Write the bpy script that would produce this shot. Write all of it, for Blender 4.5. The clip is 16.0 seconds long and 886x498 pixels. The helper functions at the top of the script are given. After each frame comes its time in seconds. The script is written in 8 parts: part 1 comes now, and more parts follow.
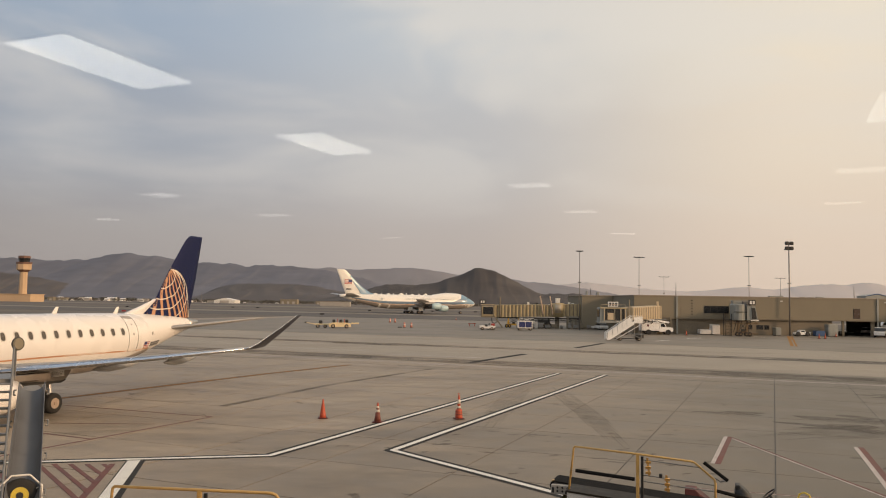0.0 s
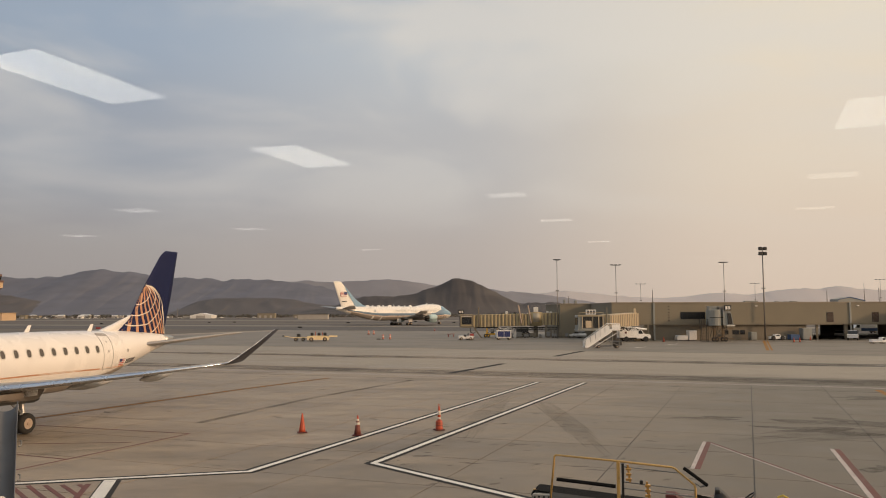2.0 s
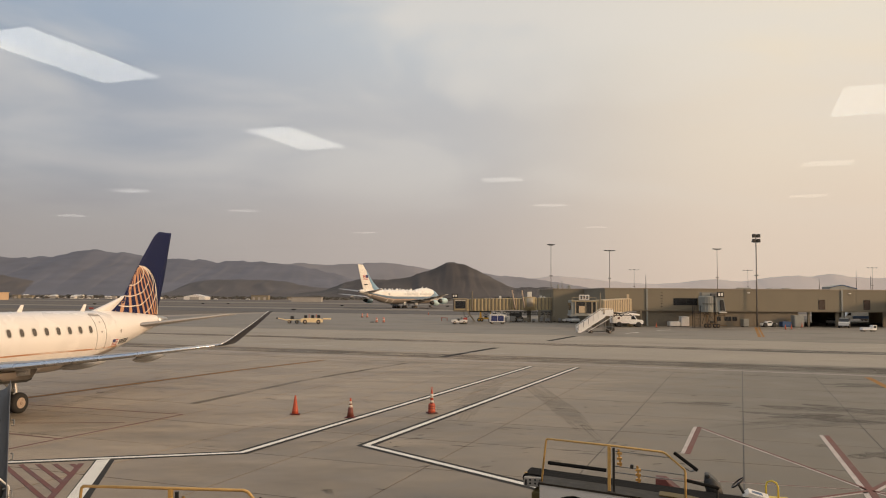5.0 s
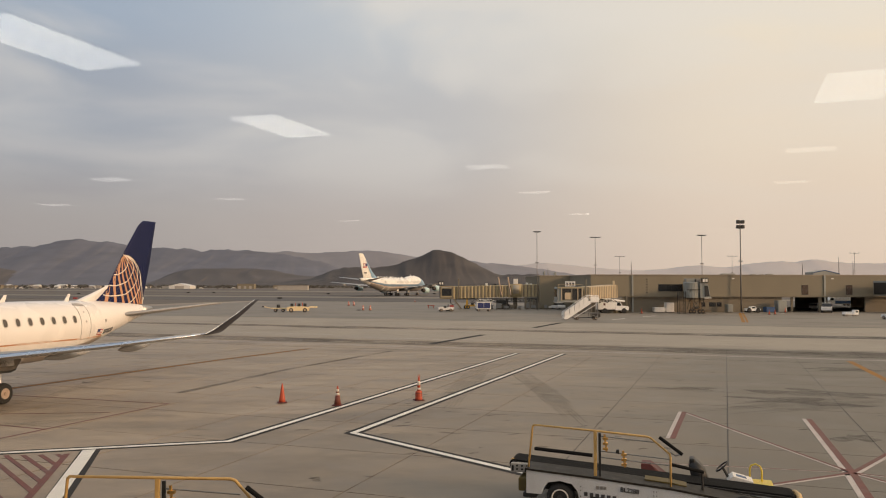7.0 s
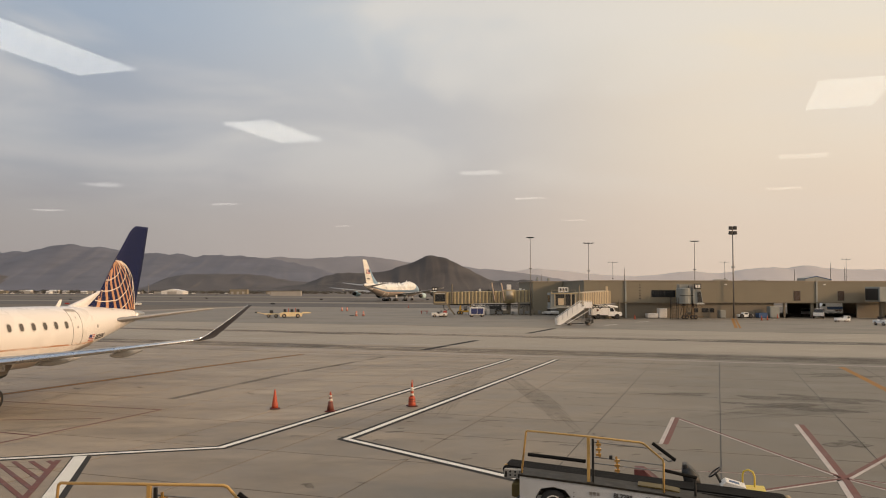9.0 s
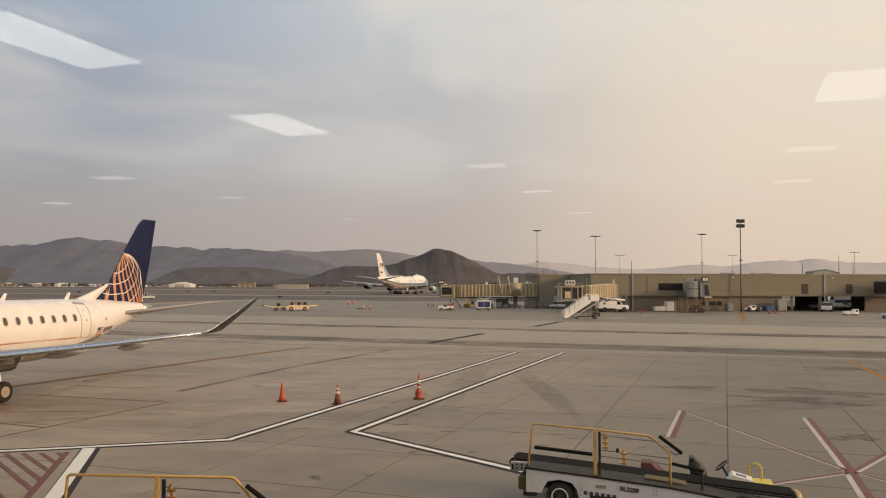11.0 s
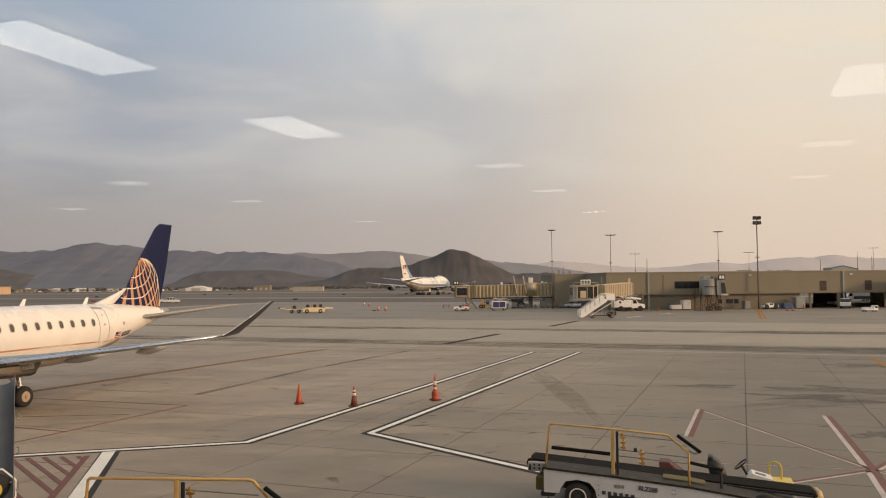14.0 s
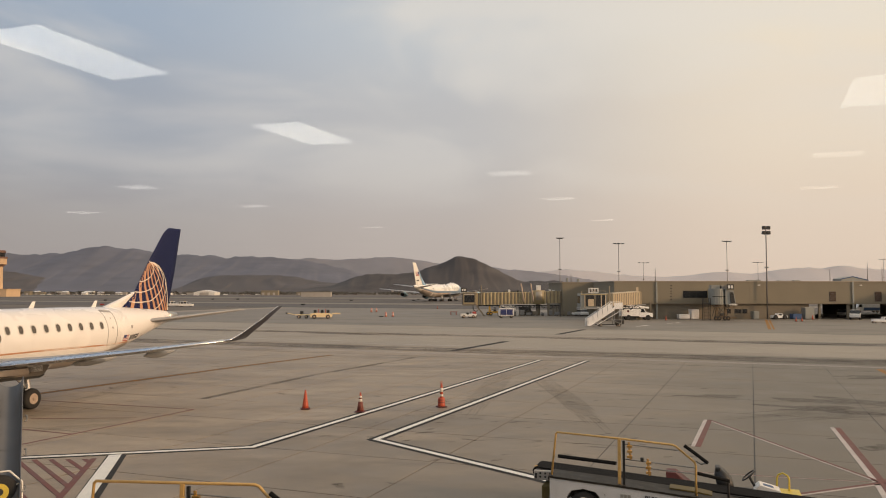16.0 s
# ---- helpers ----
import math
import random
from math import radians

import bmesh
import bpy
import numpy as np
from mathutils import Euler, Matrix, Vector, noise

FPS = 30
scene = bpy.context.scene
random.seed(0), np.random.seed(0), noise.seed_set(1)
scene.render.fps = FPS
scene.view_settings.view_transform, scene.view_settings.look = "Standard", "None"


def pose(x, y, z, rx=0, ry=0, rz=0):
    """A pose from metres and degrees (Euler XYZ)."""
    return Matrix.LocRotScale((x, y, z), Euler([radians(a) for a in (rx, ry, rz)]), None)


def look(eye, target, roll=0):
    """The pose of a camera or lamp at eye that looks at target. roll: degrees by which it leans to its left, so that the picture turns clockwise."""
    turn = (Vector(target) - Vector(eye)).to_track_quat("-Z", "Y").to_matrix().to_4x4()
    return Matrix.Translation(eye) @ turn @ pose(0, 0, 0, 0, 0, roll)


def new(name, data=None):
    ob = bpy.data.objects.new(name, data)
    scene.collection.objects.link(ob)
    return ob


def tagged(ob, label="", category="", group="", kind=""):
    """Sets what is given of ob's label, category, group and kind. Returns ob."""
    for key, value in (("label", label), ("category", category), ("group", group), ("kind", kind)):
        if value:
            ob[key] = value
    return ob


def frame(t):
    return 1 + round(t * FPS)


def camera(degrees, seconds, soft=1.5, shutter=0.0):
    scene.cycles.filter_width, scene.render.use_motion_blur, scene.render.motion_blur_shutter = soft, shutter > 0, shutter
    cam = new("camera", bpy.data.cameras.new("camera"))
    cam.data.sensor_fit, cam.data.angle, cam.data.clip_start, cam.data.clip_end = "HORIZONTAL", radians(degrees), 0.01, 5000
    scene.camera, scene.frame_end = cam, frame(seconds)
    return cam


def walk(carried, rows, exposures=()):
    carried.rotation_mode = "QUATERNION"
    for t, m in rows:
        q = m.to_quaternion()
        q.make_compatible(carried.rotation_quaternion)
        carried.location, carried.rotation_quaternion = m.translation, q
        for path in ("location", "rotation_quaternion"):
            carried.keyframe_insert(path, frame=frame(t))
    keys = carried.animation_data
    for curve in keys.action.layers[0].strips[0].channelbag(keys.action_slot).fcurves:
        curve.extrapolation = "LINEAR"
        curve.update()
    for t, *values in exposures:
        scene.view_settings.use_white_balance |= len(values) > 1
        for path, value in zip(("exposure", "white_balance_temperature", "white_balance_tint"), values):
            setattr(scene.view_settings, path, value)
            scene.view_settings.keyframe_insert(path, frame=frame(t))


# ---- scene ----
EYE = (0.0, 0.0, 5.736)
cam = camera(58.3, 16.0, soft=1.0)
# seconds, yaw, pitch, roll of the hand-held camera, which turns but does not walk
TURNS = [
    (0.0, 0.0, 3.782, 0.89), (0.5, -0.058, 3.878, 0.688), (1.0, -0.231, 4.187, 0.076), (1.5, -0.609, 4.326, -0.118),
    (2.0, -1.624, 4.569, -0.185), (2.5, -1.71, 4.669, -0.527), (3.0, -1.208, 4.512, -0.649), (3.5, -1.201, 4.421, -0.545),
    (4.0, -1.37, 4.172, -0.226), (6.5, -2.99, 2.576, 0.562), (7.0, -3.035, 2.511, 0.044), (7.5, -3.075, 2.324, 0.188),
    (8.0, -3.248, 2.267, 0.254), (8.5, -3.224, 2.554, 0.287), (9.0, -3.511, 2.92, 0.085), (11.5, -2.849, 2.364, 0.03),
    (12.0, -2.622, 2.607, -0.033), (12.5, -2.243, 2.758, 0.039), (13.0, -2.012, 2.772, -0.137), (13.5, -1.97, 2.695, -0.438),
    (14.0, -1.978, 2.488, -0.559), (14.5, -1.978, 2.369, -0.454), (15.0, -1.936, 2.541, -0.111), (15.5, -1.736, 2.782, 0.116),
    (16.0, -1.411, 2.981, 0.047)]


def aim(yaw, pitch, roll):
    """The camera's pose from its turn about the upright, its lift and its lean."""
    return pose(*EYE, 90, 0, yaw) @ pose(0, 0, 0, pitch, 0, 0) @ pose(0, 0, 0, 0, 0, roll)


# the film darkens a little while the camera tilts up
EXPOSURES = [(0.0, 0.0), (0.7, -0.02), (1.5, -0.08), (2.5, -0.10), (3.5, -0.10), (4.5, -0.04), (6.5, 0.0), (16.0, 0.0)]
walk(cam, [(t, aim(yw, pt, rl)) for t, yw, pt, rl in TURNS], EXPOSURES)

# ---------------------------------------------------------------- world and sun
SUN_EL, SUN_AZ = 15.0, 116.0      # degrees above the horizon; clockwise from +y
SUN_DIR = Vector((math.sin(radians(SUN_AZ)) * math.cos(radians(SUN_EL)), math.cos(radians(SUN_AZ)) * math.cos(radians(SUN_EL)), math.sin(radians(SUN_EL))))

world = bpy.data.worlds.new("smoky_evening_sky")
scene.world = world
world.use_nodes = True
wn, wl = world.node_tree.nodes, world.node_tree.links
wn.clear()
w_out = wn.new("ShaderNodeOutputWorld")
w_bg = wn.new("ShaderNodeBackground")
w_sky = wn.new("ShaderNodeTexSky")
w_sky.sky_type, w_sky.sun_disc = "NISHITA", False
w_sky.sun_elevation, w_sky.sun_rotation = radians(SUN_EL), radians(SUN_AZ)
w_sky.air_density, w_sky.dust_density, w_sky.ozone_density = 1.0, 4.0, 1.0
w_co = wn.new("ShaderNodeTexCoord")
w_sep = wn.new("ShaderNodeSeparateXYZ")
wl.new(w_co.outputs["Generated"], w_sep.inputs[0])


def w_math(op, a, b=None):
    n = wn.new("ShaderNodeMath")
    n.operation = op
    for k, q in enumerate((a, b)):
        if q is None:
            continue
        if isinstance(q, (int, float)):
            n.inputs[k].default_value = q
        else:
            wl.new(q, n.inputs[k])
    return n.outputs[0]


def w_ramp(fac, stops):
    n = wn.new("ShaderNodeValToRGB")
    n.color_ramp.interpolation = "EASE"
    el = n.color_ramp.elements
    while len(el) < len(stops):
        el.new(0.5)
    for e, (p, c) in zip(el, stops):
        e.position, e.color = p, (*c, 1)
    wl.new(fac, n.inputs[0])
    return n.outputs[0]


def w_mix(fac, a, b, kind="MIX"):
    n = wn.new("ShaderNodeMix")
    n.data_type, n.blend_type = "RGBA", kind
    for k, q in ((0, fac), (6, a), (7, b)):
        if isinstance(q, (int, float)):
            n.inputs[k].default_value = q
        elif isinstance(q, tuple):
            n.inputs[k].default_value = (*q, 1)
        else:
            wl.new(q, n.inputs[k])
    return n.outputs[2]


# smoke haze: cool grey overhead and away from the sun, warm cream towards it
w_side = w_math("MULTIPLY_ADD", w_sep.outputs[0], 0.5)
w_side.node.inputs[2].default_value = 0.5
w_low = w_ramp(w_side, [(0.0, (0.27, 0.235, 0.225)), (0.30, (0.335, 0.29, 0.272)), (0.5, (0.455, 0.385, 0.345)), (0.72, (0.69, 0.548, 0.437)), (1.0, (1.08, 0.78, 0.52))])
w_high = w_ramp(w_side, [(0.0, (0.26, 0.315, 0.40)), (0.32, (0.335, 0.392, 0.472)), (0.5, (0.50, 0.52, 0.535)), (0.72, (0.82, 0.71, 0.55)), (1.0, (1.3, 1.05, 0.75))])
w_up = w_ramp(w_sep.outputs[2], [(0.0, (0, 0, 0)), (0.06, (0.10, 0.10, 0.10)), (0.2, (0.6, 0.6, 0.6)), (0.33, (1, 1, 1))])
w_haze = w_mix(w_up, w_low, w_high)
# thin veils of high cloud
w_map = wn.new("ShaderNodeMapping")
w_map.inputs["Scale"].default_value = (1.6, 1.6, 5.5)
w_map.inputs["Rotation"].default_value = (0.0, radians(14), 0.0)
wl.new(w_co.outputs["Generated"], w_map.inputs[0])
w_noise = wn.new("ShaderNodeTexNoise")
w_noise.inputs["Scale"].default_value, w_noise.inputs["Detail"].default_value, w_noise.inputs["Roughness"].default_value = 1.7, 6.0, 0.52
w_noise.inputs["Distortion"].default_value = 0.4
wl.new(w_map.outputs[0], w_noise.inputs["Vector"])
w_veil = w_ramp(w_noise.outputs["Fac"], [(0.40, (0, 0, 0)), (0.62, (1, 1, 1))])
w_veil2 = w_math("MULTIPLY", w_veil, w_math("MULTIPLY", w_up, 0.62))
w_cloud = w_mix(w_veil2, w_haze, (0.74, 0.68, 0.60))
w_nish = w_mix(1.0, w_sky.outputs[0], (0.012, 0.012, 0.012), "MULTIPLY")
w_all = w_mix(1.0, w_cloud, w_nish, "ADD")
wl.new(w_all, w_bg.inputs[0])
w_bg.inputs[1].default_value = 1.07
wl.new(w_bg.outputs[0], w_out.inputs[0])

sun_data = bpy.data.lights.new("sun", "SUN")
sun_data.energy, sun_data.angle, sun_data.color = 2.1, radians(9), (1.0, 0.66, 0.40)
sun = new("sun", sun_data)
sun.matrix_world = look(tuple(SUN_DIR * 100), (0, 0, 0))


# ---------------------------------------------------------------- materials
def mat(name, color, rough=0.6, metal=0.0, vary=0.12, scale=3.0, fine=40.0, bump=0.0, stretch=(1, 1, 1), tint=None, dirt=0.0, dirt_color=(0.08, 0.07, 0.06), rnd=0.0, coat=0.0, rvary=0.1, turn=0.0, world_space=False, blotch=0.0, spec=0.5, cover=None, u_tone=None):
    """A surface with two scales of variation, optional stains and relief, in metres."""
    m = bpy.data.materials.new(name)
    m.use_nodes = True
    nt = m.node_tree
    n, l = nt.nodes, nt.links
    b = n["Principled BSDF"]
    b.inputs["Metallic"].default_value = metal
    b.inputs["Coat Weight"].default_value = coat
    b.inputs["Specular IOR Level"].default_value = spec
    b.inputs["Coat Roughness"].default_value = 0.08
    tc = n.new("ShaderNodeTexCoord")
    mp = n.new("ShaderNodeMapping")
    mp.inputs["Scale"].default_value = stretch
    mp.inputs["Rotation"].default_value = (0, 0, radians(turn))
    if world_space:
        l.new(n.new("ShaderNodeNewGeometry").outputs["Position"], mp.inputs[0])
    else:
        l.new(tc.outputs["Object"], mp.inputs[0])

    def noise_node(sc, detail):
        t = n.new("ShaderNodeTexNoise")
        t.inputs["Scale"].default_value, t.inputs["Detail"].default_value = sc, detail
        l.new(mp.outputs[0], t.inputs["Vector"])
        return t.outputs["Fac"]

    def mix(fac, a, c, kind="MIX"):
        x = n.new("ShaderNodeMix")
        x.data_type, x.blend_type = "RGBA", kind
        for k, q in ((0, fac), (6, a), (7, c)):
            if isinstance(q, (int, float)):
                x.inputs[k].default_value = q
            elif isinstance(q, tuple):
                x.inputs[k].default_value = (*q[:3], 1)
            else:
                l.new(q, x.inputs[k])
        return x.outputs[2]

    def rng(fac, lo, hi, a=0.25, c=0.75):
        x = n.new("ShaderNodeMapRange")
        for k, q in enumerate((a, c, lo, hi)):
            x.inputs[k + 1].default_value = q
        l.new(fac, x.inputs[0])
        return x.outputs[0]

    big, small = noise_node(scale, 4.0), noise_node(fine, 3.0)
    dark = tuple(q * (1 - vary) for q in color)
    light = tuple(min(1.0, q * (1 + vary)) for q in (tint or color))
    col = mix(rng(big, 0, 1), dark, light)
    col = mix(rng(small, 0, vary * 0.9), col, tuple(q * 0.6 for q in color))
    if dirt:
        d = noise_node(scale * 2.3, 6.0)
        col = mix(rng(d, 0, dirt, 0.52, 0.72), col, dirt_color)
    if blotch:
        mp2 = n.new("ShaderNodeMapping")
        mp2.inputs["Scale"].default_value, mp2.inputs["Rotation"].default_value = (0.62, 1.15, 1.0), (0, 0, radians(22.6))
        l.new(n.new("ShaderNodeNewGeometry").outputs["Position"], mp2.inputs[0])
        for sc, am, lo_, hi_, cc in ((0.10, 1.0, 0.50, 0.70, 0.45), (0.45, 0.8, 0.54, 0.70, 0.5), (0.22, 0.5, 0.55, 0.68, 1.45), (1.5, 0.42, 0.53, 0.68, 0.55), (4.0, 0.35, 0.55, 0.70, 0.5)):
            t = n.new("ShaderNodeTexNoise")
            t.inputs["Scale"].default_value, t.inputs["Detail"].default_value, t.inputs["Roughness"].default_value = sc, 7.0, 0.62
            l.new(mp2.outputs[0], t.inputs["Vector"])
            col = mix(rng(t.outputs["Fac"], 0, blotch * am, lo_, hi_), col, tuple(min(1, q * cc) for q in color))
    if rnd:
        oi = n.new("ShaderNodeObjectInfo")
        col = mix(rng(oi.outputs["Random"], 0, rnd, 0, 1), col, tuple(q * 0.55 for q in color))
    if u_tone:
        # tone darkening across the apron, ragged front: from, to (metres along the terminal), colour
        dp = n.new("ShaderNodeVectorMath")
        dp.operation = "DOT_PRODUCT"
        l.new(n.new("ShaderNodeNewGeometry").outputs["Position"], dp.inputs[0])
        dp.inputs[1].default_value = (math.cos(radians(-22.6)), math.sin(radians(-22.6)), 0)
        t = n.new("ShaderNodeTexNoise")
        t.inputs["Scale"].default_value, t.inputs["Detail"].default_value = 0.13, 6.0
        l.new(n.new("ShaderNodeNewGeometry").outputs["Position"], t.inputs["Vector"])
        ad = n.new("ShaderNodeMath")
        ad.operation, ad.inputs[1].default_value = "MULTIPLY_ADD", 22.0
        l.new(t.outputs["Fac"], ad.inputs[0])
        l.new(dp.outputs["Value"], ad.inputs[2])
        col = mix(rng(ad.outputs[0], 0, 0.85, u_tone[0] + 11, u_tone[1] + 11), col, mix(rng(big, 0, 1), tuple(q * 0.88 for q in u_tone[2]), tuple(q * 1.12 for q in u_tone[2])))
    l.new(col, b.inputs["Base Color"])
    if cover:
        # a thin film that covers the ground only in part
        t = n.new("ShaderNodeTexNoise")
        t.inputs["Scale"].default_value, t.inputs["Detail"].default_value, t.inputs["Roughness"].default_value = cover[2], 8.0, 0.7
        l.new(n.new("ShaderNodeNewGeometry").outputs["Position"], t.inputs["Vector"])
        l.new(rng(t.outputs["Fac"], cover[0], cover[1], 0.35, 0.65), b.inputs["Alpha"])
    l.new(rng(big, max(0.02, rough - rvary), min(1, rough + rvary)), b.inputs["Roughness"])
    if bump:
        bp = n.new("ShaderNodeBump")
        bp.inputs["Strength"].default_value, bp.inputs["Distance"].default_value = 0.6, bump
        l.new(small, bp.inputs["Height"])
        l.new(bp.outputs[0], b.inputs["Normal"])
    return m


def glow(name, color, strength):
    m = bpy.data.materials.new(name)
    m.use_nodes = True
    b = m.node_tree.nodes["Principled BSDF"]
    b.inputs["Base Color"].default_value = (*color, 1)
    b.inputs["Emission Color"].default_value = (*color, 1)
    b.inputs["Emission Strength"].default_value = strength
    return m


M_CONCRETE = mat("apron_concrete", (0.342, 0.274, 0.199), 0.6, vary=0.2, scale=0.5, fine=3.5, bump=0.004, dirt=0.24, dirt_color=(0.15, 0.135, 0.118), rnd=0.14, world_space=True, blotch=0.9, u_tone=(-20.0, 3.0, (0.130, 0.115, 0.092)))
M_JOINT = mat("joint_sealant", (0.11, 0.105, 0.098), 0.8)
M_FIELD = mat("airfield_ground", (0.142, 0.120, 0.098), 0.9, vary=0.3, scale=0.02, fine=0.5, stretch=(0.22, 1.6, 1.0), turn=22.5, dirt=0.5, dirt_color=(0.085, 0.078, 0.07))
M_ASPHALT = mat("taxiway_asphalt", (0.10, 0.092, 0.085), 0.85, vary=0.2, scale=0.06, fine=2.0, stretch=(0.3, 1.5, 1), turn=22.5)
M_PALE_STRIP = mat("pale_concrete_strip", (0.335, 0.29, 0.23), 0.7, vary=0.12, scale=0.1, fine=2.0, dirt=0.2, dirt_color=(0.22, 0.19, 0.155), world_space=True, blotch=0.35)
M_FAR_STRIP = mat("weathered_far_strip", (0.235, 0.205, 0.172), 0.8, vary=0.12, scale=0.05, fine=1.0, world_space=True)
M_GATE_APRON = mat("darker_gate_apron", (0.222, 0.193, 0.155), 0.65, vary=0.16, scale=0.12, fine=2.0, dirt=0.25, dirt_color=(0.15, 0.13, 0.105), world_space=True, blotch=0.6)
M_LINE_WHITE = mat("worn_white_road_paint", (0.80, 0.77, 0.70), 0.6, vary=0.1, scale=1.2, fine=14, dirt=0.2, dirt_color=(0.36, 0.33, 0.3))
M_LINE_BLACK = mat("black_road_paint", (0.042, 0.04, 0.038), 0.75, vary=0.25, scale=1.5, fine=14, spec=0.12)
M_LINE_RED = mat("faded_red_road_paint", (0.158, 0.056, 0.045), 0.7, vary=0.25, scale=1.2, fine=12, dirt=0.3, dirt_color=(0.22, 0.17, 0.15), world_space=True)
M_LINE_PINK = mat("worn_white_edge_paint", (0.52, 0.46, 0.42), 0.7, vary=0.2, scale=1.4, fine=12, dirt=0.4, dirt_color=(0.3, 0.27, 0.25))
M_LINE_YELLOW = mat("faded_yellow_road_paint", (0.33, 0.155, 0.032), 0.65, vary=0.2, scale=1.0, fine=10, dirt=0.2, dirt_color=(0.24, 0.14, 0.07), spec=0.12)
M_LEAD_EDGE = mat("dark_brown_line_border", (0.105, 0.078, 0.052), 0.75, vary=0.25, scale=1.0, fine=8, spec=0.12)
M_DRAIN = mat("dark_drain_slot", (0.022, 0.02, 0.018), 0.8, spec=0.12)
M_STAIN = mat("tyre_darkened_concrete", (0.098, 0.083, 0.066), 0.75, vary=0.2, scale=0.6, fine=5, world_space=True, spec=0.2, cover=(0.04, 0.26, 0.3))
M_SCUFF = mat("rubber_scuffs", (0.075, 0.064, 0.052), 0.7, vary=0.2, scale=0.6, fine=5, world_space=True, spec=0.2, cover=(0.04, 0.2, 0.9))
M_SCUFF_FAINT = mat("faint_rubber_scuffs", (0.085, 0.072, 0.058), 0.7, vary=0.2, scale=0.6, fine=5, world_space=True, spec=0.2, cover=(0.02, 0.14, 0.9))
M_SOAK = mat("soaked_in_oil", (0.055, 0.047, 0.038), 0.75, vary=0.3, scale=1.5, fine=8, spec=0.2, cover=(0.02, 0.2, 2.2))
M_WHITE = mat("white_aircraft_paint", (0.79, 0.75, 0.71), 0.28, vary=0.03, scale=0.5, fine=8, coat=0.4)
M_BELLY = mat("grey_belly_paint", (0.31, 0.27, 0.235), 0.35, vary=0.06, scale=0.5, fine=6)
M_NAVY = mat("navy_tail_paint", (0.006, 0.011, 0.058), 0.55, vary=0.08, scale=0.6, fine=6, spec=0.2)
M_GOLD = mat("gold_globe_paint", (0.50, 0.25, 0.125), 0.35, vary=0.08, scale=0.8, fine=6)
M_WINGLET = mat("dark_navy_winglet_paint", (0.03, 0.032, 0.048), 0.4, vary=0.1, scale=1.5, fine=8)
M_WING = mat("grey_wing_paint", (0.34, 0.33, 0.32), 0.4, vary=0.08, scale=0.6, fine=5)
M_SLAT = mat("bare_metal_leading_edge", (0.70, 0.73, 0.78), 0.24, 1.0, vary=0.05, scale=1, fine=10)
# the shade below the wing is put into this dark brown
M_BAY_SHADED = mat("shade_toned_wheel_bay_panel", (0.175, 0.145, 0.118), 0.6, vary=0.2, scale=1.5, fine=10)
M_DARKMETAL = mat("dark_metal", (0.06, 0.058, 0.055), 0.5, 0.6, vary=0.15)
M_STEEL = mat("dull_steel", (0.42, 0.41, 0.40), 0.38, 0.9, vary=0.12)
M_TYRE = mat("tyre_rubber", (0.022, 0.021, 0.02), 0.8, vary=0.2, scale=6, fine=60)
M_HUB = mat("pale_wheel_hub", (0.46, 0.36, 0.28), 0.5, 0.2, vary=0.2, scale=6)
M_PANE = mat("dark_window_pane", (0.025, 0.027, 0.03), 0.08, vary=0.05)
M_BROWNPANE = mat("brown_tinted_pane", (0.075, 0.05, 0.038), 0.25, vary=0.1)
M_CABINPANE = mat("smoky_cabin_pane", (0.085, 0.07, 0.058), 0.2, vary=0.1)
M_FRESH = mat("clean_white_vehicle_paint", (0.88, 0.86, 0.82), 0.35, vary=0.04, scale=1.2, fine=12)
M_WINRIM = mat("window_surround", (0.55, 0.52, 0.47), 0.4)
M_SEAM = mat("panel_seam", (0.33, 0.31, 0.29), 0.6)
M_BLUE = mat("pale_blue_aircraft_paint", (0.17, 0.30, 0.42), 0.35, vary=0.04, scale=0.3, fine=4, coat=0.3)
M_BELTBLUE = mat("grey_blue_aircraft_paint", (0.15, 0.22, 0.30), 0.35, vary=0.04, scale=0.3, fine=4)
M_TITLE = mat("faint_grey_blue_lettering", (0.43, 0.46, 0.48), 0.4)
M_SKYBLUE = mat("light_cyan_engine_paint", (0.45, 0.60, 0.62), 0.3, vary=0.04)
M_CREAM = mat("cream_white_aircraft_paint", (0.80, 0.77, 0.71), 0.3, vary=0.03, scale=0.2, fine=3, coat=0.3)
M_FLAGRED = mat("flag_red", (0.42, 0.05, 0.04), 0.5)
M_FLAGBLUE = mat("flag_blue", (0.03, 0.04, 0.14), 0.5)
M_INK = mat("dark_lettering", (0.05, 0.05, 0.055), 0.5)
M_TAN = mat("tan_stucco", (0.246, 0.213, 0.154), 0.9, vary=0.07, scale=0.25, fine=4, bump=0.01, dirt=0.15, dirt_color=(0.22, 0.17, 0.125))
M_TAN_DARK = mat("darker_tan_base_wall", (0.215, 0.182, 0.134), 0.9, vary=0.08, scale=0.3, fine=4, dirt=0.2, dirt_color=(0.17, 0.135, 0.1))
M_ROOFCAP = mat("roof_cap_metal", (0.33, 0.28, 0.22), 0.5, 0.3)
M_BRIDGE = mat("tan_bridge_cladding", (0.42, 0.335, 0.19), 0.55, vary=0.1, scale=0.5, fine=5, dirt=0.3, dirt_color=(0.24, 0.19, 0.11))
# lighter copy of the bridge cladding, with sunlight painted into its colour
M_BRIDGE_SUNLIT = mat("sunlight_toned_bridge_cladding", (0.56, 0.45, 0.30), 0.55, vary=0.1, scale=0.5, fine=5, dirt=0.2, dirt_color=(0.36, 0.28, 0.18))
M_SHED_GREY = mat("pale_grey_shed_paint", (0.40, 0.37, 0.33), 0.7, vary=0.1, scale=0.2, fine=2)
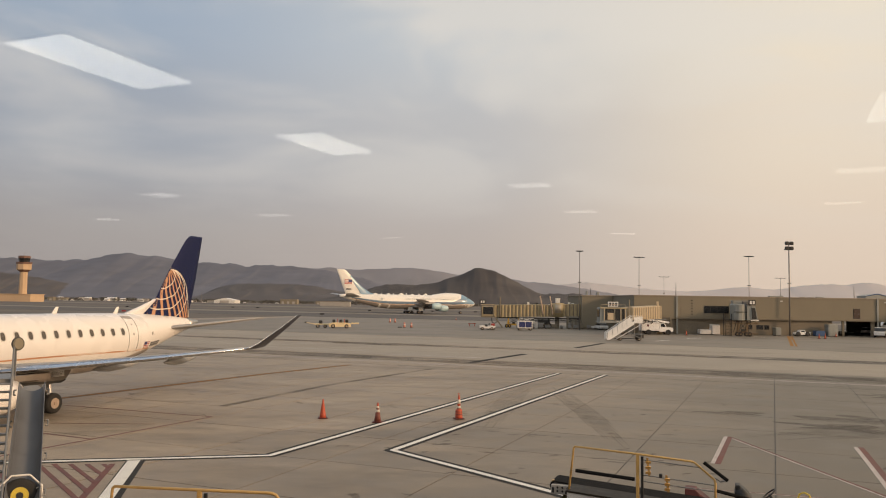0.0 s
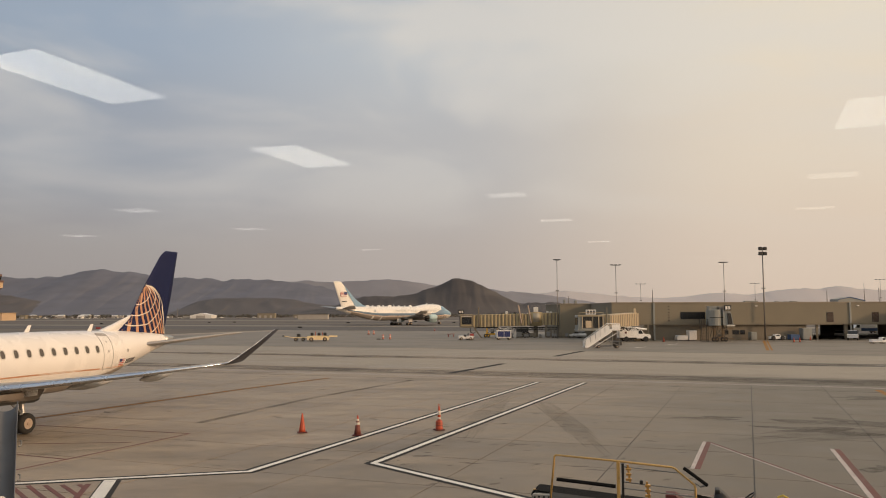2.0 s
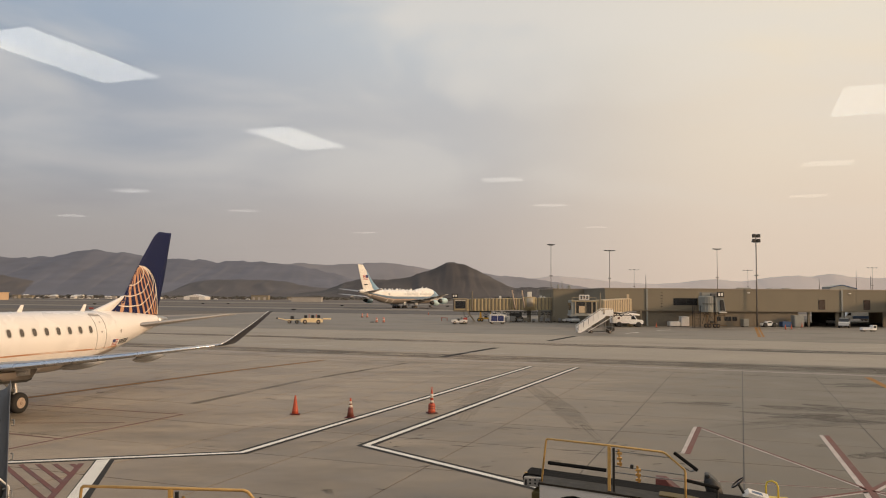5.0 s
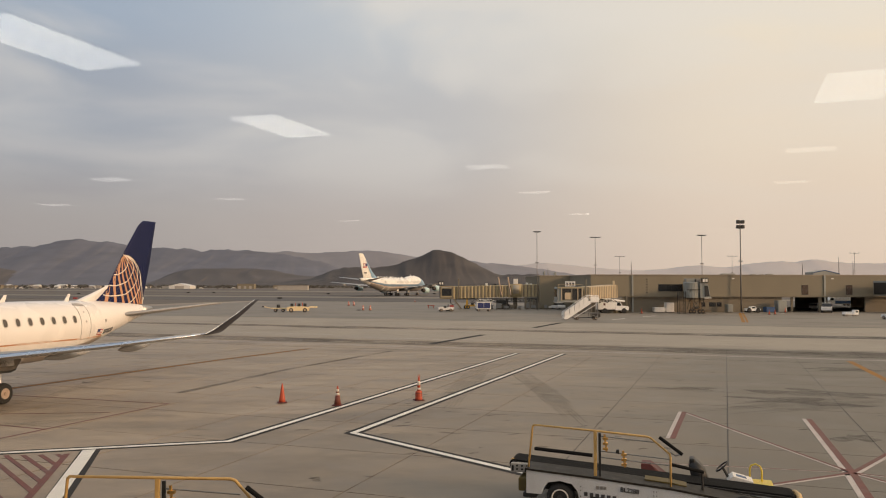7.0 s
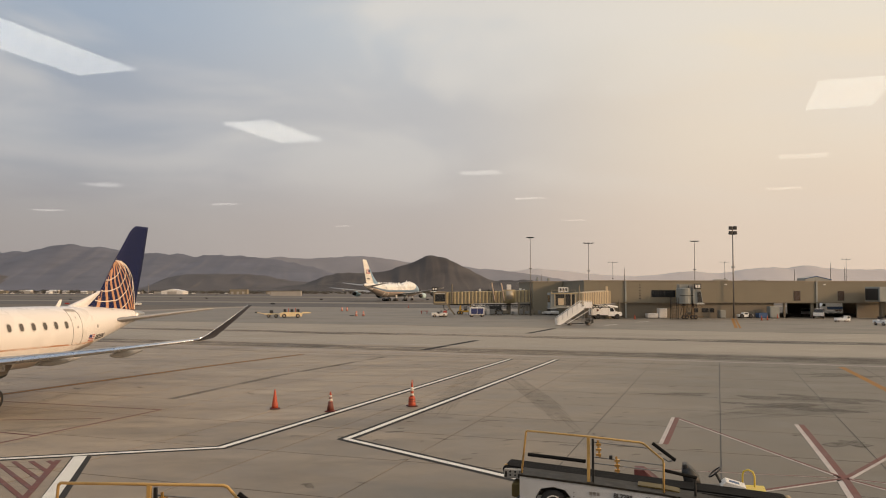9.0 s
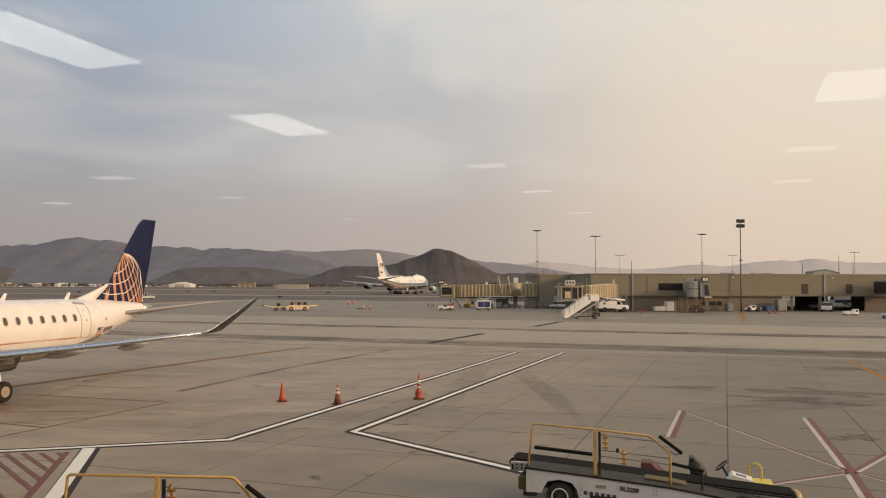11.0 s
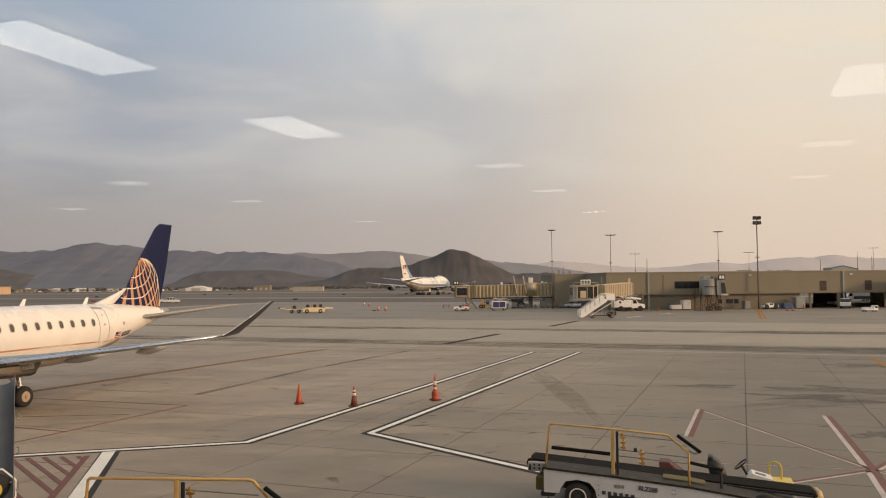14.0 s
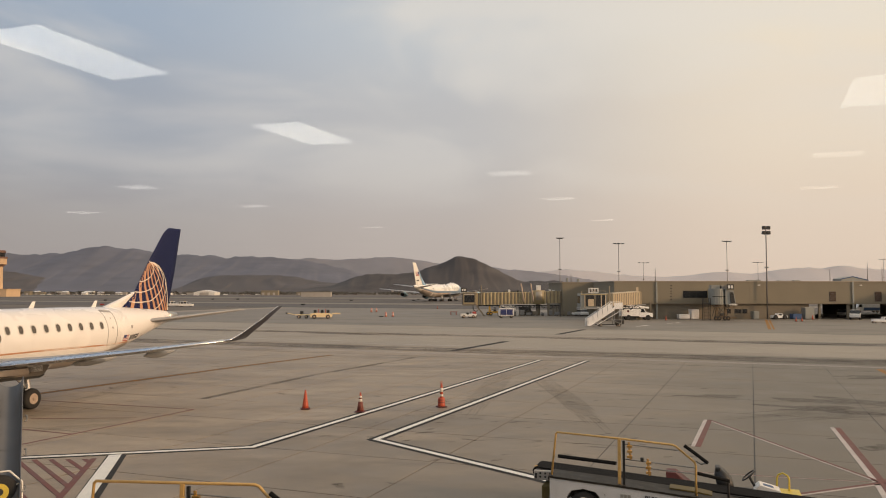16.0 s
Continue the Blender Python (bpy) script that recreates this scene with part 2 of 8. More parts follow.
M_BRIDGE_GREY = mat("grey_bridge_cab", (0.29, 0.295, 0.27), 0.5, vary=0.1, scale=0.5)
M_YELLOW = mat("safety_yellow_paint", (0.62, 0.36, 0.04), 0.45, vary=0.12, scale=3, fine=30, dirt=0.25, dirt_color=(0.22, 0.14, 0.06))
M_PALEYEL = mat("sun_bleached_yellow_paint", (0.78, 0.62, 0.36), 0.5, vary=0.08, scale=1.5, fine=12, dirt=0.2, dirt_color=(0.4, 0.28, 0.13))
M_RAIL = mat("worn_yellow_rail_paint", (0.58, 0.37, 0.13), 0.42, vary=0.14, scale=4, fine=40, dirt=0.3, dirt_color=(0.25, 0.15, 0.06))
M_LOADER = mat("white_vehicle_paint", (0.76, 0.73, 0.68), 0.38, vary=0.06, scale=1.2, fine=12, dirt=0.22, dirt_color=(0.48, 0.44, 0.38))
# loader white with the near side's cool shade put into the colour
M_LOADER_SHADED = mat("shade_toned_white_loader_paint", (0.60, 0.61, 0.62), 0.4, vary=0.06, scale=1.2, fine=12, dirt=0.25, dirt_color=(0.38, 0.37, 0.35))
M_YELDIM = mat("grimy_olive_yellow_paint", (0.12, 0.088, 0.022), 0.65, vary=0.2, scale=3, fine=20)
M_BELT = mat("black_rubber_belt", (0.011, 0.011, 0.011), 0.92, vary=0.2, scale=3, fine=40, bump=0.002, spec=0.12)
M_BLACK = mat("black_plastic", (0.02, 0.02, 0.02), 0.5, vary=0.15)
M_ORANGE = mat("orange_cone_plastic", (0.46, 0.075, 0.03), 0.5, vary=0.12, scale=6, fine=40, dirt=0.2, dirt_color=(0.26, 0.05, 0.03))
M_GRIMY = mat("grimy_dark_orange_plastic", (0.17, 0.045, 0.028), 0.6, vary=0.2, scale=6, fine=40)
M_BARREL = mat("sun_faded_barrel_plastic", (0.58, 0.235, 0.18), 0.5, vary=0.1, scale=4)
M_REFLECT = mat("white_reflective_band", (0.7, 0.62, 0.52), 0.4, vary=0.1)
M_CHUTE = mat("grey_plastic_chute", (0.125, 0.13, 0.14), 0.42, vary=0.10, scale=1.2, fine=20, dirt=0.2, dirt_color=(0.2, 0.19, 0.18))
M_GALV = mat("galvanised_steel", (0.24, 0.235, 0.225), 0.5, 0.4, vary=0.15, scale=3, fine=30)
M_POLE = mat("grey_pole_paint", (0.20, 0.185, 0.17), 0.5, 0.4)
# smoke haze is painted into the far, back, mid and pale hill colours
M_HILL_FAR = mat("mountain_haze_in_colour", (0.136, 0.142, 0.175), 1.0, vary=0.16, scale=0.012, fine=0.05, rvary=0, stretch=(1, 1, 2.5))
M_HILL_BACK = mat("back_mountain_haze_in_colour", (0.222, 0.218, 0.24), 1.0, vary=0.10, scale=0.008, fine=0.04, rvary=0)
M_HILL_MID = mat("scrub_hill_haze_in_colour", (0.098, 0.092, 0.096), 1.0, vary=0.25, scale=0.015, fine=0.1, rvary=0)
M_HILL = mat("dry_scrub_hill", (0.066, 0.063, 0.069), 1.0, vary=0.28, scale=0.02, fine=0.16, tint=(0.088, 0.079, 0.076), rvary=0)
M_HILL_PALE = mat("far_ridge_haze_in_colour", (0.495, 0.462, 0.46), 1.0, vary=0.05, scale=0.004, fine=0.03, rvary=0)
# foliage is lightened in its base colour to stand for distant haze
M_TREE = mat("haze_paled_foliage", (0.085, 0.080, 0.066), 0.9, vary=0.3, scale=0.2, fine=2)
M_BLUEBIN = mat("blue_painted_metal", (0.04, 0.09, 0.2), 0.5)
M_RED = mat("red_painted_metal", (0.35, 0.05, 0.04), 0.5)
M_MAROON = mat("dark_red_cover", (0.10, 0.022, 0.02), 0.6)
M_BRONZE = mat("tan_tower_concrete", (0.56, 0.40, 0.255), 0.85, vary=0.08, scale=0.1, fine=1)
M_TOWERBAND = mat("brown_tower_band", (0.16, 0.085, 0.06), 0.7)


# ---------------------------------------------------------------- mesh helpers
def put(name, bm, material, smooth=False):
    me = bpy.data.meshes.new(name)
    bmesh.ops.recalc_face_normals(bm, faces=bm.faces[:])
    bm.to_mesh(me)
    bm.free()
    me.materials.append(material)
    if smooth:
        me.shade_smooth()
    return me


def thing(name, label, category, m=None, group="", kind=""):
    ob = new(name)
    ob.empty_display_size = 0.3
    if m is not None:
        ob.matrix_world = m
    return tagged(ob, label, category, group, kind)


def part(name, bm, material, parent, label="", smooth=False):
    """Links a bmesh as one mesh object under a thing or a part."""
    ob = new(name, put(name, bm, material, smooth))
    ob.parent = parent
    return tagged(ob, label)


def solo(name, bm, material, label, category, m=None, kind="", group="", smooth=False):
    ob = new(name, put(name, bm, material, smooth))
    if m is not None:
        ob.matrix_world = m
    return tagged(ob, label, category, group, kind)


def box(bm, x0, x1, y0, y1, z0, z1, m=None):
    q = [bm.verts.new(p) for p in ((x0, y0, z0), (x1, y0, z0), (x1, y1, z0), (x0, y1, z0), (x0, y0, z1), (x1, y0, z1), (x1, y1, z1), (x0, y1, z1))]
    for f in ((3, 2, 1, 0), (4, 5, 6, 7), (0, 1, 5, 4), (1, 2, 6, 5), (2, 3, 7, 6), (3, 0, 4, 7)):
        bm.faces.new([q[k] for k in f])
    if m is not None:
        bmesh.ops.transform(bm, matrix=m, verts=q)
    return bm


def soft_box(x0, x1, y0, y1, z0, z1, r=0.03, seg=2):
    bm = box(bmesh.new(), x0, x1, y0, y1, z0, z1)
    bmesh.ops.bevel(bm, geom=bm.edges[:], offset=r, segments=seg, profile=0.6, affect="EDGES")
    return bm


def bx(*a):
    return box(bmesh.new(), *a)


def loft(bm, rings, cap=True, closed=True):
    """Skins rings of equal length, one after the other."""
    made = [[bm.verts.new(p) for p in ring] for ring in rings]
    n = len(made[0])
    for a, b in zip(made, made[1:]):
        for k in range(n if closed else n - 1):
            bm.faces.new((a[k], a[(k + 1) % n], b[(k + 1) % n], b[k]))
    if cap and closed:
        bm.faces.new(made[0][::-1])
        bm.faces.new(made[-1])
    return bm


def rod(bm, p, q, r, seg=8, r2=None):
    p, q = Vector(p), Vector(q)
    d = (q - p).normalized()
    a = d.orthogonal().normalized()
    b = d.cross(a)
    ring = lambda c, s: [c + (a * math.cos(k * math.tau / seg) + b * math.sin(k * math.tau / seg)) * s for k in range(seg)]
    return loft(bm, [ring(p, r), ring(q, r if r2 is None else r2)])


def pipe(pts, r, seg=8):
    """A bent pipe through the points, with a ball-like joint of its own at each bend."""
    bm = bmesh.new()
    pts = [Vector(p) for p in pts]
    rings = []
    ref = None
    for k, p in enumerate(pts):
        d = ((pts[min(k + 1, len(pts) - 1)] - p).normalized() + (p - pts[max(k - 1, 0)]).normalized()).normalized()
        if ref is None:
            ref = d.orthogonal().normalized()
        a = (ref - d * ref.dot(d)).normalized()
        ref = a
        b = d.cross(a)
        rings.append([p + (a * math.cos(j * math.tau / seg) + b * math.sin(j * math.tau / seg)) * r for j in range(seg)])
    return loft(bm, rings)


def disc_wheel(bm, c, axis, r, w, seg=20, round_off=0.18):
    """A tyre body of radius r and width w about the axis through c."""
    c, axis = Vector(c), Vector(axis).normalized()
    a = axis.orthogonal().normalized()
    b = axis.cross(a)
    prof = [(-0.5, 0.55), (-0.5, 1 - round_off), (-0.36, 0.97), (-0.15, 1.0), (0.15, 1.0), (0.36, 0.97), (0.5, 1 - round_off), (0.5, 0.55)]
    return loft(bm, [[c + axis * (u * w) + (a * math.cos(k * math.tau / seg) + b * math.sin(k * math.tau / seg)) * (s * r) for k in range(seg)] for u, s in prof])


def ellipse_ring(x, zc, ry, rz, seg=28, squash=0.0):
    return [Vector((x, ry * math.cos(k * math.tau / seg), zc + rz * math.sin(k * math.tau / seg))) for k in range(seg)]


FOIL = [(0, 0.0), (0.015, 0.022), (0.06, 0.042), (0.18, 0.06), (0.38, 0.064), (0.62, 0.045), (0.85, 0.018), (1.0, 0.003)]


def foil_ring(le, chord, thick=1.0, up=Vector((0, 0, 1)), a=0.0, b=1.0):
    """A wing's section: le is its leading edge (x forward); up is the way its thickness goes; a to b is the stretch of chord kept."""
    top, bot = [], []
    for u, h in FOIL:
        if a <= u <= b:
            top.append(Vector(le) + Vector((-u * chord, 0, 0)) + up * (h * chord * thick))
            bot.append(Vector(le) + Vector((-u * chord, 0, 0)) - up * (h * 0.75 * chord * thick))
    return top + bot[::-1]


def text_mesh(word, size):
    """The outline of a word as a flat mesh, with its origin at its left foot."""
    cu = bpy.data.curves.new("lettering", "FONT")
    cu.body, cu.size, cu.extrude = word, size, 0.004
    cu.offset = size * 0.03
    ob = new("lettering", cu)
    me = bpy.data.meshes.new_from_object(ob.evaluated_get(bpy.context.evaluated_depsgraph_get()))
    bpy.data.objects.remove(ob)
    return me


# axes of the terminal: U along its window wall, V out over the apron
TURN = -22.6
U = Vector((math.cos(radians(TURN)), math.sin(radians(TURN)), 0))
V = Vector((-math.sin(radians(TURN)), math.cos(radians(TURN)), 0))
GRID = pose(0, 0, 0, 0, 0, TURN)


def uv(x, y):
    p = Vector((x, y, 0))
    return p.dot(U), p.dot(V)


# ---------------------------------------------------------------- ground
def stripe(name, pts, width, material, label, z=0.008, category="road marking", kind="structure"):
    """A painted band along the points, flat on the ground, mitred at its bends."""
    bm = bmesh.new()
    pts = [Vector((*p, 0)) for p in pts]
    sides = []
    for k, p in enumerate(pts):
        d0 = (p - pts[k - 1]).normalized() if k else (pts[1] - p).normalized()
        d1 = (pts[k + 1] - p).normalized() if k < len(pts) - 1 else d0
        t = (d0 + d1).normalized()
        n = Vector((-t.y, t.x, 0)) / max(0.35, t.dot(d1))
        sides.append((p + n * width / 2, p - n * width / 2))
    rings = [[Vector((a.x, a.y, z - 0.004)), Vector((b.x, b.y, z - 0.004)), Vector((b.x, b.y, z)), Vector((a.x, a.y, z))] for a, b in sides]
    loft(bm, rings)
    return solo(name, bm, material, label, category, kind=kind)


def ground():
    bm = bmesh.new()
    n = 48
    rings = []
    for r in (30, 120, 400, 1200, 2600, 4600):
        rings.append([Vector((r * math.cos(k * math.tau / n), r * math.sin(k * math.tau / n), -0.06)) for k in range(n)])
    made = [[bm.verts.new(p) for p in ring] for ring in rings]
    for a, b in zip(made, made[1:]):
        for k in range(n):
            bm.faces.new((a[k], a[(k + 1) % n], b[(k + 1) % n], b[k]))
    bm.faces.new(made[0])
    solo("ground", bm, M_FIELD, "dry brown airfield ground reaching the hills", "ground", kind="structure")
    # taxiways and pale strips in long bands along the terminal
    for nm, v0, v1, u0, u1, z0, mt, lb in (
            ("taxiway", 330, 352, -600, 500, -0.03, M_ASPHALT, "dark asphalt taxiway beyond the apron"),
            ("pavement", 296, 322, -600, 500, -0.03, M_FAR_STRIP, "pale concrete strip along the taxiway"),
            ("taxiway", 236, 290, -600, 500, -0.03, M_ASPHALT, "dark asphalt strip across the apron"),
            ("taxiway", 420, 455, -700, 500, -0.03, M_ASPHALT, "dark asphalt runway in the distance"),
            ("pavement", 500, 540, -900, 600, -0.03, M_FAR_STRIP, "pale distant taxiway"),
            ("taxiway", 620, 700, -1200, 700, -0.03, M_ASPHALT, "dark asphalt runway in the distance")):
        solo(nm, box(bmesh.new(), u0, u1, v0, v1, -0.055, z0), mt, lb, "pavement", GRID, "structure")


def apron():
    """Concrete slabs five metres square with sealed joints."""
    base = solo("apron", box(bmesh.new(), -150, 150, 2, 232, -0.05, -0.016), M_JOINT, "joint sealant bed of the concrete apron", "apron", GRID, "structure")
    s, gap = 5.0, 0.022
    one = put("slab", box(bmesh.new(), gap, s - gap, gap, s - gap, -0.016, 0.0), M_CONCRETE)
    rest = bmesh.new()
    rnd = random.Random(4)
    for i in range(-30, 30):
        for j in range(1, 46):
            u0, v0 = i * s, 2 + (j - 0.4) * s
            near = -30 <= u0 < 30 and 12 < v0 < 72
            dz = rnd.uniform(-0.003, 0.0)
            if near:
                ob = new("slab", one)
                ob.parent = base
                ob.location = (u0, v0, dz)
            elif v0 + s < 232:
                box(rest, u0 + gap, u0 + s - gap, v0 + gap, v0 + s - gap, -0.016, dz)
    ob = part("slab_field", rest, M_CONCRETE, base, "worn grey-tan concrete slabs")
    ob["kind"] = "stuff"


def band(v0, v1, u0, u1, material, name, label, z=0.006, ragged=0.5):
    """A worn band across the apron whose two long edges wander a little."""
    bm = bmesh.new()
    rings = []
    for u in np.arange(u0, u1 + 0.1, 1.5):
        a = v0 + ragged * noise.fractal(Vector((u * 0.09, v0, 0.0)), 0.7, 2.1, 5)
        b = v1 + ragged * noise.fractal(Vector((u * 0.09, v1, 4.0)), 0.7, 2.1, 5)
        rings.append([Vector((u, a, 0.001)), Vector((u, b, 0.001)), Vector((u, b, z)), Vector((u, a, z))])
    solo(name, loft(bm, rings), material, label, "pavement", GRID, "structure")


def scuffs(pts, width, lanes, seed, label, material):
    """A curved rubber track of narrow lanes side by side, each broken off at ragged ends."""
    rnd = random.Random(seed)
    t_of = np.linspace(0, 1, len(pts))
    bm = bmesh.new()
    for k in range(lanes):
        f = (k + 0.5) / lanes * 2 - 1
        a, b = k / lanes - 0.5, (k + 1) / lanes - 0.5
        t0, t1 = rnd.uniform(0.0, 0.25) + 0.15 * abs(f), 1 - rnd.uniform(0.0, 0.2) - 0.15 * abs(f)
        n = 24
        c = [Vector((np.interp(t, t_of, [p[0] for p in pts]), np.interp(t, t_of, [p[1] for p in pts]), 0.0045)) for t in np.linspace(t0, t1, n)]
        vs = []
        for q, p in enumerate(c):
            d = (c[min(n - 1, q + 1)] - c[max(0, q - 1)]).normalized()
            o = Vector((-d.y, d.x, 0))
            m, h = (a + b) / 2 * width, (b - a) / 2 * width * min(1.0, 4 * min(q + 0.15, n - 0.85 - q) / n) * 0.98
            vs.append((bm.verts.new(p + o * (m - h)), bm.verts.new(p + o * (m + h))))
        for u, v in zip(vs, vs[1:]):
            bm.faces.new((u[0], v[0], v[1], u[1]))
    solo("tyre_track", bm, material, label, "marking", kind="structure")


def markings():
    W, K = M_LINE_WHITE, M_LINE_BLACK
    line1 = [(-26.0, 25.1), (-6.24, 29.58), (9.62, 65.7)]
    line2 = [(13.3, 64.9), (-1.81, 30.98), (3.95, 24.0), (9.6, 17.1)]
    for pts in (line1, line2):
        stripe("lane_marking_edge", pts, 0.64, K, "black border under a white lane line", 0.006)
        stripe("lane_marking", pts, 0.24, W, "white painted lane line with black border", 0.011)
    diag = [(-10.72, 28.3), (-9.38, 22.6), (-8.5, 18.8)]
    stripe("stop_bar_edge", [(-10.64, 28.2), (-9.29, 22.6), (-8.41, 18.8)], 0.64, K, "black border under a wide white bar", 0.0055)
    stripe("stop_bar", diag, 0.42, W, "wide white painted bar with black border", 0.0105)
    # red hatched keep-clear area
    stripe("hatch_edge", [(-11.22, 27.7), (-10.15, 23.0), (-9.25, 19.0)], 0.2, M_LINE_RED, "faded red border of a hatched area", 0.0085)
    d = Vector((0.60, -0.80))
    for k in range(12):
        a = Vector((-11.5 - 0.55 * k, 27.61 - 0.03 * k)) if k < 5 else Vector((-14.2, 27.5 - 0.72 * (k - 4)))
        # each bar runs down to the slanted border
        t = ((-11.22 + (27.7 - a.y) * 0.2277) - a.x) / (d.x + d.y * 0.2277)
        b = a + d * (t - 0.05)
        stripe("hatch_bar", [tuple(a), tuple(b)], 0.16, M_LINE_RED, "faded red hatching bar on the apron", 0.0088)
    # red guide lines near the parked jet
    stripe("guide_line", [(-19.5, 20.2), (-14.87, 30.38), (-11.05, 38.87)], 0.12, M_LINE_RED, "thin faded red guide line", 0.007)
    stripe("guide_line", [(-20.95, 42.56), (-11.05, 38.87)], 0.12, M_LINE_RED, "thin faded red guide line", 0.0075)
    stripe("guide_line", [(-16.58, 33.56), (-13.91, 32.31)], 0.12, M_LINE_RED, "thin faded red guide line", 0.0075)
    stripe("guide_line", [(-17.5, 36.2), (-12.9, 36.4)], 0.10, M_LINE_RED, "thin faded red guide line", 0.0075)
    # yellow lead-in lines
    stripe("lead_in_edge", [(-33.0, 20.0), (-21.39, 44.71), (-13.43, 61.3), (-8.07, 71.04)], 0.60, M_LEAD_EDGE, "dark border of a lead-in line", 0.006)
    stripe("lead_in_line", [(-33.0, 20.0), (-21.39, 44.71), (-13.43, 61.3), (-8.07, 71.04)], 0.30, M_LINE_YELLOW, "faded yellow lead-in line for aircraft", 0.007)
    stripe("lead_in_line", [(33.3, 57.6), (27.0, 41.0)], 0.42, M_LINE_YELLOW, "faded yellow lead-in line for aircraft", 0.007)
    stripe("lead_in_line", [(67.6, 155.6), (51.3, 116.8)], 0.5, M_LINE_YELLOW, "faded yellow lead-in line near the concourse", 0.007)
    stripe("lead_in_line", [(68.15, 155.4), (51.85, 116.6)], 0.3, M_LINE_YELLOW, "second faded yellow line near the concourse", 0.007)
    # red and white crossing lines by the belt loader
    X = Vector((13.75, 23.75))
    for a, b, w in (((12.72, 35.3), tuple(X), 0.11), (tuple(X), (15.4, 18.6), 0.11), ((17.35, 33.2), tuple(X), 0.22), (tuple(X), (11.6, 18.6), 0.22),
                    ((5.6, 20.5), tuple(X), 0.13), (tuple(X), (19.4, 29.1), 0.16), ((12.72, 35.3), (10.1, 29.3), 0.2), ((7.4, 25.6), tuple(X), 0.05), (tuple(X), (19.0, 19.9), 0.08)):
        a, b = Vector(a), Vector(b)
        d = (b - a).normalized()
        o = Vector((-d.y, d.x)) * w * 0.85
        stripe("boundary_line", [tuple(a), tuple(b)], w, M_LINE_RED, "faded red equipment boundary line", 0.0085 + 0.0004 * (abs(a.x) % 3))
        stripe("boundary_line_edge", [tuple(a - o), tuple(b - o)], w * 0.8, M_LINE_PINK, "worn white edge of a red boundary line", 0.0065)
    # dark trench drains
    for a, b in (((2.79, 75.86), (9.3, 89.55)), ((17.5, 103.68), (23.65, 116.65))):
        stripe("trench_drain", [a, b], 0.8, M_DRAIN, "dark slotted trench drain in the apron", 0.009, "drain")
    # faint lines and tyre-dark bands across the apron
    stripe("faint_line", [(-42.0, 91.8), (-20.48, 82.55), (33.08, 59.55), (55.0, 50.1)], 0.16, M_LINE_PINK, "thin faint painted line across the apron", 0.0095)
    stripe("faint_line", [(-42.0, 87.6), (-20.48, 78.4), (33.08, 55.4)], 0.16, M_STAIN, "thin dark line across the apron", 0.0085)
    band(69.6, 74.6, -70, 70, M_STAIN, "tyre_band", "dark tyre-marked band across the apron", 0.006, 0.7)
    band(75.8, 92.4, -90, 90, M_PALE_STRIP, "pale_band", "pale swept concrete band across the apron", 0.005, 1.0)
    band(93.4, 97.0, -90, 90, M_STAIN, "tyre_band", "dark tyre-marked band across the apron", 0.006, 0.9)
    band(98.0, 116.5, -110, 110, M_PALE_STRIP, "pale_band", "pale swept concrete band across the apron", 0.005, 1.2)
    band(118.0, 231.0, -140, 140, M_GATE_APRON, "gate_apron", "darker worn apron before the concourse", 0.004, 1.5)
    for v, u0, u1 in ((67.2, -60, 60), (95.4, -40, 60), (77.5, -40, -18), (80.5, -60, -42)):
        band(v, v + 0.15, u0, u1, M_LINE_PINK, "faint_line", "thin faint painted line across the apron", 0.0098, 0.08)
    for a, b, w in (((33.9, 126.5), (37.2, 130.8), 0.3), ((42.5, 138.0), (46.0, 141.5), 0.3), ((73.4, 154.6), (74.6, 151.2), 0.3), ((59.2, 152.6), (60.6, 149.4), 0.25)):
        stripe("stand_marking", [a, b], w, W, "short white stand marking on the apron", 0.0105)
    # dark skid tracks and oil marks
    scuffs([(7.7, 57.0), (7.65, 51.3), (7.7, 41.8), (7.5, 35.4), (7.3, 30.4)], 1.3, 9, 1, "dark curved tyre track on the concrete", M_SCUFF)
    scuffs([(6.0, 57.0), (5.4, 54.0), (2.8, 40.8), (1.7, 34.4)], 1.5, 8, 2, "faint dark tyre track on the concrete", M_SCUFF_FAINT)
    scuffs([(-18.4, 36.0), (-17.9, 43.0), (-17.8, 49.5), (-17.2, 69.0)], 0.9, 6, 3, "dark tyre track on the concrete", M_SCUFF_FAINT)
    scuffs([(12.0, 34.6), (17.3, 36.8), (21.5, 37.8), (25.0, 38.4)], 3.2, 12, 4, "dark tyre scuffs on the concrete", M_SCUFF)
    scuffs([(-20.0, 33.0), (-15.5, 33.6), (-10.0, 36.0)], 0.9, 5, 5, "dark tyre scuffs on the concrete", M_SCUFF_FAINT)
    stripe("faint_line", [(-11.6, 42.7), (-7.5, 54.2), (-0.75, 68.3)], 0.5, M_STAIN, "faint dark tyre line on the apron", 0.0072)


def oil_stain(x, y, r, seed, stretch=1.0, turn=0.0):
    """An irregular dark patch soaked into the concrete."""
    bm = bmesh.new()
    pts = []
    for k in range(36):
        a = k * math.tau / 36
        q = r * (0.7 + 0.75 * noise.noise(Vector((math.cos(a) * 1.7, math.sin(a) * 1.7, seed * 3.1))))
        pts.append(Matrix.Rotation(radians(turn), 3, "Z") @ Vector((q * math.cos(a) * stretch, q * math.sin(a), 0)))
    loft(bm, [[p + Vector((0, 0, z)) for p in pts] for z in (0.0005, 0.004)])
    solo("oil_stain", bm, M_SOAK, "irregular dark oil stain on the concrete", "stain", pose(x, y, 0), "structure")


